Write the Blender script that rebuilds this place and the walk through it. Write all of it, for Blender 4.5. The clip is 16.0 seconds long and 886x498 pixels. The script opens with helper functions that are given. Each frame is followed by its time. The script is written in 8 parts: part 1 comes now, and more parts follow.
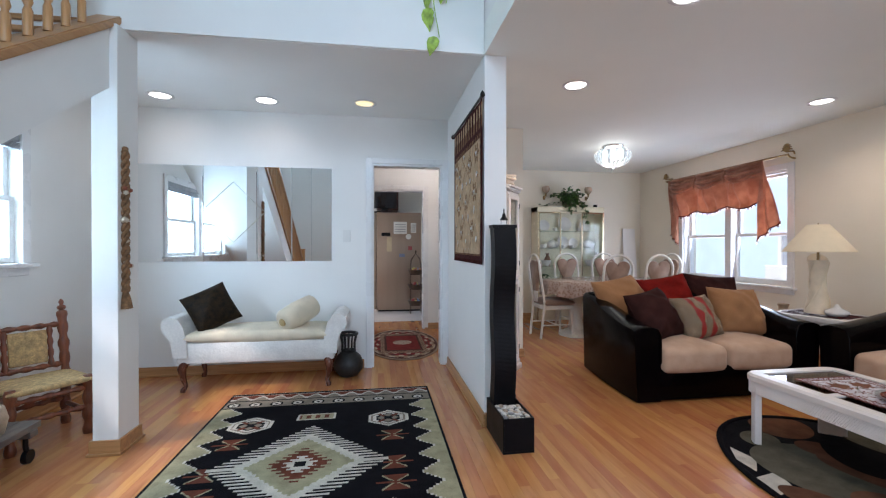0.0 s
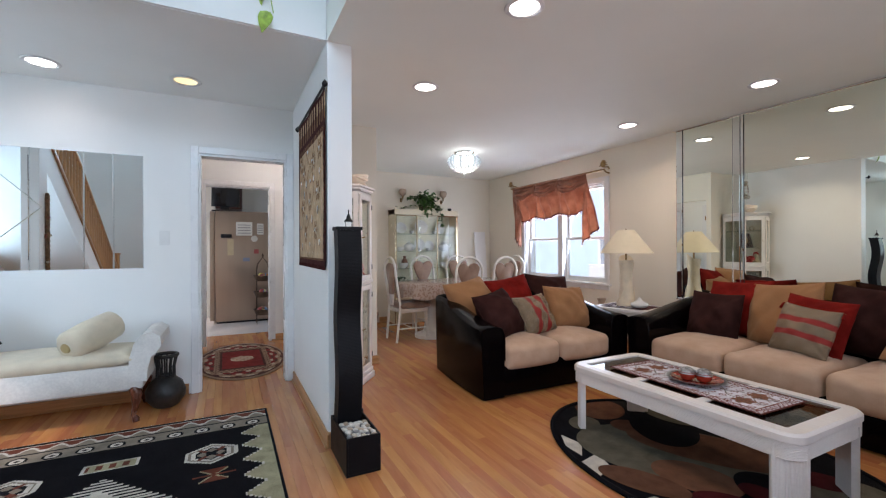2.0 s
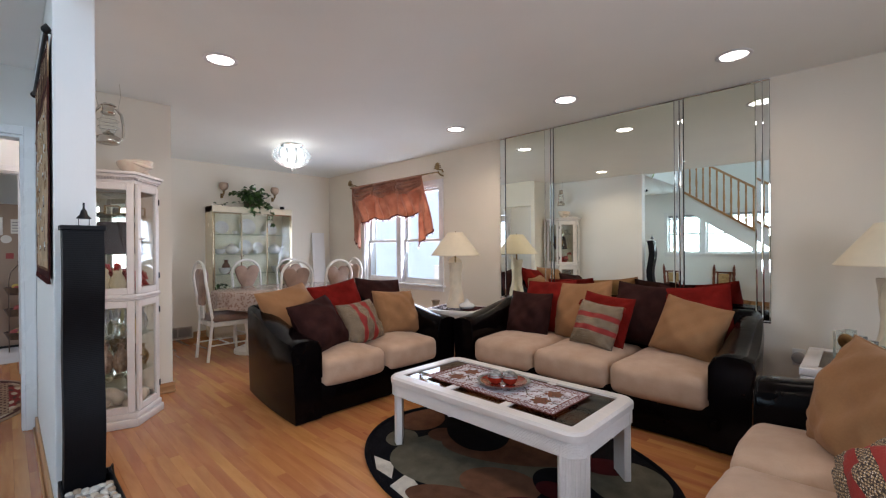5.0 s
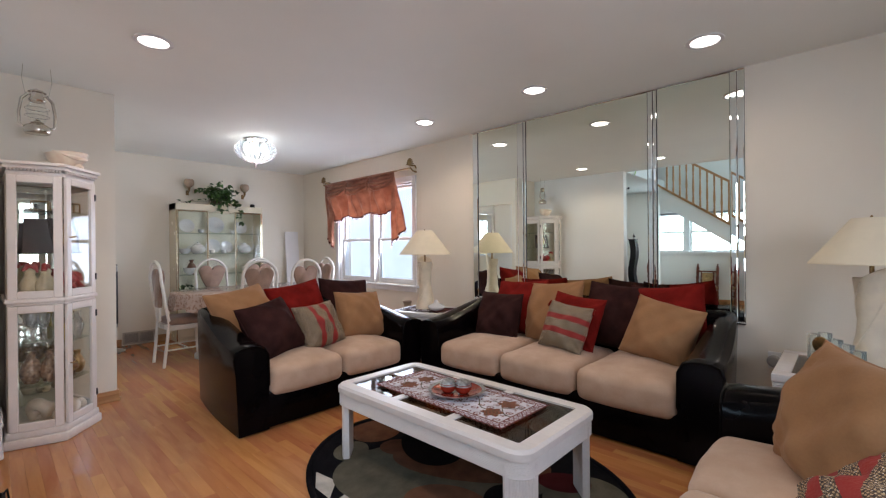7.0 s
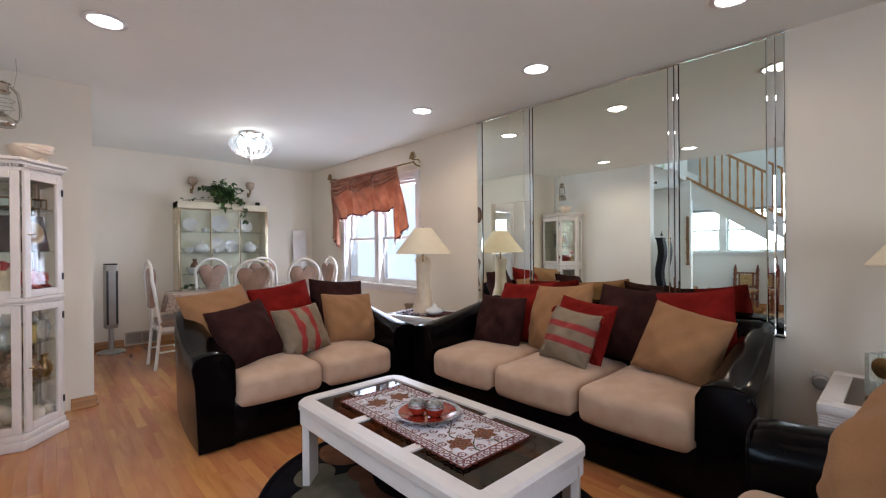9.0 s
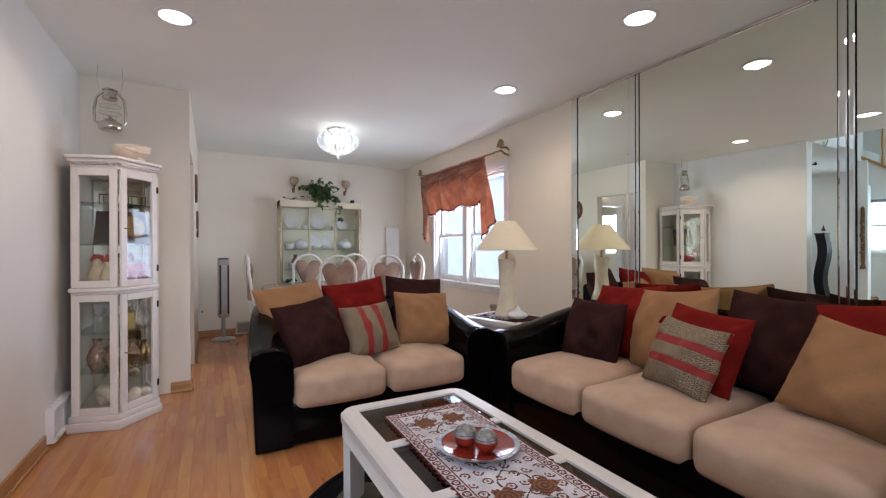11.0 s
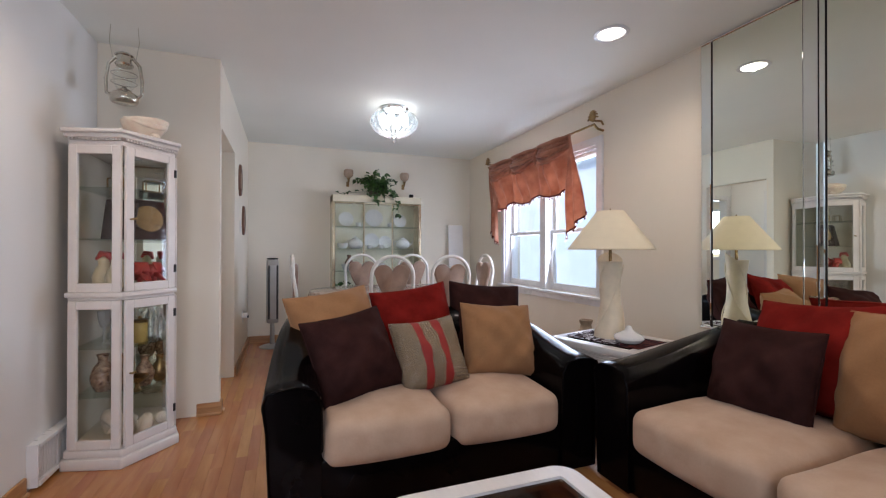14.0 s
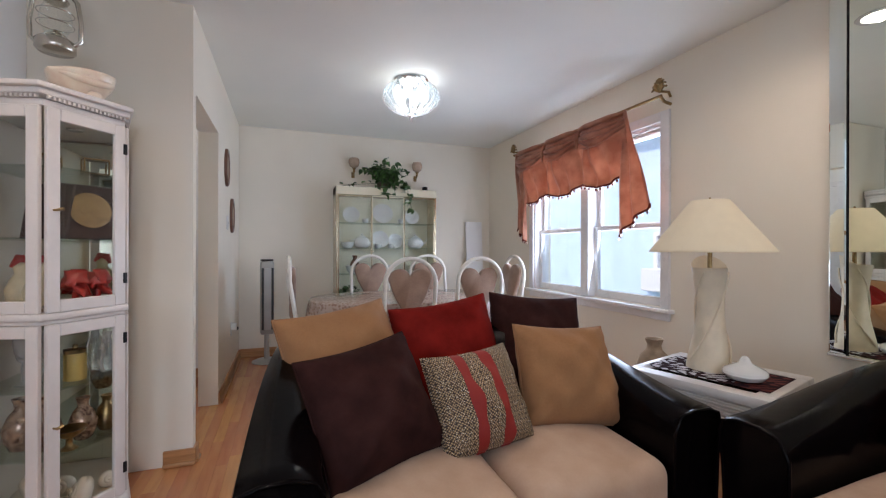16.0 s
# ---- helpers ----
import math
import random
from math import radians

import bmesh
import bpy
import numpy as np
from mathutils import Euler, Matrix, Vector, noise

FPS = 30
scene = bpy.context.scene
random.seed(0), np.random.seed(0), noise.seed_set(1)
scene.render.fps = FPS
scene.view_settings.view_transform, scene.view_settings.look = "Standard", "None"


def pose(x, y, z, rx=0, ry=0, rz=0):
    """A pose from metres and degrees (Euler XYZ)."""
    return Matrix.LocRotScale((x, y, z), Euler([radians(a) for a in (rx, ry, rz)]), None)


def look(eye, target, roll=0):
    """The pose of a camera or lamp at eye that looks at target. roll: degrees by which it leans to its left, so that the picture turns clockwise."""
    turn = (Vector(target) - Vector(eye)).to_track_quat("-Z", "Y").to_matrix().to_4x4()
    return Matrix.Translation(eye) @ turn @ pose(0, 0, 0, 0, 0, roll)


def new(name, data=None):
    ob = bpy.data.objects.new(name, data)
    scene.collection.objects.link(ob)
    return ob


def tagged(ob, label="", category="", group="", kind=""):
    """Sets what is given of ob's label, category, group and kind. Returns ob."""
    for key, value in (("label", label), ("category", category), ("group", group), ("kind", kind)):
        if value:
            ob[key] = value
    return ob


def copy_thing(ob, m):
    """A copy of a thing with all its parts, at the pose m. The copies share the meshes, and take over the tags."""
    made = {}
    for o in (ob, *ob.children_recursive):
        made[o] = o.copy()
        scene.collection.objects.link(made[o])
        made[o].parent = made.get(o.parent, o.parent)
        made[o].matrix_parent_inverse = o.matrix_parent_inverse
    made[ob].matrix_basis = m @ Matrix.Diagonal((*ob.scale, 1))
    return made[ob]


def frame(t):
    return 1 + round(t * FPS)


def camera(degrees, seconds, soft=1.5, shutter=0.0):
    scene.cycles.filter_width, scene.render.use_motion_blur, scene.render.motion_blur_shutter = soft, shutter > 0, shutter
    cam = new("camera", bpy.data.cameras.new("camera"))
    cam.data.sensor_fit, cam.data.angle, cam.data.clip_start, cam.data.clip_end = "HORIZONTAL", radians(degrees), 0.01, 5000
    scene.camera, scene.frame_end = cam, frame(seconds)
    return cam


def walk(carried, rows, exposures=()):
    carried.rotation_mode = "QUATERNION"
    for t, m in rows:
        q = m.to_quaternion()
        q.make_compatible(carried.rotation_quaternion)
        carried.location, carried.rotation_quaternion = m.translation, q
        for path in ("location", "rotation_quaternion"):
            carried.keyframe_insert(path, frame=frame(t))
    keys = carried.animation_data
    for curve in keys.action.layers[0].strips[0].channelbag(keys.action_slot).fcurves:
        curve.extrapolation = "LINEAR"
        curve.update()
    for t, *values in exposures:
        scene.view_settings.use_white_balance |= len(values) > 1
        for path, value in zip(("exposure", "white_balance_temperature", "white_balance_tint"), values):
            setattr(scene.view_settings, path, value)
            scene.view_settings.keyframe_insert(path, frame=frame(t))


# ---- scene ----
cam = camera(92.1, 16.0, soft=1.2)
PATH = [
    (0, (-0.105, -0.1, 1.178), (0.197, 1.877, 1.167), 0.0),
    (0.5, (-0.062, -0.052, 1.179), (0.385, 1.897, 1.172), -0.1),
    (1, (-0.026, -0.011, 1.183), (0.578, 1.896, 1.176), -0.1),
    (1.5, (0.007, 0.017, 1.183), (0.764, 1.868, 1.18), -0.2),
    (2, (0.048, 0.035, 1.187), (0.951, 1.82, 1.185), -0.2),
    (2.5, (0.098, 0.054, 1.19), (1.138, 1.763, 1.189), -0.3),
    (3, (0.153, 0.073, 1.195), (1.316, 1.7, 1.192), -0.3),
    (3.5, (0.224, 0.082, 1.195), (1.486, 1.633, 1.193), -0.4),
    (4, (0.298, 0.09, 1.201), (1.641, 1.571, 1.199), -0.4),
    (4.5, (0.369, 0.089, 1.2), (1.769, 1.518, 1.199), -0.5),
    (5, (0.441, 0.09, 1.205), (1.873, 1.487, 1.203), -0.4),
    (7.5, (0.836, 0.049, 1.193), (2.293, 1.419, 1.189), -0.5),
    (8, (0.944, 0.063, 1.193), (2.388, 1.448, 1.185), -0.5),
    (8.5, (1.058, 0.077, 1.194), (2.473, 1.49, 1.186), -0.5),
    (8.7, (1.106, 0.08, 1.19), (2.503, 1.512, 1.184), -0.5),
    (11, (1.595, 0.257, 1.148), (2.546, 2.016, 1.146), -0.2),
    (11.5, (1.671, 0.346, 1.123), (2.52, 2.157, 1.127), -0.3),
    (12, (1.739, 0.455, 1.127), (2.521, 2.296, 1.127), -0.2),
    (12.5, (1.794, 0.575, 1.128), (2.539, 2.432, 1.13), -0.1),
    (13, (1.826, 0.695, 1.122), (2.54, 2.563, 1.124), 0.0),
    (13.5, (1.844, 0.832, 1.12), (2.543, 2.705, 1.124), 0.1),
    (14, (1.856, 1.008, 1.122), (2.55, 2.883, 1.131), 0.1),
    (14.5, (1.871, 1.174, 1.128), (2.564, 3.05, 1.133), 0.1),
    (15, (1.885, 1.352, 1.124), (2.578, 3.228, 1.13), 0.1),
    (15.5, (1.882, 1.543, 1.148), (2.581, 3.417, 1.148), 0.1),
    (16, (1.899, 1.703, 1.145), (2.59, 3.58, 1.144), 0.1),
]
walk(cam, [(t, look(eye, target, roll)) for t, eye, target, roll in PATH], [(0, 1.24, 6400, 21), (2.5, 1.26, 6580, 22), (5, 1.25, 6600, 22), (8.5, 1.31, 6540, 23), (12, 1.26, 6480, 23), (16, 1.20, 6330, 21)])

# world, sun and exposure
world = bpy.data.worlds.new("world")
scene.world = world
world.use_nodes = True
wn = world.node_tree
sky = wn.nodes.new("ShaderNodeTexSky")
sky.sky_type, sky.sun_disc = "NISHITA", False
sky.sun_elevation, sky.sun_rotation = radians(43), radians(242)
wn.links.new(sky.outputs[0], wn.nodes["Background"].inputs[0])
wn.nodes["Background"].inputs[1].default_value = 0.15

sun = new("sun", bpy.data.lights.new("sun", "SUN"))
sun.data.energy, sun.data.angle, sun.data.color = 1.3, radians(5), (1.0, 0.95, 0.88)
sun.matrix_world = look((-13, -7, 14), (0, 0, 0))


def area_light(name, eye, target, width, height, power, colour, spread=180):
    lamp = bpy.data.lights.new(name, "AREA")
    lamp.shape, lamp.size, lamp.size_y, lamp.energy, lamp.color = "RECTANGLE", width, height, power, colour
    lamp.spread = radians(spread)
    ob = new(name, lamp)
    ob.matrix_world = look(eye, target)
    return ob


DAY = (0.66, 0.82, 1.0)
# daylight entering by the windows
area_light("window_light_dining", (4.47, 4.78, 1.38), (3.4, 4.78, 1.6), 1.5, 1.2, 25, DAY)
area_light("window_light_front", (1.75, -1.64, 1.45), (1.6, 1.2, 1.75), 1.35, 1.15, 16, (0.74, 0.86, 1.0), 150)
area_light("window_light_foyer", (-2.58, 2.25, 1.5), (-1.5, 2.25, 1.5), 1.8, 0.85, 25, (0.52, 0.80, 1.0))
# unseen source added to brighten the stair hall from above
area_light("stairwell_fill_light", (-0.5, -1.62, 3.4), (-0.5, 1.0, 2.2), 1.4, 1.1, 33, (0.52, 0.80, 1.0))
area_light("window_light_kitchen", (-1.55, 7.2, 1.5), (0, 7.2, 1.0), 0.8, 0.9, 9, DAY)

# ---- materials ----
MATS = {}


def nodes_of(name):
    m = bpy.data.materials.new(name)
    m.use_nodes = True
    nt = m.node_tree
    return m, nt, nt.nodes["Principled BSDF"]


def mat(name, colour, rough=0.5, metal=0.0, var=0.06, scale=6.0, fine=0.0, fine_scale=120.0, bump=0.0, bump_scale=80.0,
        sheen=0.0, coat=0.0, stretch=(1, 1, 1), rough_var=0.08, second=None, second_amount=0.5, spec=0.5):
    """Painted, cloth, leather, metal or stone surface: broad and fine variation of colour, gloss and relief."""
    if name in MATS:
        return MATS[name]
    m, nt, p = nodes_of(name)
    L, N = nt.links.new, nt.nodes.new
    tc = N("ShaderNodeTexCoord")
    mp = N("ShaderNodeMapping")
    mp.inputs["Scale"].default_value = stretch
    L(tc.outputs["Object"], mp.inputs["Vector"])
    broad = N("ShaderNodeTexNoise")
    broad.inputs["Scale"].default_value, broad.inputs["Detail"].default_value = scale, 4
    L(mp.outputs[0], broad.inputs["Vector"])
    small = N("ShaderNodeTexNoise")
    small.inputs["Scale"].default_value, small.inputs["Detail"].default_value = fine_scale, 2
    L(mp.outputs[0], small.inputs["Vector"])
    ramp = N("ShaderNodeMix")
    ramp.data_type = "RGBA"
    c = Vector(colour)
    d = Vector(second) if second else c * (1 - var * 2.2)
    ramp.inputs["A"].default_value = (*(c if second else c * (1 + var * 0.6)), 1)
    ramp.inputs["B"].default_value = (*d, 1)
    rng = N("ShaderNodeMapRange")
    rng.inputs["From Min"].default_value, rng.inputs["From Max"].default_value = 0.3, 0.7
    rng.inputs["To Max"].default_value = second_amount * 2 if second else 1.0
    L(broad.outputs["Fac"], rng.inputs["Value"])
    L(rng.outputs[0], ramp.inputs["Factor"])
    out = ramp.outputs["Result"]
    if fine > 0:
        mul = N("ShaderNodeMix")
        mul.data_type, mul.blend_type = "RGBA", "MULTIPLY"
        mul.inputs["Factor"].default_value = fine
        r2 = N("ShaderNodeMapRange")
        r2.inputs["From Min"].default_value, r2.inputs["From Max"].default_value = 0.35, 0.65
        r2.inputs["To Min"].default_value = 0.35
        L(small.outputs["Fac"], r2.inputs["Value"])
        L(out, mul.inputs["A"])
        L(r2.outputs[0], mul.inputs["B"])
        out = mul.outputs["Result"]
    L(out, p.inputs["Base Color"])
    rr = N("ShaderNodeMapRange")
    rr.inputs["To Min"].default_value, rr.inputs["To Max"].default_value = max(rough - rough_var, 0.02), min(rough + rough_var, 1)
    L(broad.outputs["Fac"], rr.inputs["Value"])
    L(rr.outputs[0], p.inputs["Roughness"])
    p.inputs["Specular IOR Level"].default_value = spec
    p.inputs["Metallic"].default_value = metal
    p.inputs["Sheen Weight"].default_value = sheen
    p.inputs["Coat Weight"].default_value = coat
    if bump > 0:
        b = N("ShaderNodeBump")
        b.inputs["Strength"].default_value, b.inputs["Distance"].default_value = bump, 0.004
        bn = N("ShaderNodeTexNoise")
        bn.inputs["Scale"].default_value, bn.inputs["Detail"].default_value = bump_scale, 3
        L(mp.outputs[0], bn.inputs["Vector"])
        L(bn.outputs["Fac"], b.inputs["Height"])
        L(b.outputs[0], p.inputs["Normal"])
    MATS[name] = m
    return m


def wood(name, light, dark, rough=0.3, axis=1, per_piece=0.0, coat=0.0, grain=1.0, across=26.0):
    """Timber with long grain along one axis; per_piece shifts each board's tone."""
    if name in MATS:
        return MATS[name]
    m, nt, p = nodes_of(name)
    L, N = nt.links.new, nt.nodes.new
    tc, oi, geo = N("ShaderNodeTexCoord"), N("ShaderNodeObjectInfo"), N("ShaderNodeNewGeometry")
    add = N("ShaderNodeMath")
    add.operation = "ADD"
    L(oi.outputs["Random"], add.inputs[0])
    L(geo.outputs["Random Per Island"], add.inputs[1])
    fr = N("ShaderNodeMath")
    fr.operation = "FRACT"
    L(add.outputs[0], fr.inputs[0])
    off = N("ShaderNodeVectorMath")
    off.operation = "MULTIPLY_ADD"
    comb = N("ShaderNodeCombineXYZ")
    for i in range(3):
        L(fr.outputs[0], comb.inputs[i])
    L(comb.outputs[0], off.inputs[0])
    off.inputs[1].default_value = (17, 23, 11) if per_piece else (0, 0, 0)
    L(tc.outputs["Object"], off.inputs[2])
    mp = N("ShaderNodeMapping")
    s = [across, across, across]
    s[axis] = 1.3
    mp.inputs["Scale"].default_value = s
    L(off.outputs[0], mp.inputs["Vector"])
    n1 = N("ShaderNodeTexNoise")
    n1.inputs["Scale"].default_value, n1.inputs["Detail"].default_value, n1.inputs["Distortion"].default_value = 1.6, 5, 0.6
    L(mp.outputs[0], n1.inputs["Vector"])
    n2 = N("ShaderNodeTexNoise")
    n2.inputs["Scale"].default_value, n2.inputs["Detail"].default_value = 9.0, 2
    L(mp.outputs[0], n2.inputs["Vector"])
    ramp = N("ShaderNodeValToRGB")
    ramp.color_ramp.elements[0].position, ramp.color_ramp.elements[0].color = 0.28, (*dark, 1)
    ramp.color_ramp.elements[1].position, ramp.color_ramp.elements[1].color = 0.62, (*light, 1)
    L(n1.outputs["Fac"], ramp.inputs[0])
    mul = N("ShaderNodeMix")
    mul.data_type, mul.blend_type = "RGBA", "MULTIPLY"
    mul.inputs["Factor"].default_value = 0.3 * grain
    L(ramp.outputs[0], mul.inputs["A"])
    L(n2.outputs["Fac"], mul.inputs["B"])
    out = mul.outputs["Result"]
    if per_piece:
        hv = N("ShaderNodeHueSaturation")
        mr = N("ShaderNodeMapRange")
        mr.inputs["To Min"].default_value, mr.inputs["To Max"].default_value = 1 - per_piece, 1 + per_piece
        L(fr.outputs[0], mr.inputs["Value"])
        L(mr.outputs[0], hv.inputs["Value"])
        f2 = N("ShaderNodeMath")
        f2.operation = "MULTIPLY_ADD"
        f2.inputs[1].default_value, f2.inputs[2].default_value = 0.02, 0.49
        L(fr.outputs[0], f2.inputs[0])
        L(f2.outputs[0], hv.inputs["Hue"])
        L(out, hv.inputs["Color"])
        out = hv.outputs[0]
    L(out, p.inputs["Base Color"])
    rr = N("ShaderNodeMapRange")
    rr.inputs["To Min"].default_value, rr.inputs["To Max"].default_value = rough - 0.07, rough + 0.1
    L(n1.outputs["Fac"], rr.inputs["Value"])
    L(rr.outputs[0], p.inputs["Roughness"])
    p.inputs["Coat Weight"].default_value = coat
    b = N("ShaderNodeBump")
    b.inputs["Strength"].default_value, b.inputs["Distance"].default_value = 0.08, 0.002
    L(n2.outputs["Fac"], b.inputs["Height"])
    L(b.outputs[0], p.inputs["Normal"])
    MATS[name] = m
    return m


def glass(name, tint=(1, 1, 1), rough=0.0):
    """Thin clear pane: mostly straight-through with a Fresnel gloss."""
    if name in MATS:
        return MATS[name]
    m, nt, p = nodes_of(name)
    L, N = nt.links.new, nt.nodes.new
    tr, gl, mix, lw = N("ShaderNodeBsdfTransparent"), N("ShaderNodeBsdfGlossy"), N("ShaderNodeMixShader"), N("ShaderNodeLayerWeight")
    pw, fr = N("ShaderNodeMath"), N("ShaderNodeMath")
    pw.operation, fr.operation = "POWER", "MULTIPLY_ADD"
    lw.inputs["Blend"].default_value = 0.5
    L(lw.outputs["Facing"], pw.inputs[0])
    pw.inputs[1].default_value = 4.0
    L(pw.outputs[0], fr.inputs[0])
    fr.inputs[1].default_value, fr.inputs[2].default_value = 0.7, 0.03
    tr.inputs[0].default_value = (*tint, 1)
    gl.inputs["Roughness"].default_value = rough + 0.01
    L(fr.outputs[0], mix.inputs[0])
    L(tr.outputs[0], mix.inputs[1])
    L(gl.outputs[0], mix.inputs[2])
    L(mix.outputs[0], nt.nodes["Material Output"].inputs[0])
    MATS[name] = m
    return m


def pressed(name, tint):
    """Thick pressed glass: part clear, part milky, with a gloss."""
    if name in MATS:
        return MATS[name]
    m, nt, p = nodes_of(name)
    L, N = nt.links.new, nt.nodes.new
    tr, tl, a, b = N("ShaderNodeBsdfTransparent"), N("ShaderNodeBsdfTranslucent"), N("ShaderNodeMixShader"), N("ShaderNodeMixShader")
    p.inputs["Base Color"].default_value, p.inputs["Roughness"].default_value = (*tint, 1), 0.08
    tr.inputs[0].default_value, tl.inputs[0].default_value = (*tint, 1), (*tint, 1)
    a.inputs[0].default_value, b.inputs[0].default_value = 0.03, 0.06
    for q, x, y in ((a, tr, tl), (b, a, p)):
        L(x.outputs[0], q.inputs[1])
        L(y.outputs[0], q.inputs[2])
    L(b.outputs[0], nt.nodes["Material Output"].inputs[0])
    MATS[name] = m
    return m


def crystal(name, colour=(1, 1, 1), rough=0.03):
    if name in MATS:
        return MATS[name]
    m, nt, p = nodes_of(name)
    p.inputs["Base Color"].default_value = (*colour, 1)
    p.inputs["Transmission Weight"].default_value = 0.85
    p.inputs["Roughness"].default_value, p.inputs["IOR"].default_value = rough, 1.3
    MATS[name] = m
    return m


def mirror(name, tint=(0.86, 0.90, 0.80), rough=0.004):
    if name in MATS:
        return MATS[name]
    m, nt, p = nodes_of(name)
    p.inputs["Base Color"].default_value = (*tint, 1)
    p.inputs["Metallic"].default_value, p.inputs["Roughness"].default_value = 1.0, rough
    MATS[name] = m
    return m


def glow(name, colour, strength):
    if name in MATS:
        return MATS[name]
    m, nt, p = nodes_of(name)
    p.inputs["Base Color"].default_value = (0.9, 0.9, 0.9, 1)
    p.inputs["Emission Color"].default_value = (*colour, 1)
    p.inputs["Emission Strength"].default_value = strength
    MATS[name] = m
    return m


WALL = mat("wall_paint_cream", (0.84, 0.775, 0.655), 0.55, var=0.02, scale=1.4, bump=0.12, bump_scale=240)
WALL_F = mat("wall_paint_white", (0.84, 0.83, 0.80), 0.55, var=0.02, scale=1.4, bump=0.12, bump_scale=240)
CEIL = mat("ceiling_paint", (0.885, 0.895, 0.835), 0.7, var=0.02, scale=1.1, bump=0.15, bump_scale=200)
TRIM = mat("white_gloss_paint", (0.80, 0.79, 0.78), 0.28, var=0.02, scale=5)
OAK = wood("oak_floor", (0.545, 0.230, 0.083), (0.435, 0.162, 0.056), 0.20, 1, 0.13, coat=0.2, grain=0.35, across=11.0)
OAK_X = wood("oak_trim_x", (0.60, 0.31, 0.13), (0.42, 0.19, 0.07), 0.32, 0)
OAK_Y = wood("oak_trim_y", (0.60, 0.31, 0.13), (0.42, 0.19, 0.07), 0.32, 1)
OAK_Z = wood("oak_trim_z", (0.64, 0.32, 0.12), (0.45, 0.20, 0.07), 0.32, 2)
JOINT = mat("dark_joint", (0.10, 0.055, 0.03), 0.8)
LEATHER = mat("black_leather", (0.0030, 0.0020, 0.0022), 0.17, var=0.1, scale=5, bump=0.10, bump_scale=34, rough_var=0.03)
LEATHER.node_tree.nodes["Principled BSDF"].inputs["Specular IOR Level"].default_value = 0.075
SUEDE = mat("cream_suede", (0.555, 0.385, 0.275), 0.85, second=(0.46, 0.305, 0.205), second_amount=0.45, scale=8, fine=0.04, bump=0.9, bump_scale=13, sheen=0.15, spec=0.12)
TAN = mat("tan_suede", (0.335, 0.170, 0.078), 0.9, var=0.05, scale=7, fine=0.08, bump=0.7, bump_scale=15, sheen=0.06, spec=0.1)
BROWN = mat("brown_suede", (0.042, 0.016, 0.014), 0.9, var=0.18, scale=9, fine=0.1, bump=0.7, bump_scale=15, sheen=0.0, spec=0.06)
RED = mat("brick_red_suede", (0.20, 0.013, 0.009), 0.9, var=0.15, scale=9, fine=0.1, bump=0.7, bump_scale=15, sheen=0.0, spec=0.06)
WHITEWASH = mat("whitewashed_wood", (0.70, 0.65, 0.61), 0.38, var=0.04, scale=3, fine=0.07, fine_scale=60, stretch=(1, 0.15, 1))
CHROME = mat("chrome", (0.80, 0.80, 0.80), 0.10, 1.0, var=0.03)
BRASS = mat("aged_brass", (0.38, 0.25, 0.11), 0.30, 1.0, var=0.2, scale=30)
BLACKMETAL = mat("black_iron", (0.018, 0.016, 0.016), 0.45, 0.6, var=0.2, scale=20)
PLASTIC_W = mat("white_plastic", (0.78, 0.77, 0.74), 0.35, var=0.02)
GLASS = glass("clear_glass", (0.97, 0.985, 0.975))
SMOKE = glass("smoked_glass", (0.44, 0.33, 0.22))
CRYSTAL = crystal("cut_crystal")
MIRROR = mirror("mirror_glass")
BEVELM = mirror("bevelled_mirror", (0.84, 0.88, 0.84), 0.012)


# ---- mesh helpers ----
def part(name, bm, material, parent=None, label="", smooth=None):
    """Links a bmesh as one mesh object under a thing or a part."""
    me = bpy.data.meshes.new(name)
    bm.normal_update()
    bm.to_mesh(me)
    bm.free()
    me.materials.append(material)
    if smooth is not None:
        me.shade_smooth()
        me.set_sharp_from_angle(angle=radians(smooth))
    ob = new(name, me)
    if parent is not None:
        ob.parent = parent
    if label:
        ob["label"] = label
    return ob


def thing(name, label, category, x=0, y=0, z=0, rz=0, group="", kind=""):
    ob = new(name)
    ob.matrix_world = pose(x, y, z, 0, 0, rz)
    return tagged(ob, label, category, group, kind)


def B():
    return bmesh.new()


def box(bm, x0, x1, y0, y1, z0, z1, bevel=0.0, seg=2):
    r = bmesh.ops.create_cube(bm, size=1.0)
    vs = r["verts"]
    for v in vs:
        v.co = Vector((x0 + (v.co.x + 0.5) * (x1 - x0), y0 + (v.co.y + 0.5) * (y1 - y0), z0 + (v.co.z + 0.5) * (z1 - z0)))
    if bevel > 0:
        es = list({e for v in vs for e in v.link_edges})
        bmesh.ops.bevel(bm, geom=es, offset=bevel, segments=seg, profile=0.5, affect="EDGES", clamp_overlap=True)
    return bm


def slab(*a, **k):
    return box(B(), *a, **k)


def lathe(bm, profile, cx=0.0, cy=0.0, seg=24, close=True, ripple=0.0, lobes=0, m=None):
    """Turns (radius, height) pairs round an upright axis."""
    rings = []
    for r, z in profile:
        ring = []
        for i in range(seg):
            a = 2 * math.pi * i / seg
            q = r * (1 + (ripple * math.cos(lobes * a) if lobes else 0))
            co = Vector((cx + q * math.cos(a), cy + q * math.sin(a), z))
            ring.append(bm.verts.new(m @ co if m else co))
        rings.append(ring)
    for a, b in zip(rings, rings[1:]):
        for i in range(seg):
            bm.faces.new((a[i], a[(i + 1) % seg], b[(i + 1) % seg], b[i]))
    if close:
        bm.faces.new(list(reversed(rings[0])))
        bm.faces.new(rings[-1])
    return bm


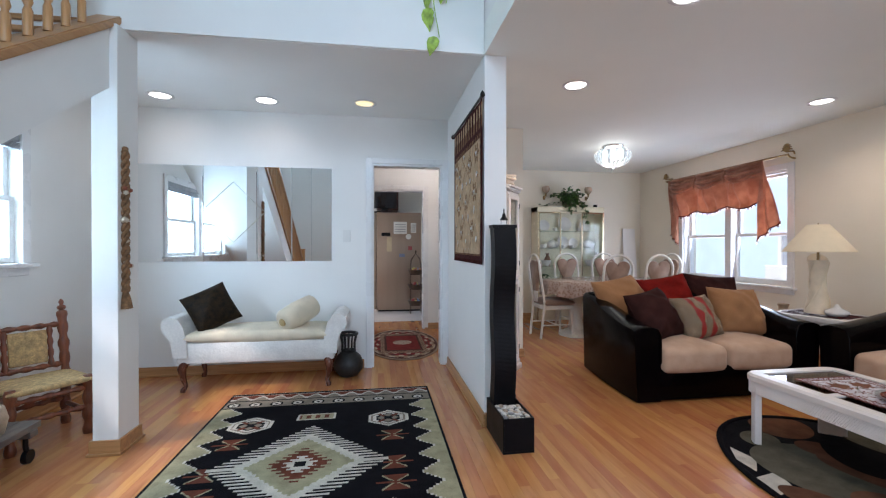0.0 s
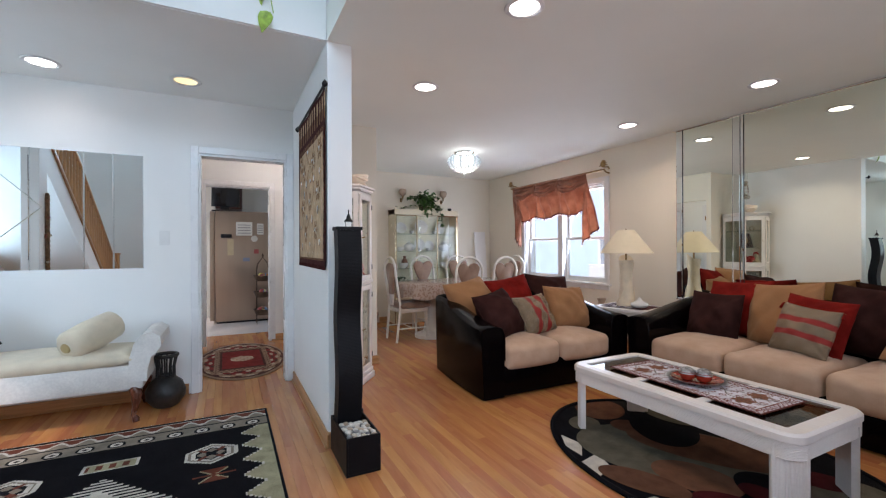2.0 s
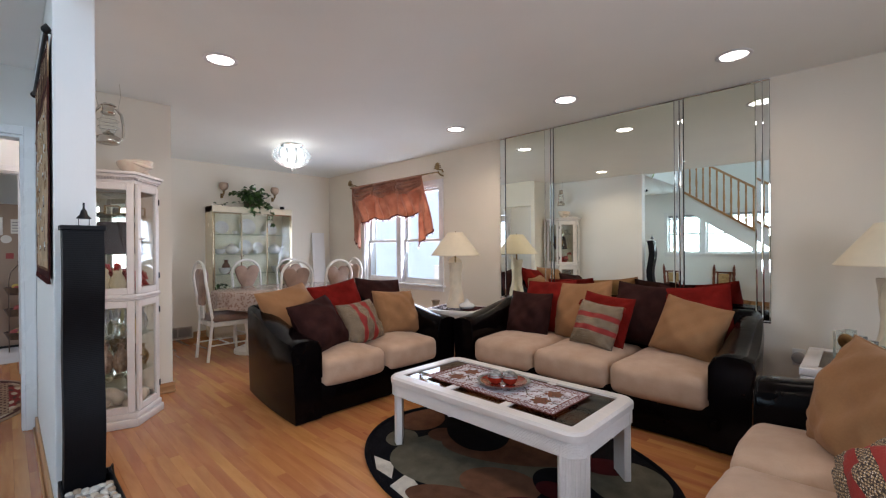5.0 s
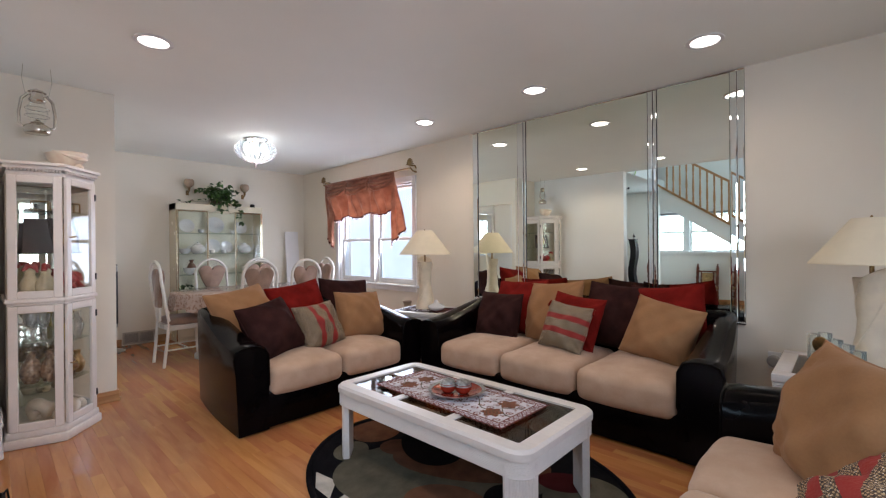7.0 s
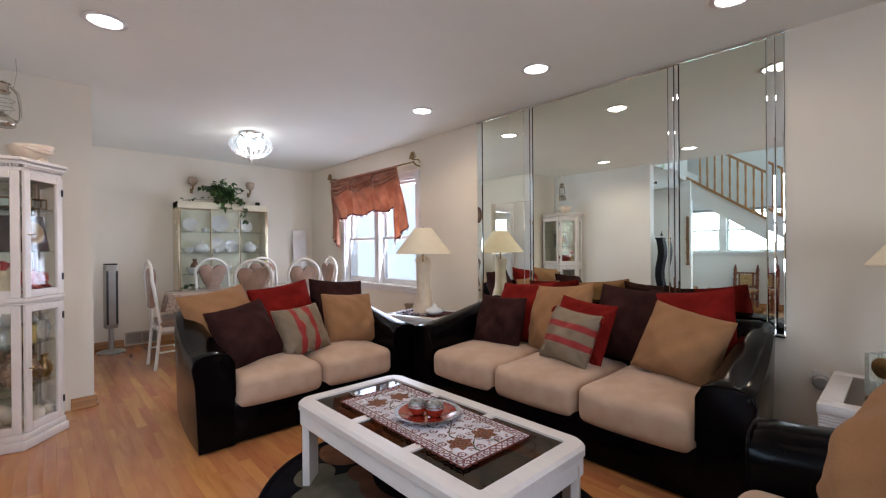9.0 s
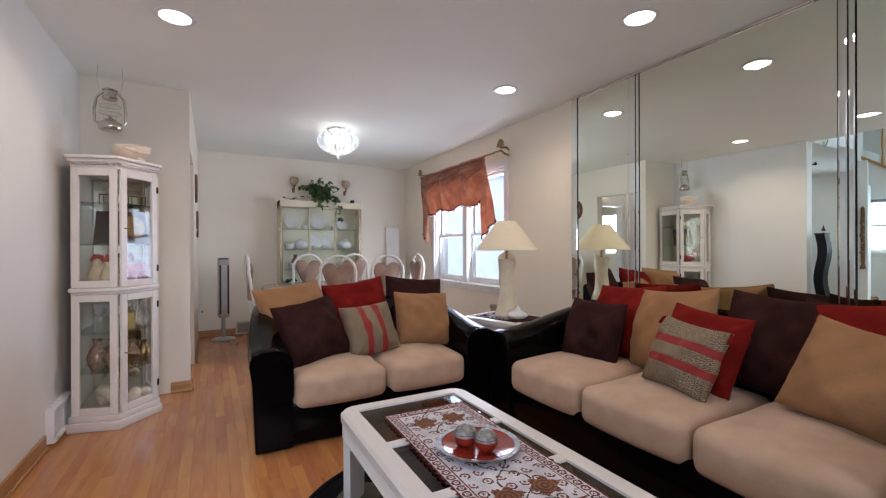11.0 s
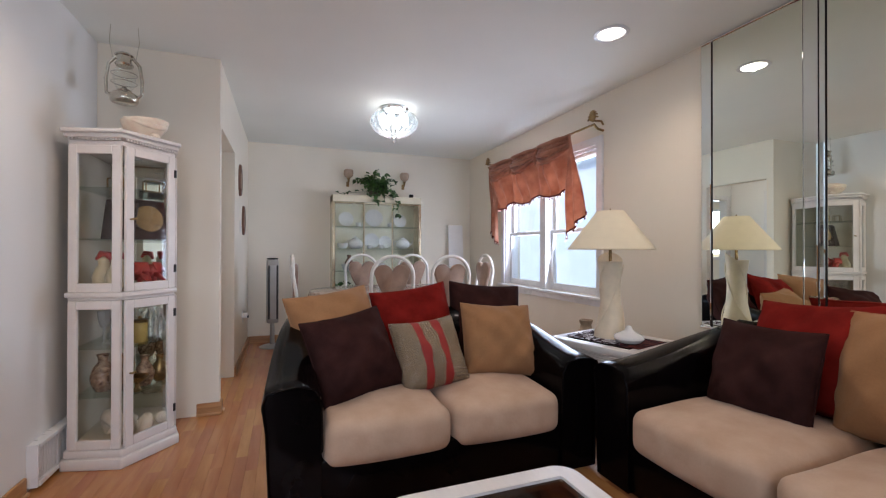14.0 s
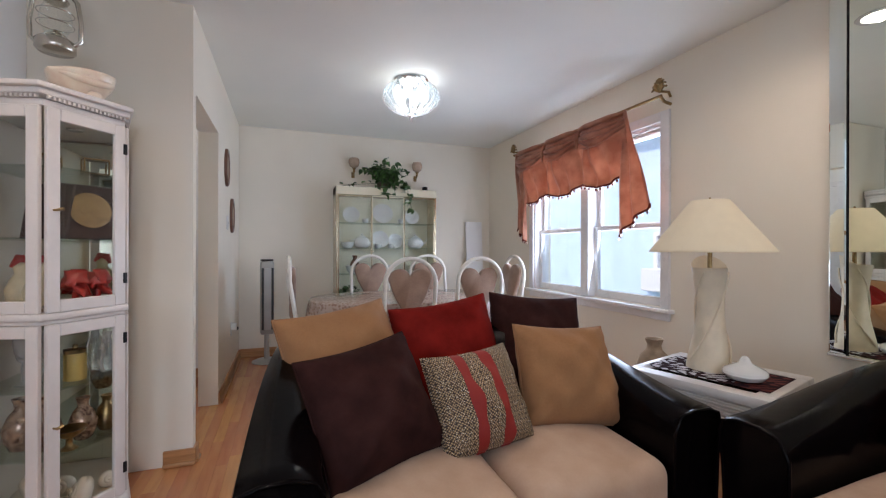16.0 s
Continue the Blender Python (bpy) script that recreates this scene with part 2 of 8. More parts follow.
def sweep(bm, pts, r, seg=8, closed=False, squash=1.0):
    """A round bar along points; r is a number or one per point."""
    pts = [Vector(p) for p in pts]
    n = len(pts)
    rs = r if isinstance(r, (list, tuple)) else [r] * n
    rings = []
    ref = None
    for i, p in enumerate(pts):
        a = pts[(i - 1) % n] if (closed or i > 0) else p
        b = pts[(i + 1) % n] if (closed or i < n - 1) else p
        d = (b - a).normalized()
        if ref is None:
            ref = d.cross(Vector((0, 0, 1)))
            if ref.length < 0.1:
                ref = d.cross(Vector((1, 0, 0)))
        ref = (ref - d * ref.dot(d)).normalized()
        up = d.cross(ref)
        rings.append([bm.verts.new(p + rs[i] * (ref * math.cos(2 * math.pi * k / seg) + up * squash * math.sin(2 * math.pi * k / seg))) for k in range(seg)])
    last = n if closed else n - 1
    for i in range(last):
        a, b = rings[i], rings[(i + 1) % n]
        for k in range(seg):
            bm.faces.new((a[k], a[(k + 1) % seg], b[(k + 1) % seg], b[k]))
    if not closed:
        bm.faces.new(list(reversed(rings[0])))
        bm.faces.new(rings[-1])
    return bm


def prism(bm, outline, z0, z1, bevel=0.0, seg=2):
    """An upright block over a plan outline."""
    lo = [bm.verts.new((x, y, z0)) for x, y in outline]
    hi = [bm.verts.new((x, y, z1)) for x, y in outline]
    n = len(outline)
    fs = [bm.faces.new(list(reversed(lo))), bm.faces.new(hi)]
    for i in range(n):
        fs.append(bm.faces.new((lo[i], lo[(i + 1) % n], hi[(i + 1) % n], hi[i])))
    bmesh.ops.recalc_face_normals(bm, faces=fs)
    if bevel > 0:
        es = list({e for v in lo + hi for e in v.link_edges})
        bmesh.ops.bevel(bm, geom=es, offset=bevel, segments=seg, profile=0.5, affect="EDGES", clamp_overlap=True)
    return bm


def moved(bm, m):
    bmesh.ops.transform(bm, matrix=m, verts=bm.verts)
    return bm


def loft(bm, rows, close_u=False):
    """A sheet of faces through rows of points."""
    vs = [[bm.verts.new(p) for p in row] for row in rows]
    for a, b in zip(vs, vs[1:]):
        for i in range(len(a) if close_u else len(a) - 1):
            j = (i + 1) % len(a)
            bm.faces.new((a[i], a[j], b[j], b[i]))
    return vs


def thick(bm, t):
    """Gives an open sheet thickness."""
    bmesh.ops.recalc_face_normals(bm, faces=bm.faces)
    bmesh.ops.solidify(bm, geom=bm.faces, thickness=t)
    return bm


def cushion(bm, w, d, h, m=None, puff=0.35, n=10, seed=0, lumps=0.006, sides=0.12, corner=0.0, sag=0.0):
    """A soft box pillow centred on the origin: w by d across, h thick, thinner at the rim."""
    rnd = random.Random(seed)
    ph = [rnd.uniform(0, 6.3) for _ in range(4)]
    def at(u, v, s):
        a = 1 - abs(u) ** 2.1
        b = 1 - abs(v) ** 2.1
        k = max(a, 0) ** puff * max(b, 0) ** puff
        z = s * h / 2 * k + lumps * math.sin(4 * u + ph[0]) * math.sin(3.4 * v + ph[1]) * k + lumps * 0.6 * math.sin(9 * u + ph[2]) * math.sin(8 * v + ph[3]) * k
        z += s * lumps * 0.5 * math.sin(17 * u + 6 * v + ph[1]) * math.sin(5 * v - 13 * u + ph[0]) * k * (1 - 0.7 * k)
        # creases running in from the corners
        e = abs(u * v)
        z += s * lumps * 0.55 * math.sin(20 * (abs(u) - abs(v)) + ph[2]) * e * k ** 0.5
        z *= 1 - sag * 3.0 * v
        rnd_c = 1 - corner * (u * v) ** 4
        return Vector((u * rnd_c * w / 2 * (1 - sides * (1 - v * v) * 0.5 * abs(u)), v * rnd_c * d / 2 * (1 - sides * (1 - u * u) * 0.5 * abs(v)) - sag * d * 0.45 * (1 - (u - 0.25 * math.sin(ph[3])) ** 2) * max(v, 0) ** 2, z))
    grid = [math.sin(math.pi / 2 * (2 * i / n - 1)) for i in range(n + 1)]
    top = [[bm.verts.new(at(u, v, 1)) for u in grid] for v in grid]
    bot = [[top[j][i] if i in (0, n) or j in (0, n) else bm.verts.new(at(u, v, -1)) for i, u in enumerate(grid)] for j, v in enumerate(grid)]
    for j in range(n):
        for i in range(n):
            bm.faces.new((top[j][i], top[j][i + 1], top[j + 1][i + 1], top[j + 1][i]))
            f = (bot[j][i], bot[j + 1][i], bot[j + 1][i + 1], bot[j][i + 1])
            if len(set(f)) == 4:
                bm.faces.new(f)
    if m:
        bmesh.ops.transform(bm, matrix=m, verts=bm.verts)
    return bm


def text_mesh(name, words, size, material, parent=None, m=None, depth=0.0006):
    cu = bpy.data.curves.new(name, "FONT")
    cu.body, cu.size, cu.extrude, cu.align_x, cu.align_y = words, size, depth, "CENTER", "CENTER"
    tmp = new(name, cu)
    dg = bpy.context.evaluated_depsgraph_get()
    me = bpy.data.meshes.new_from_object(tmp.evaluated_get(dg))
    bpy.data.objects.remove(tmp)
    me.materials.append(material)
    ob = new(name, me)
    ob.parent = parent
    if m:
        ob.matrix_basis = m
    return ob


# ---- structure ----
H = 2.44           # ceiling
XW, XE = -2.45, 4.36
YS, YN = -1.55, 6.66
UP = 4.95          # top of the stair hall


def structure(name, bm, material, label, category="wall", smooth=None):
    return tagged(part(name, bm, material, None, "", smooth), label, category, "", "structure")


def wall_with_holes(name, axis, at, t, lo, hi, z0, z1, holes, material, label):
    """A wall along y (axis x) or along x (axis y), from at to at + t, with rectangular openings (a, b, z0, z1)."""
    bm = B()
    cuts = sorted(holes)
    def put(a, b, c, d):
        if b - a < 1e-4 or d - c < 1e-4:
            return
        if axis == "x":
            box(bm, min(at, at + t), max(at, at + t), a, b, c, d)
        else:
            box(bm, a, b, min(at, at + t), max(at, at + t), c, d)
    x = lo
    for a, b, c, d in cuts:
        put(x, a, z0, z1)
        put(a, b, z0, c)
        put(a, b, d, z1)
        x = b
    put(x, hi, z0, z1)
    return structure(name, bm, material, label)


# outer and inner walls
wall_east = wall_with_holes("wall_east", "x", XE, 0.2, YS, YN, 0, H + 0.2, [(3.965, 5.595, 0.735, 2.03)], WALL,
                            "cream painted living room wall with a double window")
wall_north = structure("wall_north", slab(1.435, XE + 0.2, YN, YN + 0.15, 0, H + 0.2), WALL, "cream painted dining room end wall")
wall_dining_west = wall_with_holes("wall_dining_west", "x", 1.435, -0.13, 4.30, YN, 0, H + 0.2, [(4.375, 5.21, 0, 1.99)], WALL,
                                   "cream painted wall with a cased opening to the hall")
wall_cross = structure("wall_cross", slab(0.59, 1.305, 4.30, 4.42, 0, H + 0.2), WALL, "short cream painted cross wall behind the curio cabinet")
wall_partition = structure("wall_partition", slab(0.59, 0.74, 2.64, 4.30, 0, H, bevel=0.006), WALL_F, "white painted partition wall between foyer and living room")
wall_foyer_north = wall_with_holes("wall_foyer_north", "y", 4.12, 0.12, XW, 0.59, 0, H + 0.2, [(-0.16, 0.53, 0, 1.985)], WALL_F,
                                   "white painted foyer wall with a cased doorway")
wall_west = wall_with_holes("wall_west", "x", XW, -0.18, YS, 4.24, 0, UP, [(1.32, 3.12, 1.07, 1.92)], WALL_F,
                            "white painted stair wall with a double window")
wall_south = wall_with_holes("wall_south", "y", YS, -0.18, XW, XE + 0.2, 0, UP, [(-1.2, 0.2, 2.9, 4.0), (1.05, 2.45, 0.85, 2.05)], WALL_F,
                             "plain painted front wall")

# hall and kitchen
wall_hall_west = structure("wall_hall_west", slab(-0.42, -0.30, 4.24, 6.0, 0, H + 0.2), WALL_F, "white painted hall wall")
wall_hall_north = wall_with_holes("wall_hall_north", "y", 6.0, 0.12, -0.42, 1.305, 0, H + 0.2, [(-0.20, 0.55, 0, 1.985)], WALL_F,
                                  "white painted hall wall with the kitchen doorway")
wall_kitchen_north = structure("wall_kitchen_north", slab(-1.8, 1.305, 8.55, 8.7, 0, H + 0.2), WALL, "cream painted kitchen wall")
wall_kitchen_west = wall_with_holes("wall_kitchen_west", "x", -1.7, -0.15, 6.12, 8.55, 0, H + 0.2, [(6.75, 7.65, 1.0, 1.95)], WALL, "kitchen wall with a window")
wall_kitchen_south = structure("wall_kitchen_south", slab(-1.7, -0.42, 5.9, 6.0, 0, H + 0.2), WALL, "kitchen side wall")

# ceilings
ceiling = B()
box(ceiling, 0.59, XE, YS, 4.30, H, H + 0.2)
box(ceiling, 0.72, XE, 4.30, YN, H, H + 0.2)
structure("ceiling", ceiling, CEIL, "white painted living and dining room ceiling", "ceiling")
structure("ceiling_foyer", slab(XW, 0.588, 2.66, 4.12, H, H + 0.2), WALL_F, "white painted foyer ceiling", "ceiling")
structure("ceiling_hall", slab(-1.85, 1.305, 4.24, 8.7, H + 0.01, H + 0.2), WALL_F, "white hall and kitchen ceiling", "ceiling")
structure("ceiling_stair_hall", slab(XW, 0.75, YS, 2.8, UP, UP + 0.15), CEIL, "white ceiling high over the stair hall", "ceiling")
# upper edges of the stair hall
structure("wall_upper_north", slab(-1.66, 0.588, 2.645, 2.80, H + 0.004, UP), WALL_F, "white wall above the foyer ceiling edge")
structure("wall_upper_east", slab(0.592, 0.74, YS, 2.79, H + 0.2, UP), WALL_F, "white wall above the living room ceiling edge")
structure("wall_upper_landing", slab(XW, -1.66, 4.1, 4.24, H + 0.2, UP), WALL_F, "white wall behind the upper landing")
structure("wall_upper_side", slab(-1.66, -1.54, 2.80, 4.24, H + 0.2, UP), WALL_F, "white wall beside the upper landing")
structure("ceiling_landing", slab(XW, -1.54, 2.8, 4.24, UP, UP + 0.15), CEIL, "white ceiling over the upper landing", "ceiling")

# ground and neighbours
structure("ground", slab(-90, 90, -90, 90, -0.6, -0.5), mat("lawn", (0.09, 0.13, 0.05), 0.95, var=0.3, scale=0.7, fine=0.5, fine_scale=30),
          "grass lawn round the house", "ground")

# floor
SUB = structure("floor", slab(XW, XE, YS, YN, -0.2, -0.014), JOINT, "strip oak floor with a satin varnish", "floor")
structure("floor_hall", slab(-1.8, 1.305, YN, 8.6, -0.2, 0.0), mat("kitchen_vinyl", (0.62, 0.56, 0.50), 0.22, var=0.08, scale=2), "pale glossy kitchen floor", "floor")


def baseboards():
    def run(x0, x1, y0, y1, m):
        tagged(part("baseboard", slab(x0, x1, y0, y1, 0.0, 0.085, bevel=0.004, seg=1), m, None), "honey oak baseboard along the wall foot", "baseboard", "", "structure")
        d = 0.012
        sx0, sx1, sy0, sy1 = x0, x1, y0, y1
        if x1 - x0 > y1 - y0:
            (sy0, sy1) = (y0 - d, y0) if m is not OAK_X or y0 > 2 else (y1, y1 + d)
        else:
            (sx0, sx1) = (x0 - d, x0) if x0 > 2 or abs(x0 - 0.575) < 0.01 else (x1, x1 + d)
        tagged(part("trim", slab(sx0, sx1, sy0, sy1, 0.0, 0.02, bevel=0.006, seg=2), m, None), "oak quarter-round shoe moulding at the floor", "trim", "", "structure")
    run(XW, -0.235, 4.105, 4.12, OAK_X)
    run(0.575, 0.59, 2.60, 4.09, OAK_Y)
    run(0.575, 0.74, 2.625, 2.64, OAK_X)
    run(0.74, 0.755, 2.60, 3.50, OAK_Y)
    run(1.30, 1.45, 4.285, 4.30, OAK_X)
    run(1.435, 1.45, 5.21, YN - 0.015, OAK_Y)
    run(1.435, 1.45, 4.30, 4.375, OAK_Y)
    run(1.45, 1.87, YN - 0.015, YN, OAK_X)
    run(2.24, XE, YN - 0.015, YN, OAK_X)
    run(XE - 0.015, XE, YS, YN - 0.015, OAK_Y)
    run(XW, XW + 0.015, 0.4, 4.105, OAK_Y)
    run(0.56, 1.305, 5.985, 6.0, OAK_X)
    run(-0.30, -0.285, 4.25, 5.98, OAK_Y)


baseboards()


def casing(name, plane, at, out, a, b, top, w, label, depth=0.12, side_only=False):
    """White casing round a doorway: two legs and a head, with jamb linings through the wall."""
    ob = thing(name, label, "door frame", kind="structure")
    def bx(u0, u1, v0, v1, z0, z1, bev):
        return slab(u0, u1, v0, v1, z0, z1, bevel=bev) if plane == "y" else slab(v0, v1, u0, u1, z0, z1, bevel=bev)
    f0, f1 = (at - out, at) if out > 0 else (at, at - out)
    part("leg", bx(a - w, a, f0, f1, 0, top + w, 0.004), TRIM, ob)
    part("leg", bx(b, b + w, f0, f1, 0, top + w, 0.004), TRIM, ob)
    part("head", bx(a, b, f0, f1, top, top + w, 0.004), TRIM, ob)
    g0, g1 = (at - 0.004, at + depth + 0.004)
    part("jamb", bx(a - 0.001, a + 0.018, g0, g1, 0, top, 0.002), TRIM, ob)
    part("jamb", bx(b - 0.018, b + 0.001, g0, g1, 0, top, 0.002), TRIM, ob)
    part("jamb", bx(a + 0.018, b - 0.018, g0, g1, top - 0.018, top + 0.001, 0.002), TRIM, ob)
    return ob


casing("door_1", "y", 4.12, 0.022, -0.16, 0.53, 1.985, 0.058, "white painted door casing to the hall")
casing("door_2", "y", 6.0, 0.02, -0.20, 0.55, 1.985, 0.058, "white painted door casing to the kitchen")


def planks():
    rnd = random.Random(4)
    w, gap = 0.0572, 0.0004
    near = []
    def quad_box(x0, x1, y0, y1):
        z0, z1, c = -0.012, 0.0, 0.0003
        lo = [(x0, y0, z0), (x1, y0, z0), (x1, y1, z0), (x0, y1, z0)]
        mid = [(x0, y0, z1 - c), (x1, y0, z1 - c), (x1, y1, z1 - c), (x0, y1, z1 - c)]
        hi = [(x0 + c, y0 + c, z1), (x1 - c, y0 + c, z1), (x1 - c, y1 - c, z1), (x0 + c, y1 - c, z1)]
        faces = [(8, 9, 10, 11)]
        for a, b in ((0, 4), (4, 8)):
            for i in range(4):
                j = (i + 1) % 4
                faces.append((a + i, a + j, b + j, b + i))
        return lo + mid + hi, faces
    verts, faces, shared = [], [], {}
    x = XW
    while x < XE:
        y = YS - rnd.random() * 0.9
        x1 = min(x + w, XE)
        while y < YN:
            length = rnd.choice((0.45, 0.6, 0.75, 0.9, 1.05, 1.2, 1.5))
            y0, y1 = max(y, YS), min(y + length, YN)
            if y1 - y0 > 0.02:
                cx, cy = (x + x1) / 2, (y0 + y1) / 2
                whole = y0 == y and y1 == y + length and x1 == x + w
                if 0.78 < cx < 1.95 and 1.1 < cy < 5.2 and whole and len(near) < 296:
                    near.append((x, y, length))
                else:
                    v, f = quad_box(x + gap / 2, x1 - gap / 2, y0 + gap / 2, y1 - gap / 2)
                    k = len(verts)
                    verts.extend(v)
                    faces.extend(tuple(i + k for i in q) for q in f)
            y += length
        x += w
    me = bpy.data.meshes.new("floor_planks")
    me.from_pydata(verts, [], faces)
    me.materials.append(OAK)
    rest = new("floor_planks", me)
    rest.parent = SUB
    tagged(rest, "satin varnished oak floor strips", "", "", "stuff")
    for x, y, length in near:
        if length not in shared:
            v, f = quad_box(0, w - gap, 0, length - gap)
            shared[length] = bpy.data.meshes.new("plank")
            shared[length].from_pydata(v, [], f)
            shared[length].materials.append(OAK)
        p = new("plank", shared[length])
        p.location = (x + gap / 2, y + gap / 2, 0)
        p.parent = SUB


# ---- sofas ----
def sofa(name, label, width, depth, seats, x, y, rz, group="", open_end=False):
    """Front towards local -y, left end at local x = 0. Low leather frame with sloping flared arms and loose suede seats."""
    ob = thing(name, label, "sofa", x, y, 0, rz, group)
    aw = 0.20
    part("base", slab(aw - 0.01, width - aw + 0.01, 0.022, depth - 0.1, 0.012, 0.255, bevel=0.015), LEATHER, ob, "black leather base rail", 40)
    def arm(x0, flip):
        bm = B()
        rows = []
        n = 22
        for i in range(n + 1):
            v = i / n
            yy = v * depth
            s = v * v * (3 - 2 * v)
            top = 0.575 + 0.155 * s
            flare = 0.035 * (1 - v)
            prof = []
            pts = [(0.005, 0.012), (-0.012 * 0.2, 0.2), (-0.012, 0.40), (-0.02 - flare * 0.3, top - 0.06), (-0.012 - flare * 0.2, top - 0.018), (0.03, top), (0.11, top + 0.004),
                   (aw - 0.035, top - 0.012), (aw - 0.005, top - 0.05), (aw, top - 0.12), (aw, 0.3), (aw, 0.012)]
            for px, pz in pts:
                if i == 0 and pz > 0.3:
                    pz = pz - 0.012
                px = px + 0.085 * v * v * max(0.0, 1 - px / aw)
                px2 = px if not flip else aw - px
                prof.append(Vector((x0 + px2, yy + (0.012 if i == 0 else 0), pz)))
            rows.append(prof)
        vs = loft(bm, rows)
        for row in (vs[0], vs[-1]):
            bm.faces.new(row)
        for a, b in zip(vs, vs[1:]):
            bm.faces.new((a[0], b[0], b[-1], a[-1]))
        bmesh.ops.recalc_face_normals(bm, faces=bm.faces)
        a = part("arm", bm, LEATHER, ob, "", 50)
        seam = []
        for px, pz in ((0.006, 0.02), (-0.010, 0.40), (-0.024, 0.51), (-0.010, 0.552), (0.035, 0.568), (0.11, 0.571), (aw - 0.03, 0.556), (aw - 0.002, 0.50), (aw, 0.3)):
            px2 = px if not flip else aw - px
            seam.append((x0 + px2, 0.008, pz))
        part("piping", sweep(B(), seam, 0.006, 6), LEATHER, a, "", 60)
    arm(0.0, False)
    if not open_end:
        arm(width - aw, True)
    else:
        part("end_panel", slab(width - aw - 0.012, width - aw + 0.012, 0.05, depth - 0.02, 0.03, 0.25, bevel=0.008), LEATHER, ob, "", 40)
    bm = B()
    rows = []
    for i in range(13):
        u = i / 12
        xx = aw * 0.55 + u * (width - 1.1 * aw)
        rows.append([Vector((xx, depth - 0.26, 0.2)), Vector((xx, depth - 0.25, 0.60)), Vector((xx, depth - 0.20, 0.72)), Vector((xx, depth - 0.12, 0.75)),
                     Vector((xx, depth - 0.03, 0.735)), Vector((xx, depth - 0.005, 0.66)), Vector((xx, depth - 0.005, 0.03)), Vector((xx, depth - 0.25, 0.03))])
    vs = loft(bm, rows, True)
    bm.faces.new(vs[0])
    bm.faces.new(vs[-1])
    bmesh.ops.recalc_face_normals(bm, faces=bm.faces)
    part("backrest", bm, LEATHER, ob, "", 50)
    span = (width - 2 * aw) / seats
    for i in range(seats):
        bm = slab(-span / 2 + 0.004, span / 2 - 0.004, -0.38, 0.36, -0.115, 0.085, bevel=0.058, seg=6)
        bmesh.ops.subdivide_edges(bm, edges=[e for e in bm.edges if e.calc_length() > 0.2], cuts=7, use_grid_fill=True)
        rnd = random.Random(i + seats * 7)
        p1, p2 = rnd.uniform(0, 6), rnd.uniform(0, 6)
        for v in bm.verts:
            k = max(0, 1 - (2 * v.co.x / span) ** 2) * max(0, 1 - (v.co.y / 0.36) ** 2)
            if v.co.z > 0:
                v.co.z += 0.042 * k + 0.005 * math.sin(14 * v.co.x + p1) * math.sin(11 * v.co.y + p2) + 0.003 * math.sin(31 * v.co.x + 9 * v.co.y + p2)
            if v.co.y < -0.2:
                v.co.y -= 0.02 * max(0, 1 - (2 * v.co.x / span) ** 2)
        c = part("seat_cushion", bm, SUEDE, ob, "cream suede seat cushion", 60)
        c.location = (aw + span * (i + 0.5), 0.385, 0.325)
    return ob


LOVE = sofa("loveseat", "black leather loveseat with cream suede seat cushions", 1.57, 1.0, 2, 1.80, 2.81, 0, "seating round the coffee table")
SOFA = sofa("sofa", "long black leather sofa with three cream suede seats", 2.22, 0.99, 3, 3.32, 2.75, -90, "seating round the coffee table")
LOVE2 = sofa("loveseat", "black leather loveseat with cream suede cushions backed to the front wall", 1.47, 1.0, 2, 3.07, 0.45, 180, "seating round the coffee table", True)


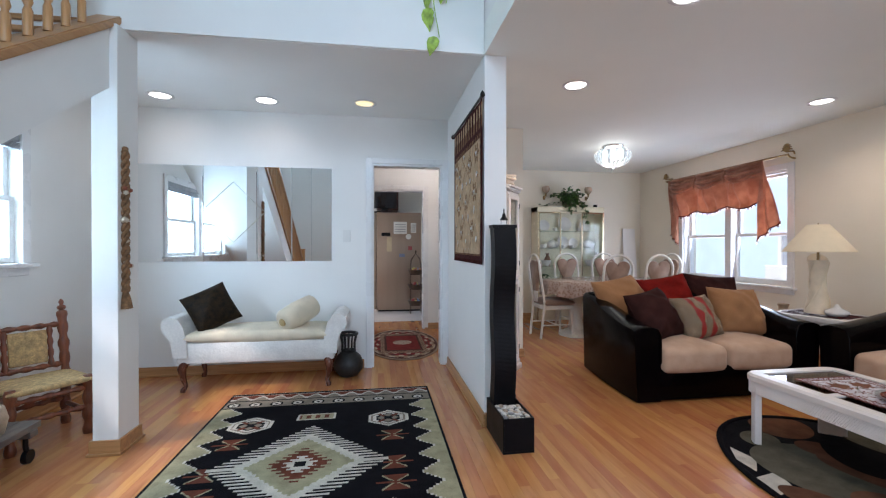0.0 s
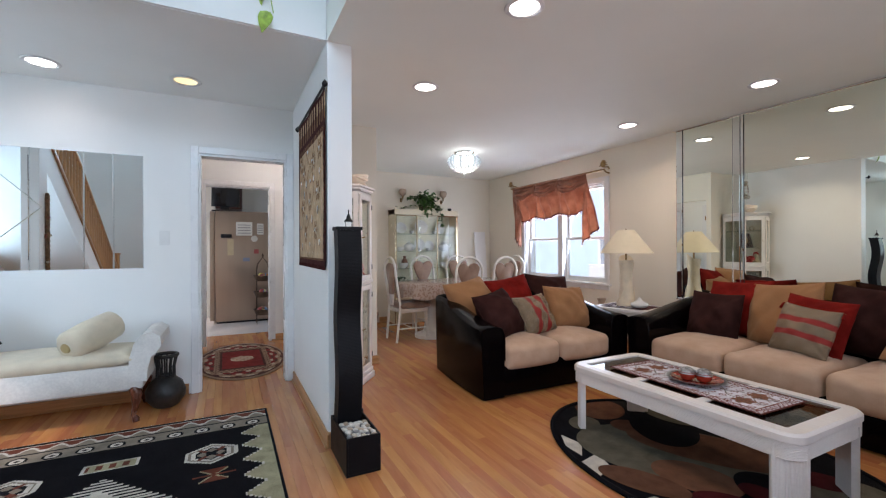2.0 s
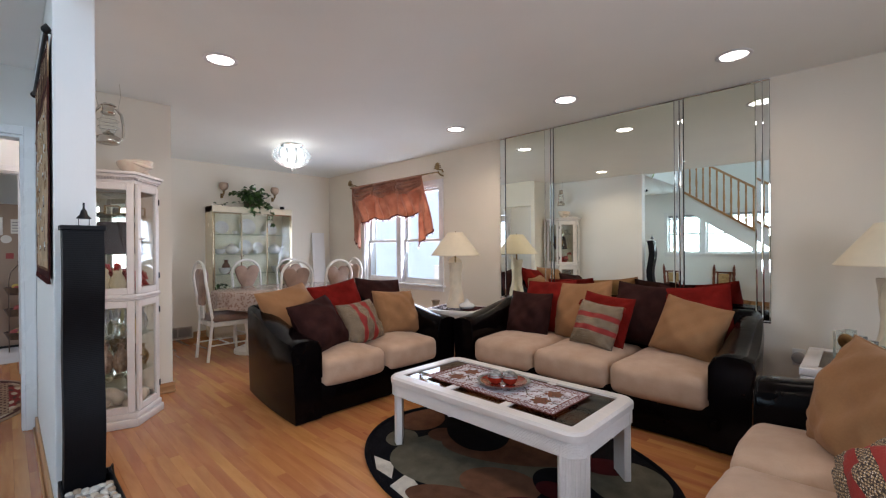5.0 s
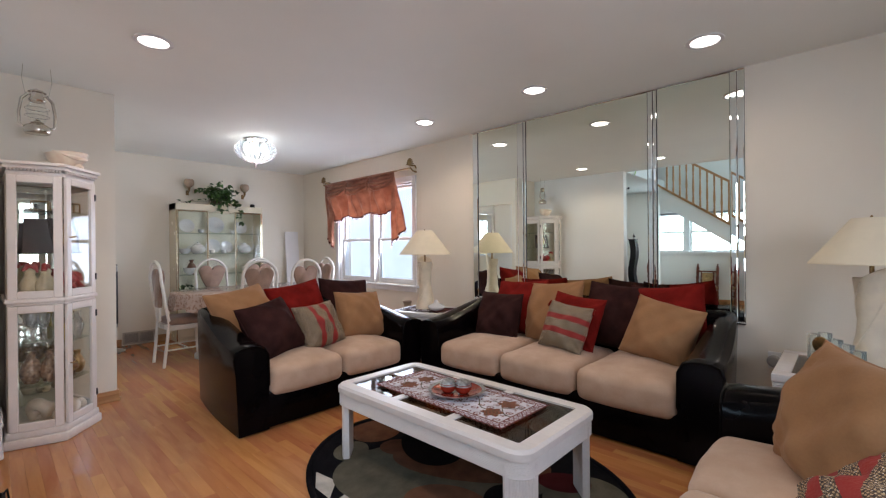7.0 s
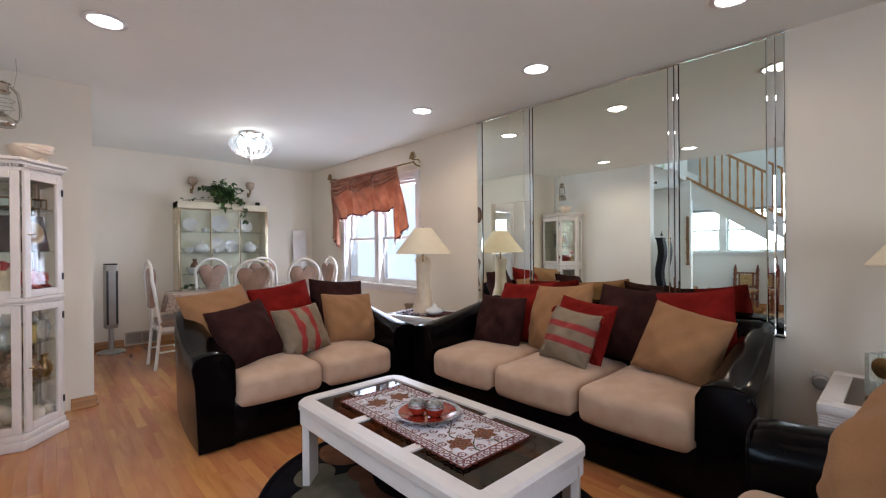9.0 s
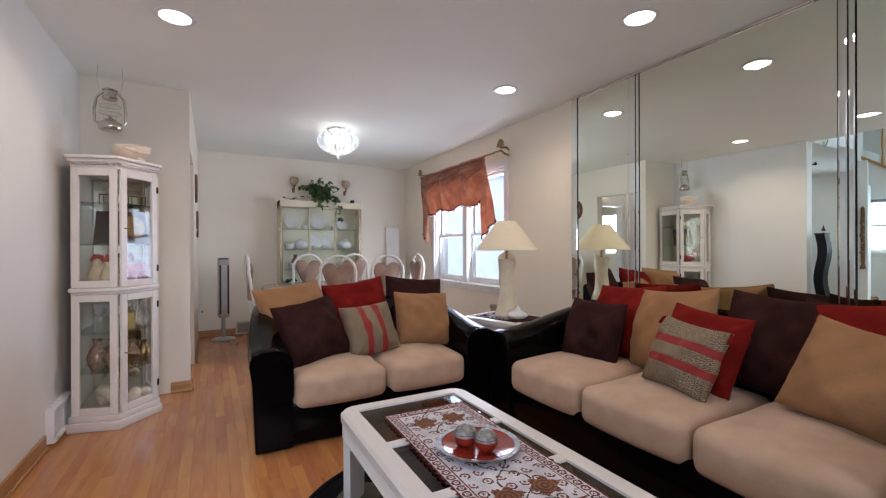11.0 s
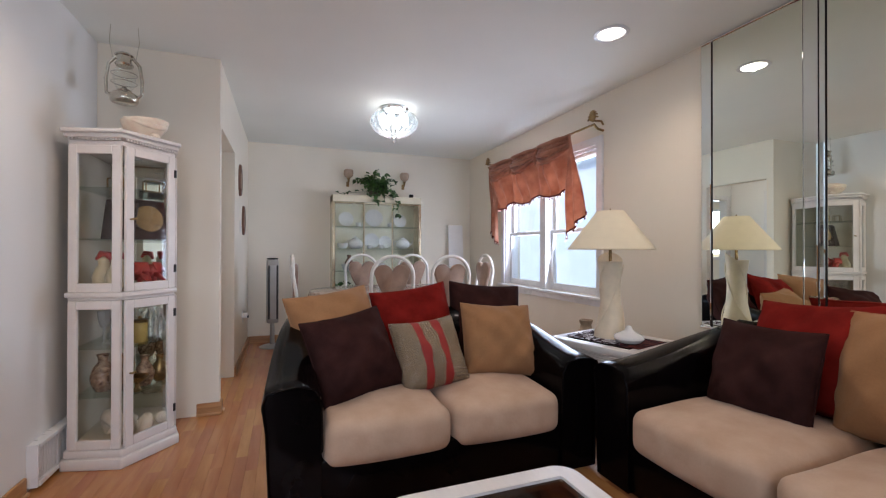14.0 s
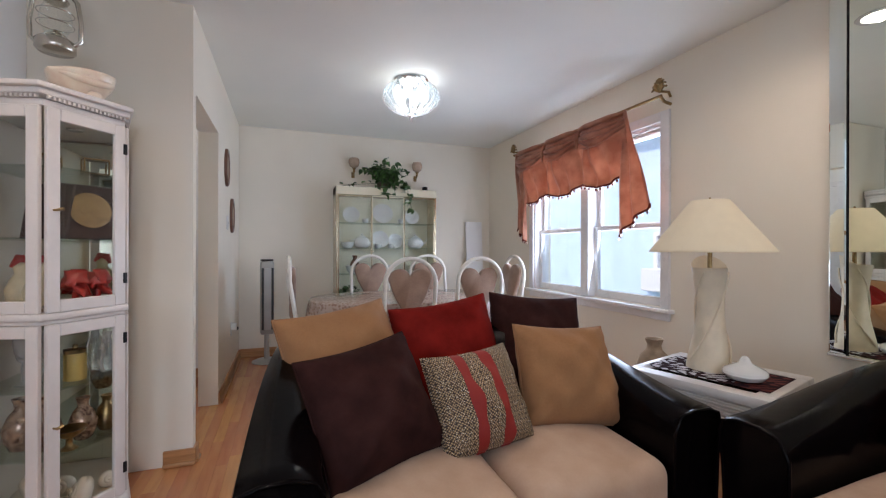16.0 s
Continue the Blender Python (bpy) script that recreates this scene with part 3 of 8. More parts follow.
def embroidered(name, stripes, axis):
    """Red cloth with broad woven gold-grey bands."""
    if name in MATS:
        return MATS[name]
    m, nt, p = nodes_of(name)
    L, N = nt.links.new, nt.nodes.new
    tc, sep = N("ShaderNodeTexCoord"), N("ShaderNodeSeparateXYZ")
    L(tc.outputs["Object"], sep.inputs[0])
    def math_node(op, a, b=None):
        q = N("ShaderNodeMath")
        q.operation = op
        for i, s in enumerate((a, b)):
            if s is None:
                continue
            if isinstance(s, (int, float)):
                q.inputs[i].default_value = s
            else:
                L(s, q.inputs[i])
        return q.outputs[0]
    c = sep.outputs[axis]
    other = sep.outputs[1 - axis]
    ph = math_node("FRACT", math_node("ADD", math_node("MULTIPLY", c, stripes), 0.69))
    red_band = math_node("MULTIPLY", math_node("LESS_THAN", ph, 0.38), math_node("LESS_THAN", math_node("ABSOLUTE", c), 0.11))
    lace = N("ShaderNodeTexVoronoi")
    lace.inputs["Scale"].default_value = 150
    L(tc.outputs["Object"], lace.inputs["Vector"])
    wav = math_node("SINE", math_node("MULTIPLY", other, 560.0))
    wav2 = math_node("SINE", math_node("MULTIPLY", c, 640.0))
    cross = math_node("GREATER_THAN", math_node("MULTIPLY", wav, wav2), 0.12)
    mixg = N("ShaderNodeMix")
    mixg.data_type = "RGBA"
    mixg.inputs["A"].default_value, mixg.inputs["B"].default_value = (0.07, 0.045, 0.028, 1), (0.42, 0.30, 0.165, 1)
    L(cross, mixg.inputs["Factor"])
    spark = N("ShaderNodeMix")
    spark.data_type = "RGBA"
    spark.inputs["B"].default_value = (0.78, 0.72, 0.62, 1)
    L(math_node("LESS_THAN", lace.outputs["Distance"], 0.22), spark.inputs["Factor"])
    L(mixg.outputs["Result"], spark.inputs["A"])
    fin = N("ShaderNodeMix")
    fin.data_type = "RGBA"
    fin.inputs["B"].default_value = (0.28, 0.017, 0.011, 1)
    L(red_band, fin.inputs["Factor"])
    # braid lines along the bands and a row of small lozenges between them
    rows = math_node("FRACT", math_node("MULTIPLY", ph, 7.0))
    lozenge = math_node("GREATER_THAN", math_node("ADD", math_node("ABSOLUTE", math_node("SUBTRACT", rows, 0.5)),
                        math_node("ABSOLUTE", math_node("SUBTRACT", math_node("FRACT", math_node("MULTIPLY", other, 62.0)), 0.5))), 0.74)
    braid = N("ShaderNodeMix")
    braid.data_type = "RGBA"
    braid.inputs["B"].default_value = (0.03, 0.018, 0.014, 1)
    L(lozenge, braid.inputs["Factor"])
    L(spark.outputs["Result"], braid.inputs["A"])
    L(braid.outputs["Result"], fin.inputs["A"])
    L(fin.outputs["Result"], p.inputs["Base Color"])
    p.inputs["Roughness"].default_value = 0.7
    b = N("ShaderNodeBump")
    b.inputs["Strength"].default_value, b.inputs["Distance"].default_value = 0.35, 0.003
    L(lace.outputs["Distance"], b.inputs["Height"])
    L(b.outputs[0], p.inputs["Normal"])
    MATS[name] = m
    return m


BAND_X = embroidered("banded_cloth_upright", 9.4, 0)
BAND_Y = embroidered("banded_cloth_level", 9.4, 1)


def pillow_rim(w, d, seed):
    """The seam line round a throw pillow, following its drawn-in edges."""
    rnd = random.Random(seed)
    ph = [rnd.uniform(0, 6.3) for _ in range(4)]
    line = [math.sin(math.pi / 2 * (2 * i / 30 - 1)) for i in range(31)]
    ring = [(u, -1) for u in line[:-1]] + [(1, v) for v in line[:-1]] + [(u, 1) for u in line[:0:-1]] + [(-1, v) for v in line[:0:-1]]
    out = []
    for u, v in ring:
        c = 1 - 0.012 * (u * v) ** 4
        out.append((u * c * w / 2 * (1 - 0.0425 * (1 - v * v) * abs(u)),
                    v * c * d / 2 * (1 - 0.0425 * (1 - u * u) * abs(v)) - 0.05 * d * 0.45 * (1 - (u - 0.25 * math.sin(ph[3])) ** 2) * max(v, 0) ** 2, 0.0))
    return out


def pillow(colour, material, size, h, x, y, z, lean, turn, roll=0, label="", hgt=None, seed=1):
    """A loose pillow whose foot is at (x, y, z), leaning back by lean degrees, facing turn."""
    hh = hgt or size
    bm = cushion(B(), size * 1.06, hh * 1.06, h * 1.72, None, 0.47, 30, seed, 0.022, 0.085, 0.012, 0.05)
    ob = part("throw_pillow", bm, material, None, "", 70)
    part("seam", sweep(B(), pillow_rim(size * 1.06, hh * 1.06, seed), 0.0042, 6, True), material, ob, "", 70)
    if material in (BAND_X, BAND_Y):
        for sx in (-1, 1):
            cx, cy = sx * size * 0.525, hh * 0.525 if material is BAND_Y else -hh * 0.525
            t = part("tassel", sweep(B(), [(cx, cy, 0), (cx + sx * 0.008, cy - 0.012, 0.008), (cx + sx * 0.012, cy - 0.05, 0.012)], [0.003, 0.007, 0.010], 8), RED, ob, "small red tassel", 60)
            part("tassel_bead", lathe(B(), [(0.001, -0.006), (0.007, 0.0), (0.001, 0.006)], cx + sx * 0.006, cy - 0.008, 10), BRASS, t)
    ob.matrix_world = pose(x, y, z, 0, 0, turn) @ pose(0, 0, 0, 90 - lean, 0, 0) @ pose(0, 0, 0, 0, 0, roll) @ pose(0, hh / 2, h * 0.3)
    return tagged(ob, label or (colour + " suede throw pillow leaning on the sofa back"), "pillow", "throw pillows")


def love_pillows():
    z = 0.42
    pillow("tan", TAN, 0.48, 0.18, 2.19, 3.50, z, 28, 12, 8, seed=2)
    pillow("brick red", RED, 0.47, 0.16, 2.65, 3.56, z, 20, -4, 7, seed=3)
    pillow("dark brown", BROWN, 0.47, 0.15, 3.11, 3.60, z + 0.005, 20, -10, -4, seed=4)
    pillow("dark brown", BROWN, 0.41, 0.15, 2.22, 3.11, z - 0.01, 30, 14, 8, seed=5)
    pillow("", BAND_X, 0.35, 0.12, 2.60, 3.12, z - 0.01, 28, 2, 6, "red pillow with upright bands of gold embroidery", seed=6)
    pillow("tan", TAN, 0.405, 0.16, 3.01, 3.19, z - 0.01, 28, -8, -3, seed=7)


def sofa_pillows():
    z = 0.42
    pillow("brick red", RED, 0.48, 0.15, 4.00, 2.20, z, 24, -90, 4, seed=11)
    pillow("dark brown", BROWN, 0.39, 0.14, 3.80, 2.28, z - 0.02, 20, -84, 0, seed=12)
    pillow("tan", TAN, 0.48, 0.15, 3.94, 1.82, z, 20, -97, 5, seed=13)
    pillow("dark brown", BROWN, 0.48, 0.15, 4.04, 1.36, z, 20, -88, -4, seed=14)
    pillow("brick red", RED, 0.40, 0.12, 3.785, 1.60, z + 0.005, 24, -92, -5, seed=15)
    pillow("", BAND_Y, 0.34, 0.11, 3.655, 1.60, z + 0.01, 25, -93, -6, "red pillow with level bands of gold embroidery", seed=16)
    pillow("brick red", RED, 0.47, 0.13, 4.03, 0.95, z + 0.02, 20, -90, 8, seed=17)
    pillow("tan", TAN, 0.41, 0.16, 3.80, 1.00, z, 30, -84, -13, seed=18)
    pillow("dark brown", BROWN, 0.42, 0.10, 4.15, 1.10, z + 0.03, 10, -90, -6, seed=19)


def love2_pillows():
    pillow("tan", TAN, 0.43, 0.14, 2.565, 0.09, 0.41, 20, 213, -3, seed=21)
    pillow("", BAND_Y, 0.34, 0.12, 2.14, 0.08, 0.42, 40, 184, -14, "red pillow with level bands of gold embroidery", seed=22)


love_pillows()
sofa_pillows()
love2_pillows()


# ---- living room ----
def woven(name, x0, y0, w, d, nx, ny, z, pick, mats, parent=None, bump=0.0, upright=None):
    """A woven cloth built of small cells; pick(u, v) gives each cell's yarn, or None outside the cloth."""
    verts, faces, idx, at = [], [], [], {}
    def vert(i, j):
        if (i, j) not in at:
            at[i, j] = len(verts)
            px, py = x0 + w * i / nx, y0 + d * j / ny
            dz = bump * (math.sin(3.1 * px * 4) * math.sin(2.7 * py * 4))
            verts.append((px, py, z + dz))
        return at[i, j]
    for j in range(ny):
        for i in range(nx):
            k = pick((i + 0.5) / nx, (j + 0.5) / ny)
            if k is None:
                continue
            faces.append((vert(i, j), vert(i + 1, j), vert(i + 1, j + 1), vert(i, j + 1)))
            idx.append(k)
    if upright:
        verts = [tuple(upright @ Vector(v)) for v in verts]
    me = bpy.data.meshes.new(name)
    me.from_pydata(verts, [], faces)
    for m in mats:
        me.materials.append(m)
    me.polygons.foreach_set("material_index", idx)
    ob = new(name, me)
    ob.parent = parent
    return ob


def yarn(name, colour, rough=0.95):
    return mat("yarn_" + name, colour, rough, var=0.14, scale=12, fine=0.35, fine_scale=260, bump=0.5, bump_scale=320, spec=0.1)


Y_BLACK, Y_CREAM, Y_SAGE = yarn("black", (0.0045, 0.004, 0.006)), yarn("cream", (0.62, 0.57, 0.49)), yarn("sage", (0.38, 0.345, 0.215))
Y_RUST, Y_TAUPE, Y_MAROON = yarn("rust", (0.16, 0.045, 0.025)), yarn("taupe", (0.25, 0.21, 0.165)), yarn("maroon", (0.07, 0.008, 0.010))
Y_GREEN, Y_TANW, Y_GOLD = yarn("grey_green", (0.125, 0.112, 0.080)), yarn("brown", (0.14, 0.062, 0.035)), yarn("gold", (0.42, 0.31, 0.14))


def downlight(x, y, power=1.9, colour=(1.0, 0.86, 0.67), lamp=True, warm=False):
    ob = thing("downlight", "round white recessed ceiling downlight, lit", "ceiling light", x, y, H, 0, "recessed downlights")
    part("trim_ring", lathe(B(), [(0.078, -0.001), (0.100, -0.001), (0.104, -0.005), (0.100, -0.009), (0.080, -0.010), (0.076, -0.004)], seg=32, close=False), TRIM, ob, "", 40)
    g = glow("downlight_warm_bulb", (1.0, 0.80, 0.28), 0.45) if warm else glow("downlight_bulb", (1.0, 0.97, 0.90), 4)
    part("lens", lathe(B(), [(0.002, -0.0035), (0.078, -0.0035)], seg=32, close=False), g, ob, "glowing lens")
    if lamp:
        d = bpy.data.lights.new("downlight_lamp", "SPOT")
        d.energy, d.color, d.spot_size, d.spot_blend, d.shadow_soft_size = power * 4, colour, radians(150), 0.8, 0.022
        s = new("downlight_lamp", d)
        s.matrix_world = look((x, y, H - 0.016), (x, y, 0))
    return ob


for x, y, power in ((1.42, 3.04, 2.0), (3.70, 3.07, 1.9), (3.705, 1.835, 1.8), (3.725, 0.665, 0.7), (1.43, 1.82, 1.9), (1.43, 0.66, 1.0)):
    downlight(x, y, power)
for x in (-1.89, -1.05):
    downlight(x, 3.77, 0.22, (1.0, 0.96, 0.90))
downlight(-0.22, 3.72, warm=True, lamp=False)


def coffee_table():
    ob = thing("coffee_table", "whitewashed reeded coffee table with smoked glass inset top", "table", 2.42, 1.565)
    hx, hy, zt = 0.325, 0.645, 0.42
    for sx in (-1, 1):
        for sy in (-1, 1):
            bm = B()
            cx, cy = sx * (hx - 0.065), sy * (hy - 0.065)
            turn = Matrix.Translation((sx * (hx - 0.058), sy * (hy - 0.058), 0)) @ Matrix.Rotation(math.atan2(sy, sx), 4, "Z")
            outer = []
            for i in range(49):
                v = -0.068 + 0.136 * i / 48
                outer.append((0.026 - 0.018 * (v / 0.068) ** 2 + 0.0022 * abs(math.sin(i * math.pi / 4)), v))
            plan = outer + [(-0.022, 0.066), (-0.022, -0.066)]
            lo = [bm.verts.new(turn @ Vector((x, y, 0.012))) for x, y in plan]
            hi = [bm.verts.new(turn @ Vector((x, y, zt - 0.062))) for x, y in plan]
            bm.faces.new(list(reversed(lo)))
            bm.faces.new(hi)
            for i in range(len(plan)):
                j = (i + 1) % len(plan)
                bm.faces.new((lo[i], lo[j], hi[j], hi[i]))
            bmesh.ops.recalc_face_normals(bm, faces=bm.faces)
            part("leg", bm, WHITEWASH, ob, "reeded diagonal corner leg", 35)
    def rounded(hx, hy, r, n=8):
        pts = []
        for cx, cy, a0 in ((hx - r, hy - r, 0), (-hx + r, hy - r, 90), (-hx + r, -hy + r, 180), (hx - r, -hy + r, 270)):
            for i in range(n + 1):
                a = radians(a0 + 90 * i / n)
                pts.append((cx + r * math.cos(a), cy + r * math.sin(a)))
        return pts
    # apron of stacked reeds
    for i in range(11):
        bm = B()
        z = zt - 0.114 + i * 0.0066
        out, inn = rounded(hx - 0.006, hy - 0.006, 0.075), rounded(hx - 0.03, hy - 0.03, 0.055)
        n = len(out)
        rows = [[Vector((*q, z)) for q in inn], [Vector((q[0] * 0.994, q[1] * 0.996, z)) for q in out], [Vector((*q, z + 0.0033)) for q in out],
                [Vector((q[0] * 0.994, q[1] * 0.996, z + 0.0065)) for q in out], [Vector((*q, z + 0.0065)) for q in inn]]
        loft(bm, rows, True)
        bmesh.ops.recalc_face_normals(bm, faces=bm.faces)
        part("apron_reed", bm, WHITEWASH, ob)
    # top rim with three glazed openings
    bm = B()
    out, edge = rounded(hx, hy, 0.08), rounded(hx - 0.012, hy - 0.012, 0.07)
    hole = rounded(hx - 0.075, hy - 0.075, 0.012)
    rows = [[Vector((*q, zt - 0.042)) for q in rounded(hx - 0.03, hy - 0.03, 0.06)], [Vector((*q, zt - 0.04)) for q in out], [Vector((*q, zt - 0.012)) for q in out], [Vector((*q, zt)) for q in edge],
            [Vector((*q, zt)) for q in hole], [Vector((*q, zt - 0.03)) for q in hole]]
    loft(bm, rows, True)
    bmesh.ops.recalc_face_normals(bm, faces=bm.faces)
    part("top_rim", bm, WHITEWASH, ob, "", 30)
    for y in (-0.19, 0.19):
        part("crossbar", slab(-hx + 0.074, hx - 0.074, y - 0.022, y + 0.022, zt - 0.03, zt - 0.001, bevel=0.003), WHITEWASH, ob)
    for a, b in ((-hy + 0.076, -0.213), (-0.167, 0.167), (0.213, hy - 0.076)):
        part("glass_pane", slab(-hx + 0.076, hx - 0.076, a, b, zt - 0.016, zt - 0.009), SMOKE, ob, "smoked glass pane")


coffee_table()


def table_runner():
    w, d = 0.40, 0.90
    mats = [yarn("runner_white", (0.72, 0.70, 0.74)), yarn("runner_wine", (0.20, 0.055, 0.045)), yarn("runner_copper", (0.30, 0.12, 0.065)), yarn("runner_olive", (0.10, 0.09, 0.05))]
    def pick(u, v):
        x, y = u * w, v * d
        ex, ey = min(x, w - x), min(y, d - y)
        e = min(ex, ey)
        along = y if ex < ey else x
        if e < 0.010 and abs(math.sin(along * 95)) * 0.010 > e + 0.002:
            return None
        if e < 0.014:
            return 1
        if e < 0.05:
            q = (along / 0.034) % 1 - 0.5
            r = math.hypot(q * 0.034, e - 0.032)
            return 1 if abs(r - 0.012) < 0.0036 else (2 if r < 0.004 else 0)
        if e < 0.056:
            return 1
        for s in (0.17, 0.83):
            for t in (0.33, 0.67):
                r = math.hypot(x - w * t, y - d * s)
                a = math.atan2(y - d * s, x - w * t)
                if r < 0.056 * (0.85 + 0.15 * math.cos(6 * a)):
                    return 2 if (math.sin(r * 420) > 0) else (1 if math.cos(9 * a) > 0 else 3)
        cy = w / 2 + 0.055 * math.sin(y * 22)
        if abs(x - cy) < 0.0035 or abs(x - (w - cy)) < 0.0035:
            return 3
        q = math.hypot((x % 0.050) - 0.025, (y % 0.056) - 0.028)
        if abs(q - 0.015) < 0.0034 and math.sin(x * 60 + y * 47) > -0.55:
            return 1
        if q < 0.006:
            return 2
        return 0
    ob = thing("table_runner", "white table runner embroidered with wine red scrolls", "runner", 2.43, 1.56, 0.4215, -1.5)
    woven("cloth", -w / 2, -d / 2, w, d, 96, 240, 0.0, pick, mats, ob)
    for inset, r, m in ((0.011, 0.0016, mats[1]), (0.053, 0.0014, mats[2])):
        x, y = w / 2 - inset, d / 2 - inset
        loop = [(-x, -y, 0.001), (x, -y, 0.001), (x, y, 0.001), (-x, y, 0.001)]
        part("beaded_cord", sweep(B(), [Vector(p).lerp(Vector(q), k / 12) for p, q in zip(loop, loop[1:] + loop[:1]) for k in range(12)], r, 6, True), m, ob, "beaded wine red cord")


table_runner()


def plate_and_jars():
    lac = mat("red_lacquer", (0.30, 0.030, 0.015), 0.16, var=0.15, scale=30, coat=0.5)
    pewter = mat("pewter", (0.36, 0.36, 0.36), 0.32, 0.9, var=0.3, scale=60, bump=0.6, bump_scale=260)
    p = thing("plate", "round red lacquer plate with a pewter rim", "plate", 2.44, 1.56, 0.423)
    p.scale = (1.13, 1.13, 1.0)
    part("dish", lathe(B(), [(0.0, 0.0), (0.07, 0.0), (0.10, 0.010), (0.122, 0.018), (0.120, 0.021), (0.098, 0.014), (0.068, 0.005), (0.001, 0.005)], seg=48, close=False), lac, p, "", 60)
    part("rim", lathe(B(), [(0.116, 0.0185), (0.133, 0.022), (0.1345, 0.025), (0.117, 0.0225)], seg=48, close=False), pewter, p, "engraved pewter rim", 60)
    for dx, dy in ((-0.030, 0.035), (0.012, -0.035)):
        j = thing("jar", "small round red jar with an engraved pewter cap", "jar", 2.44 + dx, 1.56 + dy, 0.429, 20, "jars on the plate")
        j.scale = (0.92, 0.92, 0.92)
        part("body", lathe(B(), [(0.020, 0), (0.034, 0.006), (0.045, 0.024), (0.047, 0.038), (0.044, 0.052)], seg=32), lac, j, "", 60)
        part("band", lathe(B(), [(0.0466, 0.041), (0.0476, 0.043), (0.0468, 0.047), (0.0450, 0.049)], seg=36, close=False, ripple=0.012, lobes=18), pewter, j, "", 60)
        part("cap", lathe(B(), [(0.0445, 0.052), (0.042, 0.060), (0.032, 0.070), (0.020, 0.078), (0.012, 0.078), (0.010, 0.074), (0.001, 0.074)], seg=36, close=False, ripple=0.01, lobes=18), pewter, j, "", 60)


plate_and_jars()


def living_rug():
    """Oval black rug with carved curved patches."""
    ob = thing("area_rug", "oval black rug with sage, brown and cream curved shapes", "rug", 2.43, 1.55)
    ax, ay = 0.70, 0.93
    def disc(x, y, rx, ry, turn, z, clip=0.955, n=56):
        bm = B()
        vs = []
        for i in range(n):
            a = 2 * math.pi * i / n
            px, py = rx * math.cos(a), ry * math.sin(a)
            t = radians(turn)
            qx, qy = x + px * math.cos(t) - py * math.sin(t), y + px * math.sin(t) + py * math.cos(t)
            k = math.hypot(qx / ax, qy / ay)
            if k > clip:
                qx, qy = qx * clip / k, qy * clip / k
            vs.append(bm.verts.new((qx, qy, z)))
        bm.faces.new(vs)
        return bm
    bm = lathe(B(), [(1.0, 0.0), (1.0, 0.006), (0.985, 0.010), (0.01, 0.010)], seg=96)
    for v in bm.verts:
        v.co.x *= ax
        v.co.y *= ay
    part("field", bm, Y_BLACK, ob, "", 40)
    z = 0.0103
    Y_BROWN = yarn("light_brown", (0.19, 0.085, 0.048))
    shapes = (((0.05, 0.76, 0.17, 0.20, -50), Y_TANW), ((-0.24, 0.62, 0.12, 0.10, 40), Y_GREEN), ((-0.55, 0.42, 0.07, 0.14, -18), Y_CREAM), ((-0.60, 0.18, 0.14, 0.08, 40), Y_CREAM),
              ((-0.08, 0.06, 0.36, 0.56, 38), Y_GREEN), ((0.12, 0.02, 0.20, 0.44, 30), Y_TANW), ((-0.02, 0.44, 0.10, 0.12, 30), Y_TANW), ((0.17, 0.34, 0.20, 0.30, -40), Y_BLACK),
              ((-0.25, -0.15, 0.15, 0.21, 20), Y_BROWN), ((-0.52, -0.05, 0.10, 0.22, 25), Y_TANW), ((-0.62, -0.22, 0.10, 0.06, -30), Y_CREAM), ((-0.34, -0.38, 0.10, 0.16, 30), Y_MAROON),
              ((-0.05, -0.42, 0.15, 0.20, -20), Y_BLACK), ((-0.12, -0.38, 0.07, 0.09, 0), Y_MAROON), ((0.20, -0.62, 0.22, 0.20, 20), Y_GREEN), ((0.27, -0.47, 0.09, 0.13, 30), Y_MAROON),
              ((0.45, 0.45, 0.20, 0.26, 0), Y_GREEN), ((0.52, 0.0, 0.12, 0.24, 0), Y_TANW))
    for i, (s, m) in enumerate(shapes):
        part("patch", disc(*s, z + 0.0006 * i, n=4 if m is Y_CREAM else 56), m, ob)
    ring = [(ax * 0.985 * math.cos(2 * math.pi * i / 96), ay * 0.985 * math.sin(2 * math.pi * i / 96), 0.012) for i in range(96)]
    part("border", sweep(B(), ring, 0.016, 8, True, 0.55), Y_BLACK, ob, "", 60)


living_rug()


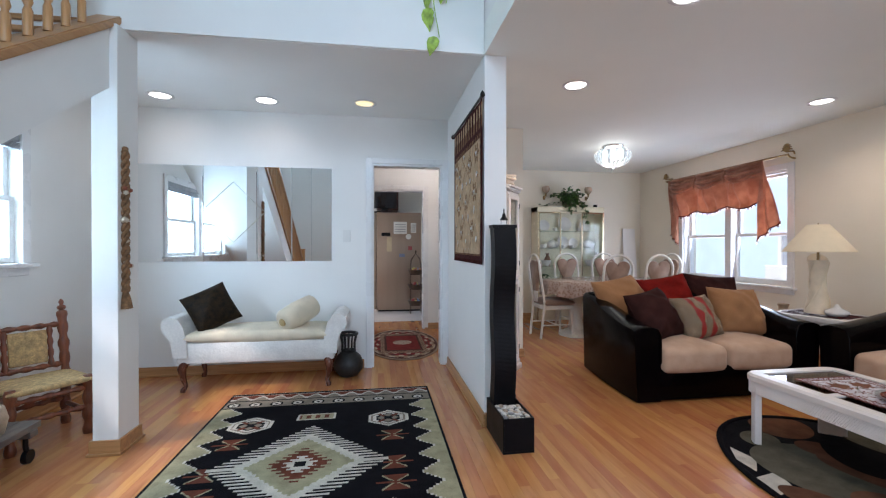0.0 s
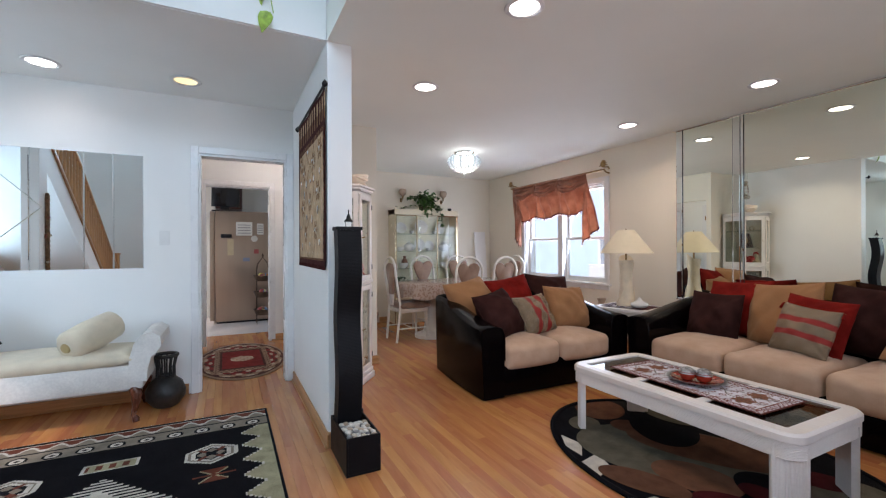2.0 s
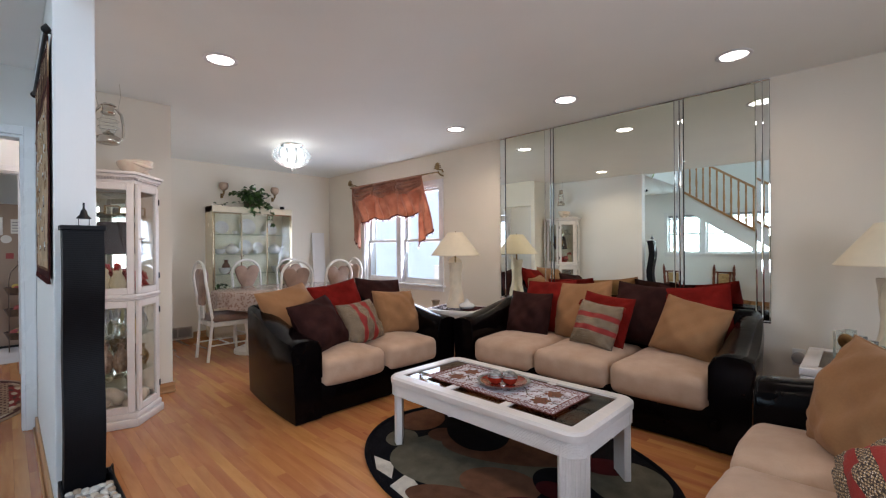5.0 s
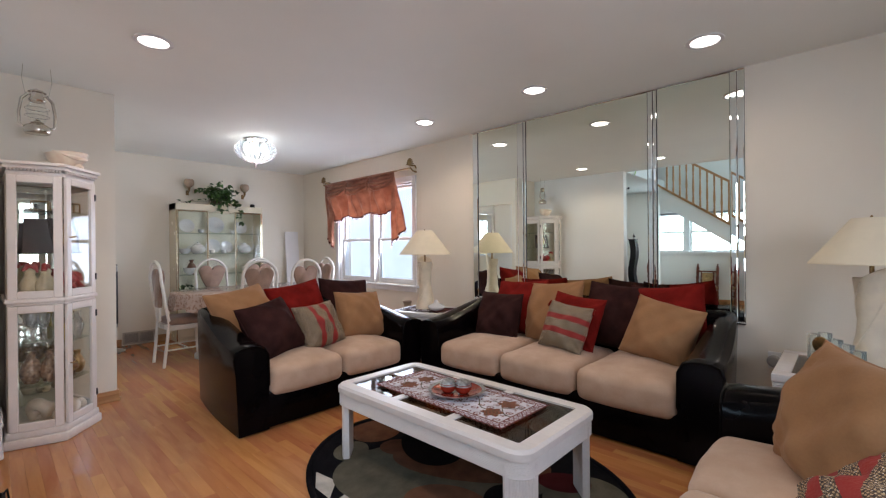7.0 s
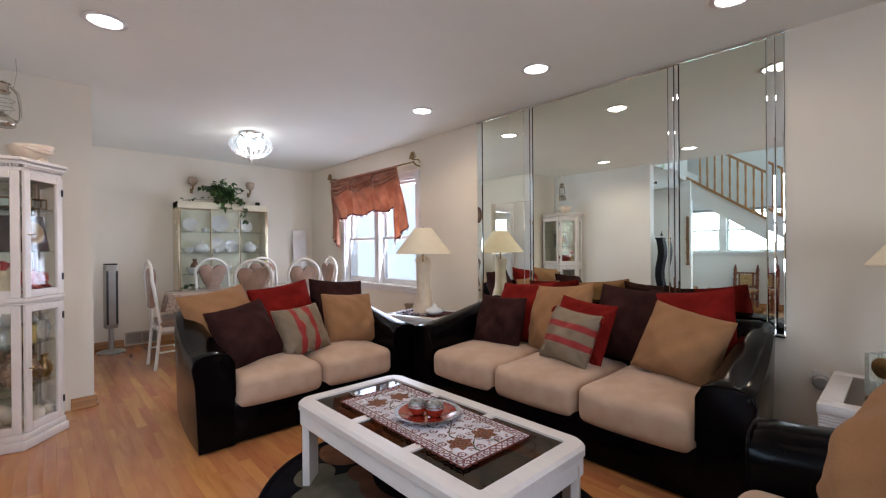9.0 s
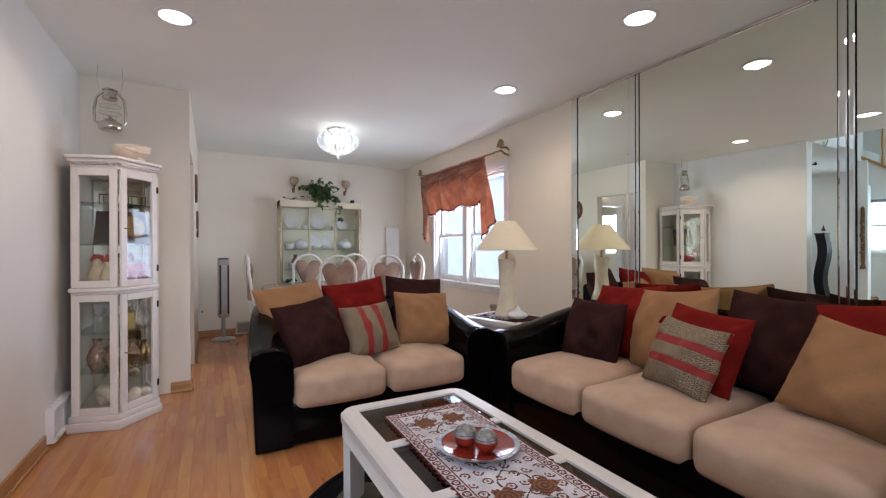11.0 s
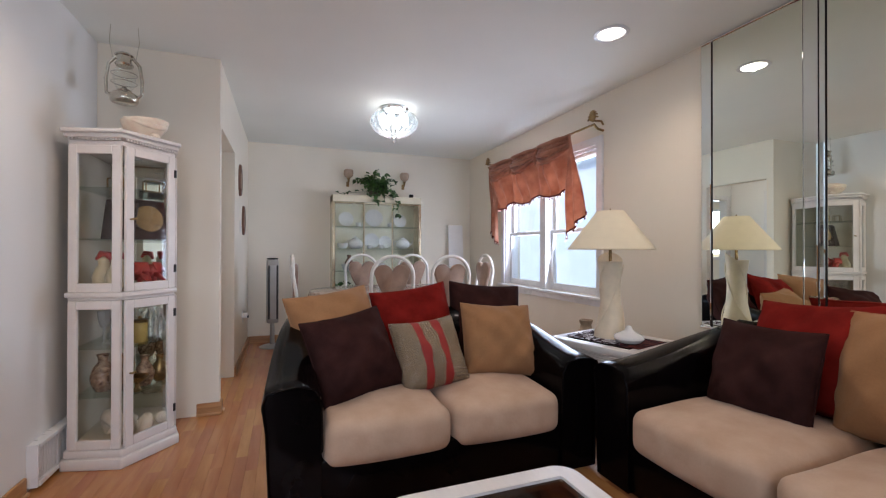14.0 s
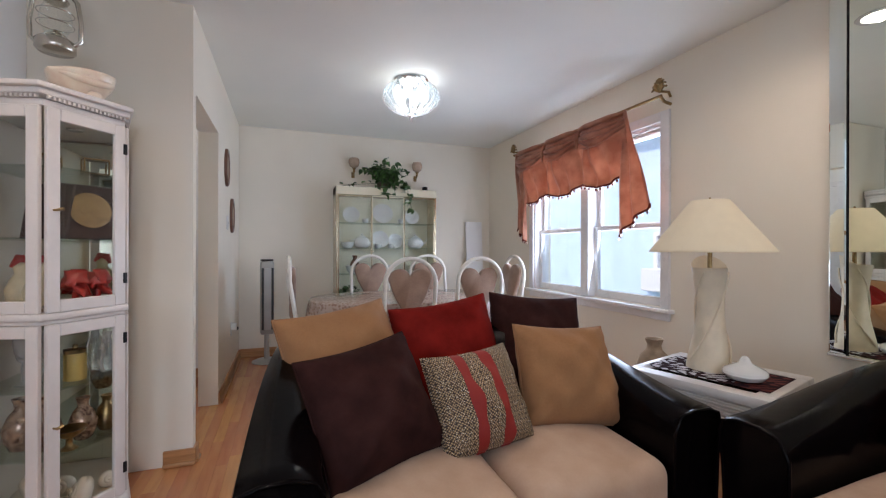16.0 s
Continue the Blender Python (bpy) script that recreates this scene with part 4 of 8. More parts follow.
def mirror_wall():
    ob = thing("wall_mirror", "wide wall mirror with chrome trim behind the sofa", "mirror", 0, 0, 0)
    xf, z0, z1 = 4.340, 0.655, 2.423
    def panel(name, y0, y1, bev, material, lift=0.0, turn=0.0):
        """One bevelled sheet, turned by a fraction of a degree on its uneven backing."""
        bm = B()
        x = xf - lift
        slope, mid = -math.tan(radians(turn)), (y0 + y1) / 2
        back = [bm.verts.new((x + 0.003 + slope * (y - mid), y, z)) for y, z in ((y0, z0), (y1, z0), (y1, z1), (y0, z1))]
        fr = [bm.verts.new((x + slope * (y - mid), y, z)) for y, z in ((y0 + bev, z0 + bev), (y1 - bev, z0 + bev), (y1 - bev, z1 - bev), (y0 + bev, z1 - bev))]
        bm.faces.new(fr)
        for i in range(4):
            j = (i + 1) % 4
            bm.faces.new((back[i], back[j], fr[j], fr[i]))
        bm.faces.new(list(reversed(back)))
        bmesh.ops.recalc_face_normals(bm, faces=bm.faces)
        part(name, bm, material, ob)
    for a, b, turn in ((2.415, 2.909, 0.5), (1.193, 2.312, 0.55), (0.642, 1.122, 1.3)):
        panel("mirror_panel", a, b, 0.004, MIRROR, 0.0, turn)
    for a, b in ((2.915, 2.982), (2.348, 2.412), (2.318, 2.345), (1.156, 1.190), (1.126, 1.152), (0.600, 0.639), (0.556, 0.597)):
        panel("mirror_strip", a, b, 0.006, BEVELM, 0.007)
    for y, t in ((2.912, 0.0016), (2.3465, 0.0012), (2.315, 0.002), (1.154, 0.0006), (1.124, 0.0012)):
        part("joint", slab(xf - 0.0066, xf + 0.002, y - t, y + t, z0, z1), BLACKMETAL, ob, "thin dark joint line")
    part("top_channel", slab(xf - 0.012, 4.36, 0.552, 2.986, z1, z1 + 0.014, bevel=0.003), CHROME, ob, "chrome top channel")
    part("bottom_channel", slab(xf - 0.012, 4.36, 0.552, 2.986, z0 - 0.014, z0, bevel=0.003), CHROME, ob, "chrome bottom channel")
    part("backing", slab(xf + 0.012, 4.36, 0.556, 2.982, z0, z1), BEVELM, ob, "silvered backing")


mirror_wall()


def table_lamp(x, y, z, rz):
    plaster = mat("cream_plaster", (0.84, 0.72, 0.54), 0.5, var=0.06, scale=12, bump=0.3, bump_scale=60)
    linen = mat("cream_lampshade", (0.80, 0.71, 0.53), 0.8, var=0.015, scale=20, bump=0.3, bump_scale=300)
    ob = thing("table_lamp", "cream plaster table lamp with a wide coolie shade", "lamp", x, y, z, rz, "pair of table lamps")
    bm = B()
    prof = [(0.102, 0.0), (0.100, 0.02), (0.088, 0.08), (0.073, 0.16), (0.064, 0.23), (0.062, 0.29), (0.066, 0.36), (0.073, 0.42), (0.080, 0.47), (0.076, 0.472), (0.058, 0.43), (0.02, 0.42)]
    rows, seg = [], 40
    for r, h in prof:
        row = []
        for i in range(seg):
            a = 2 * math.pi * i / seg
            tw = a + h * 5
            q = 0.92 * r * (1 + 0.035 * math.cos(3 * tw) + 0.02 * max(0, math.cos(tw)) ** 6)
            hh = h + (0.055 * max(0, math.cos(a - 0.6)) if h > 0.4 and r > 0.05 else 0)
            row.append(Vector((q * math.cos(a), q * math.sin(a), hh)))
        rows.append(row)
    vs = loft(bm, rows, True)
    bm.faces.new(vs[-1])
    bm.faces.new(list(reversed(vs[0])))
    bmesh.ops.recalc_face_normals(bm, faces=bm.faces)
    body = part("body", bm, plaster, ob, "", 60)
    for k in range(3):
        pts = []
        for i in range(30):
            h = 0.03 + 0.42 * i / 29
            a = k * 2.1 + h * 7
            lo, hi = [q for q in zip(prof, prof[1:8] + prof[8:9]) if q[0][1] <= h <= q[1][1]][0]
            r = 1.03 * (lo[0] + (hi[0] - lo[0]) * (h - lo[1]) / (hi[1] - lo[1]))
            pts.append((r * math.cos(a) * 0.945, r * math.sin(a) * 0.945, h))
        part("ridge", sweep(B(), pts, 0.0045, 6), plaster, body, "", 60)
    part("stem", lathe(B(), [(0.010, 0.42), (0.010, 0.545), (0.018, 0.55), (0.018, 0.585), (0.006, 0.59)], seg=14), BRASS, ob, "", 40)
    shade = lathe(B(), [(0.252, 0.545), (0.258, 0.548), (0.166, 0.670), (0.080, 0.785), (0.076, 0.783), (0.164, 0.662), (0.252, 0.545)], seg=56, close=False)
    sh = part("shade", shade, linen, ob, "cream linen coolie shade", 50)
    part("shade_trim", lathe(B(), [(0.252, 0.543), (0.259, 0.544), (0.257, 0.552), (0.251, 0.55)], seg=56, close=False), linen, sh, "", 40)
    part("spider", sweep(B(), [(-0.077, 0, 0.778), (0, 0, 0.772), (0.077, 0, 0.778)], 0.003, 6), BRASS, ob)
    part("finial", lathe(B(), [(0.003, 0.585), (0.004, 0.78), (0.008, 0.785), (0.003, 0.80)], seg=10), BRASS, ob)
    return ob


def end_table(x0, x1, y0, y1, h, cx=0, cy=0, rz=0):
    ob = thing("end_table", "whitewashed reeded end table with a smoked glass top", "table", cx, cy, 0, rz, "end tables")
    for x in (x0 + 0.05, x1 - 0.05):
        for y in (y0 + 0.05, y1 - 0.05):
            part("leg", lathe(B(), [(0.046, 0), (0.048, 0.01), (0.048, h - 0.10)], x, y, 60, True, 0.02, 20), WHITEWASH, ob, "", 80)
    for i in range(6):
        bm = B()
        z = h - 0.12 + 0.0125 * i
        box(bm, x0 + 0.004, x1 - 0.004, y0 + 0.004, y1 - 0.004, z + 0.0006, z + 0.0119, bevel=0.003, seg=1)
        part("apron_reed", bm, WHITEWASH, ob)
    bm = B()
    for a in ((x0, x0 + 0.075, y0, y1), (x1 - 0.075, x1, y0, y1), (x0 + 0.075, x1 - 0.075, y0, y0 + 0.075), (x0 + 0.075, x1 - 0.075, y1 - 0.075, y1)):
        box(bm, *a, h - 0.042, h, bevel=0.006)
    part("top_rim", bm, WHITEWASH, ob, "", 30)
    part("glass_pane", slab(x0 + 0.072, x1 - 0.072, y0 + 0.072, y1 - 0.072, h - 0.012, h - 0.005), SMOKE, ob, "smoked glass pane")
    return ob


end_table(-0.26, 0.26, -0.285, 0.285, 0.585, 3.745, 3.10, 15.6)
end_table(3.46, 4.12, -0.33, 0.33, 0.545)
table_lamp(3.765, 3.15, 0.588, 20)
table_lamp(3.90, -0.05, 0.548, 200)


def doily():
    mats = [yarn("runner_white", (0.72, 0.70, 0.74)), yarn("runner_wine", (0.20, 0.055, 0.045)), yarn("deep_plum", (0.035, 0.012, 0.016))]
    def pick(u, v):
        x, y = u * 0.52, v * 0.34
        if math.sin(x * 75 + 2 * math.sin(y * 40)) * math.sin(y * 80 + 2 * math.sin(x * 33)) > 0.12:
            return 0 if u < 0.72 else 1
        return 2
    ob = woven("doily", -0.25, -0.16, 0.50, 0.32, 110, 72, 0, pick, mats)
    ob.matrix_world = pose(3.745, 3.10, 0.5868, 0, 0, -74.4)
    tagged(ob, "dark plum embroidered cloth on the end table", "cloth")


doily()


def lidded_dish():
    por = mat("white_porcelain", (0.82, 0.81, 0.78), 0.12, var=0.02, coat=0.4)
    ob = thing("lidded_dish", "low white porcelain dish with a pointed lid", "dish", 3.735, 2.965, 0.588)
    ob.scale = (0.80, 0.80, 1.1)
    part("bowl", lathe(B(), [(0.05, 0), (0.085, 0.008), (0.104, 0.026), (0.100, 0.036)], seg=40), por, ob, "", 60)
    part("lid", lathe(B(), [(0.102, 0.036), (0.092, 0.046), (0.055, 0.058), (0.030, 0.068), (0.020, 0.085), (0.012, 0.092), (0.001, 0.094)], seg=40, ripple=0.03, lobes=5), por, ob, "", 60)


lidded_dish()


def crystal_clock():
    ob = thing("crystal_clock", "glass desk clock with a gold round dial", "clock", 3.70, 0.09, 0.546, 236)
    slabg = crystal("pale_green_crystal", (0.86, 0.95, 0.92))
    for x, h in ((-0.10, 0.175), (-0.05, 0.19), (0.0, 0.165), (0.05, 0.15), (0.10, 0.13)):
        part("glass_block", slab(x - 0.024, x + 0.024, -0.02, 0.02, 0, h, bevel=0.004), slabg, ob)
    d = moved(lathe(B(), [(0.001, 0), (0.040, 0.0), (0.044, 0.004), (0.040, 0.010), (0.028, 0.012), (0.001, 0.012)], seg=28), pose(-0.05, -0.021, 0.125, 90))
    part("dial", d, BRASS, ob, "gold clock dial", 40)
    part("base", slab(-0.03, 0.06, -0.034, -0.021, 0.004, 0.035, bevel=0.003), BRASS, ob, "brass name plate")


crystal_clock()


def outlet():
    ob = thing("outlet", "white wall outlet with a plugged-in adapter", "outlet", XE, 0.40, 0.42)
    part("plate", slab(-0.008, 0, -0.036, 0.036, -0.058, 0.058, bevel=0.003), PLASTIC_W, ob)
    part("adapter", moved(lathe(B(), [(0.030, 0), (0.040, 0.01), (0.040, 0.035), (0.028, 0.045)], seg=24), pose(-0.008, 0, 0.0, 0, -90)), mat("grey_plastic", (0.42, 0.40, 0.38), 0.4), ob, "grey plug adapter", 40)
    pts = [(-0.03, -0.02, -0.01), (-0.06, -0.10, 0.02), (-0.05, -0.16, -0.05), (-0.05, -0.17, -0.18), (-0.03, -0.15, -0.30), (-0.03, -0.10, -0.415)]
    part("cord", sweep(B(), pts, 0.004, 8), BLACKMETAL, ob)


outlet()


def fountain_tower():
    blk = mat("black_slate", (0.0045, 0.0045, 0.006), 0.42, var=0.2, scale=8, bump=0.1, bump_scale=90, spec=0.12)
    ob = thing("floor_fountain", "tall wavy black floor fountain with a pebble tray", "fountain", 0.595, 2.23)
    part("tray", box(box(box(box(slab(0.0, 0.185, 0.0, 0.37, 0.0, 0.012), 0.0, 0.010, 0.0, 0.37, 0.012, 0.20, bevel=0.002), 0.175, 0.185, 0.0, 0.37, 0.012, 0.20, bevel=0.002),
                            0.010, 0.175, 0.0, 0.010, 0.012, 0.20, bevel=0.002), 0.010, 0.175, 0.36, 0.37, 0.012, 0.20, bevel=0.002), blk, ob)
    n = 288
    rows = []
    for i in range(n + 1):
        z = 0.14 + (1.295 - 0.14) * i / n
        wv = 0.020 * math.sin(z * 9.5 + 0.5)
        rib = 0.0005 * (i % 2)
        rows.append((z, 0.235 + wv - rib, 0.325 + wv))
    bm = B()
    loft(bm, [[Vector((0.012, yb, z)), Vector((0.012, yf, z)), Vector((0.15, yf, z)), Vector((0.15, yb, z))] for z, yf, yb in rows], True)
    bm.verts.ensure_lookup_table()
    bm.faces.new(bm.verts[-4:])
    bmesh.ops.recalc_face_normals(bm, faces=bm.faces)
    part("wave_panel", bm, blk, ob, "finely ribbed wavy panel")
    zt, yf, yb = rows[-1]
    part("cap", slab(0.005, 0.158, yf - 0.008, yb + 0.006, zt, zt + 0.02, bevel=0.002), blk, ob)
    pts = [(0.17, 0.33, 0.19), (0.19, 0.36, 0.21), (0.20, 0.39, 0.12), (0.215, 0.41, 0.01)]
    part("cord", sweep(B(), pts, 0.004, 6), BLACKMETAL, ob)
    rnd = random.Random(5)
    cols = [mat("pebble_%s" % n, c, 0.35, var=0.2, scale=40) for n, c in (("white", (0.66, 0.62, 0.56)), ("tan", (0.44, 0.34, 0.25)), ("grey", (0.25, 0.25, 0.25)), ("cream", (0.58, 0.50, 0.40)))]
    part("water_bed", slab(0.011, 0.174, 0.011, 0.359, 0.13, 0.165), blk, ob)
    k = 0
    for j in range(7):
        for i in range(6):
            px, py = 0.028 + 0.026 * i + rnd.uniform(-0.006, 0.006), 0.028 + 0.031 * j + rnd.uniform(-0.007, 0.007)
            bm = B()
            bmesh.ops.create_icosphere(bm, subdivisions=2, radius=1)
            for v in bm.verts:
                v.co = Vector((v.co.x * rnd.uniform(0.98, 1.02), v.co.y, v.co.z))
            s = rnd.uniform(0.012, 0.019)
            moved(bm, pose(px, py, 0.180 + rnd.uniform(0, 0.012), 0, 0, rnd.uniform(0, 180)) @ Matrix.Diagonal((s * 1.25, s * 0.9, s * 0.65, 1)))
            part("pebble", bm, cols[k % 4 if rnd.random() < 0.7 else 0], ob, "", 60)
            k += 1
    b = thing("bell_ornament", "small dark metal bell on a wire stand", "ornament", 0.68, 2.50, 1.315)
    part("bell", lathe(B(), [(0.026, 0.030), (0.024, 0.036), (0.014, 0.048), (0.010, 0.066), (0.004, 0.075), (0.004, 0.10)], seg=20), BLACKMETAL, b, "", 50)
    for x in (-0.018, 0.018):
        part("wire", sweep(B(), [(x, 0, 0), (x, 0, 0.03)], 0.0015, 6), BLACKMETAL, b)


fountain_tower()


def tapestry():
    """Beaded cloth hanging on the foyer side of the partition."""
    ob = thing("wall_hanging", "tan embroidered wall hanging with mirror work and dark border", "tapestry", 0, 0, 0)
    w, h = 1.02, 1.08
    y1, zt = 2.655, 2.16
    mats = [yarn("hanging_tan", (0.62, 0.43, 0.27)), yarn("hanging_border", (0.07, 0.018, 0.016)), yarn("hanging_brown", (0.30, 0.165, 0.085)), yarn("hanging_cream", (0.62, 0.54, 0.44))]
    flowers = [(0.27, 0.70), (0.62, 0.74), (0.78, 0.50), (0.5, 0.45), (0.22, 0.42), (0.70, 0.22), (0.33, 0.20), (0.86, 0.78), (0.12, 0.80)]
    def pick(u, v):
        x, z = u * w, v * h
        if v > 0.80:
            q = (u * 13) % 1
            if v > 0.975:
                return 1
            return 1 if 0.2 < q < 0.8 or v < 0.83 else (2 if v < 0.9 else 0)
        e = min(x, w - x, z)
        if e < 0.045:
            return 1 if e < 0.036 or math.sin((x + z) * 130) > 0 else 2
        if v > 0.77:
            return 1 if math.sin(u * 120) > -0.3 else 2
        for fx, fz in flowers:
            r = math.hypot(x - fx * w, z - fz * h * 0.85 - 0.03)
            a = math.atan2(z - fz * h * 0.85 - 0.03, x - fx * w)
            if r < 0.018:
                return 3
            if r < 0.072 * (0.55 + 0.45 * abs(math.cos(3 * a))) and r > 0.026:
                return 2 if math.cos(6 * a) > -0.85 else 3
        sx = 0.5 * w + 0.16 * math.sin(z * 9)
        if abs(x - sx) < 0.008 or abs(x - (w - sx)) < 0.008:
            return 2
        if math.sin(x * 61) * math.sin(z * 57) > 0.93:
            return 3
        return 0
    up = Matrix(((0, 0, 1, 0.575), (-1, 0, 0, y1 + w), (0, 1, 0, zt - h), (0, 0, 0, 1)))
    cl = woven("cloth", 0, 0, w, h, 150, 160, 0, pick, mats, ob, 0.004, up)
    md = cl.modifiers.new("thickness", "SOLIDIFY")
    md.thickness = 0.005
    part("rod", sweep(B(), [(0.570, y1 - 0.035, zt + 0.006), (0.570, y1 + w + 0.035, zt + 0.006)], 0.008, 10), BLACKMETAL, ob, "dark hanging rod", 50)
    for y in (y1 - 0.04, y1 + w + 0.04):
        part("finial", lathe(B(), [(0.004, -0.02), (0.016, -0.008), (0.018, 0.004), (0.010, 0.016), (0.003, 0.026)], 0.570, y, 14, m=Matrix.Translation((0, 0, zt + 0.008))), BLACKMETAL, ob, "", 50)
    for y in (y1 + 0.02, y1 + w - 0.02):
        part("hook", sweep(B(), [(0.59, y, zt + 0.02), (0.566, y, zt + 0.018)], 0.004, 8), BLACKMETAL, ob)
    rnd = random.Random(3)
    for fx, fz in flowers:
        part("mirror_disc", moved(lathe(B(), [(0.013, 0), (0.012, 0.003), (0.001, 0.003)], seg=14), pose(0.5695, y1 + w - fx * w, zt - h + fz * h * 0.85 + 0.03, 0, -90)), CHROME, ob, "small sewn mirror disc")
    for i, (fx, fz) in enumerate(((0.16, 0.63), (0.38, 0.60), (0.55, 0.60), (0.88, 0.62), (0.80, 0.36), (0.14, 0.26), (0.40, 0.33), (0.60, 0.31), (0.52, 0.12), (0.86, 0.13), (0.20, 0.10), (0.45, 0.84), (0.68, 0.60), (0.30, 0.52))):
        r = 0.016 if i % 3 else 0.022
        disc = moved(lathe(B(), [(r, 0), (r * 0.92, 0.003), (0.001, 0.003)], seg=14), Matrix.Diagonal((1.9 if i % 3 == 1 else 1.0, 1, 1, 1)))
        part("mirror_disc", moved(disc, pose(0.5695, y1 + w - fx * w, zt - h + fz * h * 0.85 + 0.03, 0, -90)), CHROME, ob, "small sewn mirror disc")
    for i in range(26):
        y = y1 + 0.02 + i * (w - 0.04) / 25
        part("tassel", sweep(B(), [(0.576, y, zt - h + 0.004), (0.576, y, zt - h - 0.022)], [0.005, 0.008], 6), mats[1], ob)


tapestry()


def floor_register():
    ob = thing("wall_register", "white metal heating register low on the wall", "vent", 0.74, 3.52, 0.02, 0, "heating registers")
    part("frame", box(box(box(slab(0, 0.045, 0, 0.012, 0, 0.20, bevel=0.003), 0, 0.045, 0.188 * 2 - 0.012 + 0.02, 0.396, 0, 0.20, bevel=0.003), 0, 0.05, 0.012, 0.384, 0.18, 0.20, bevel=0.004), 0, 0.05, 0.012, 0.384, 0, 0.025, bevel=0.004), TRIM, ob)
    part("backing", slab(0.002, 0.012, 0.012, 0.384, 0.025, 0.18), mat("vent_dark", (0.12, 0.11, 0.11), 0.7), ob)
    part("divider", slab(0.012, 0.044, 0.19, 0.206, 0.025, 0.18), TRIM, ob)
    for i in range(24):
        y = 0.02 + i * 0.0152
        if abs(y - 0.198) < 0.012:
            continue
        part("slat", slab(0.014, 0.040, y, y + 0.006, 0.03, 0.175), TRIM, ob)


floor_register()


# ---- curio cabinet ----
CURIO_IN = mat("curio_interior", (0.54, 0.45, 0.34), 0.5, var=0.05)
CURIO_W = mat("cream_white_lacquer", (0.78, 0.71, 0.65), 0.35, var=0.03, scale=6, fine=0.03, fine_scale=50)


def curio():
    ob = thing("curio_cabinet", "white glazed corner curio cabinet filled with keepsakes", "cabinet")
    A, Bp, C, D, E = (0.816, 3.742), (1.066, 3.672), (1.240, 3.905), (1.125, 4.285), (0.806, 4.285)
    plan = [A, Bp, C, D, E]
    cx, cy = 1.02, 4.02
    def grow(k, back=4.292):
        out = []
        for x, y in plan:
            dx, dy = x - cx, y - cy
            n = math.hypot(dx, dy)
            qx, qy = x + dx / n * k, y + dy / n * k
            out.append((max(qx, 0.744), min(qy, back)))
        return out
    part("base", prism(prism(B(), grow(0.045), 0.0, 0.055, bevel=0.008), grow(0.030), 0.056, 0.095, bevel=0.008), CURIO_W, ob, "stepped plinth", 40)
    part("waist", prism(prism(B(), grow(0.012), 0.862, 0.877, bevel=0.004), grow(0.028), 0.878, 0.905, bevel=0.006), CURIO_W, ob, "moulded waist rail", 40)
    part("crown", prism(prism(prism(B(), grow(0.010), 1.666, 1.690, bevel=0.003), grow(0.035), 1.703, 1.725, bevel=0.006), grow(0.052), 1.726, 1.746, bevel=0.006), CURIO_W, ob, "moulded crown", 40)
    bm = B()
    for P, Q in ((A, Bp), (Bp, C), (C, D)):
        n = int(math.dist(P, Q) / 0.0155)
        for i in range(n):
            t = (i + 0.5) / n
            x, y = P[0] + (Q[0] - P[0]) * t, P[1] + (Q[1] - P[1]) * t
            ang = math.atan2(Q[1] - P[1], Q[0] - P[0])
            tmp = Matrix.Translation((x, y, 0)) @ Matrix.Rotation(ang, 4, "Z")
            vs = bmesh.ops.create_cube(bm, size=1.0)["verts"]
            for v in vs:
                v.co = tmp @ Vector((v.co.x * 0.009, v.co.y * 0.012 - 0.017, 1.6965 + v.co.z * 0.012))
    part("dentil", bm, CURIO_W, ob, "small dentil blocks")
    part("back", box(slab(0.808, 1.123, 4.272, 4.284, 0.096, 1.665), 0.808, 0.820, 3.76, 4.271, 0.096, 1.665), CURIO_IN, ob)
    mir = part("mirror_back", slab(0.824, 1.110, 4.262, 4.270, 0.11, 1.653), MIRROR, ob, "mirrored cabinet back")
    def face(P, Q, z0, z1, name, hinge=None):
        d = math.dist(P, Q)
        ang = math.atan2(Q[1] - P[1], Q[0] - P[0])
        m = Matrix.Translation((P[0], P[1], 0)) @ Matrix.Rotation(ang, 4, "Z")
        s, t = 0.045, 0.020
        bm = B()
        for a in ((0.002, s, z0, z1), (d - s, d - 0.002, z0, z1), (s, d - s, z0, z0 + s), (s, d - s, z1 - s, z1)):
            box(bm, a[0], a[1], -t, 0.0, a[2], a[3], bevel=0.003, seg=1)
        f = part(name, moved(bm, m), CURIO_W, ob)
        g = part("glass_pane", moved(slab(s - 0.004, d - s + 0.004, -0.011, -0.008, z0 + s - 0.004, z1 - s + 0.004), m), GLASS, f, "clear glass pane")
        g.visible_shadow = False
        if hinge:
            for z in (z0 + 0.09, z1 - 0.12):
                part("hinge", moved(slab(d - 0.012, d + 0.003, -t - 0.004, -t + 0.004, z, z + 0.045, bevel=0.002), m), BLACKMETAL, f)
            zk = (z0 + z1) / 2
            part("knob", moved(sweep(B(), [(s * 0.5, -t, zk), (s * 0.5, -t - 0.018, zk), (s * 0.5 + 0.018, -t - 0.024, zk + 0.006)], [0.004, 0.005, 0.007], 8), m), BRASS, f, "", 60)
    for z0, z1 in ((0.097, 0.861), (0.906, 1.665)):
        face(A, Bp, z0, z1, "side_frame")
        face(Bp, C, z0, z1, "door", True)
        face(C, (1.1295, 4.27), z0, z1, "side_frame")
    inner = [(0.824, 3.765), (1.07, 3.708), (1.218, 3.915), (1.108, 4.26), (0.824, 4.26)]
    for z in (0.345, 0.60, 1.177, 1.449):
        part("shelf", prism(B(), inner, z, z + 0.007), glass("green_edge_glass", (0.90, 0.96, 0.93)), ob, "glass shelf")
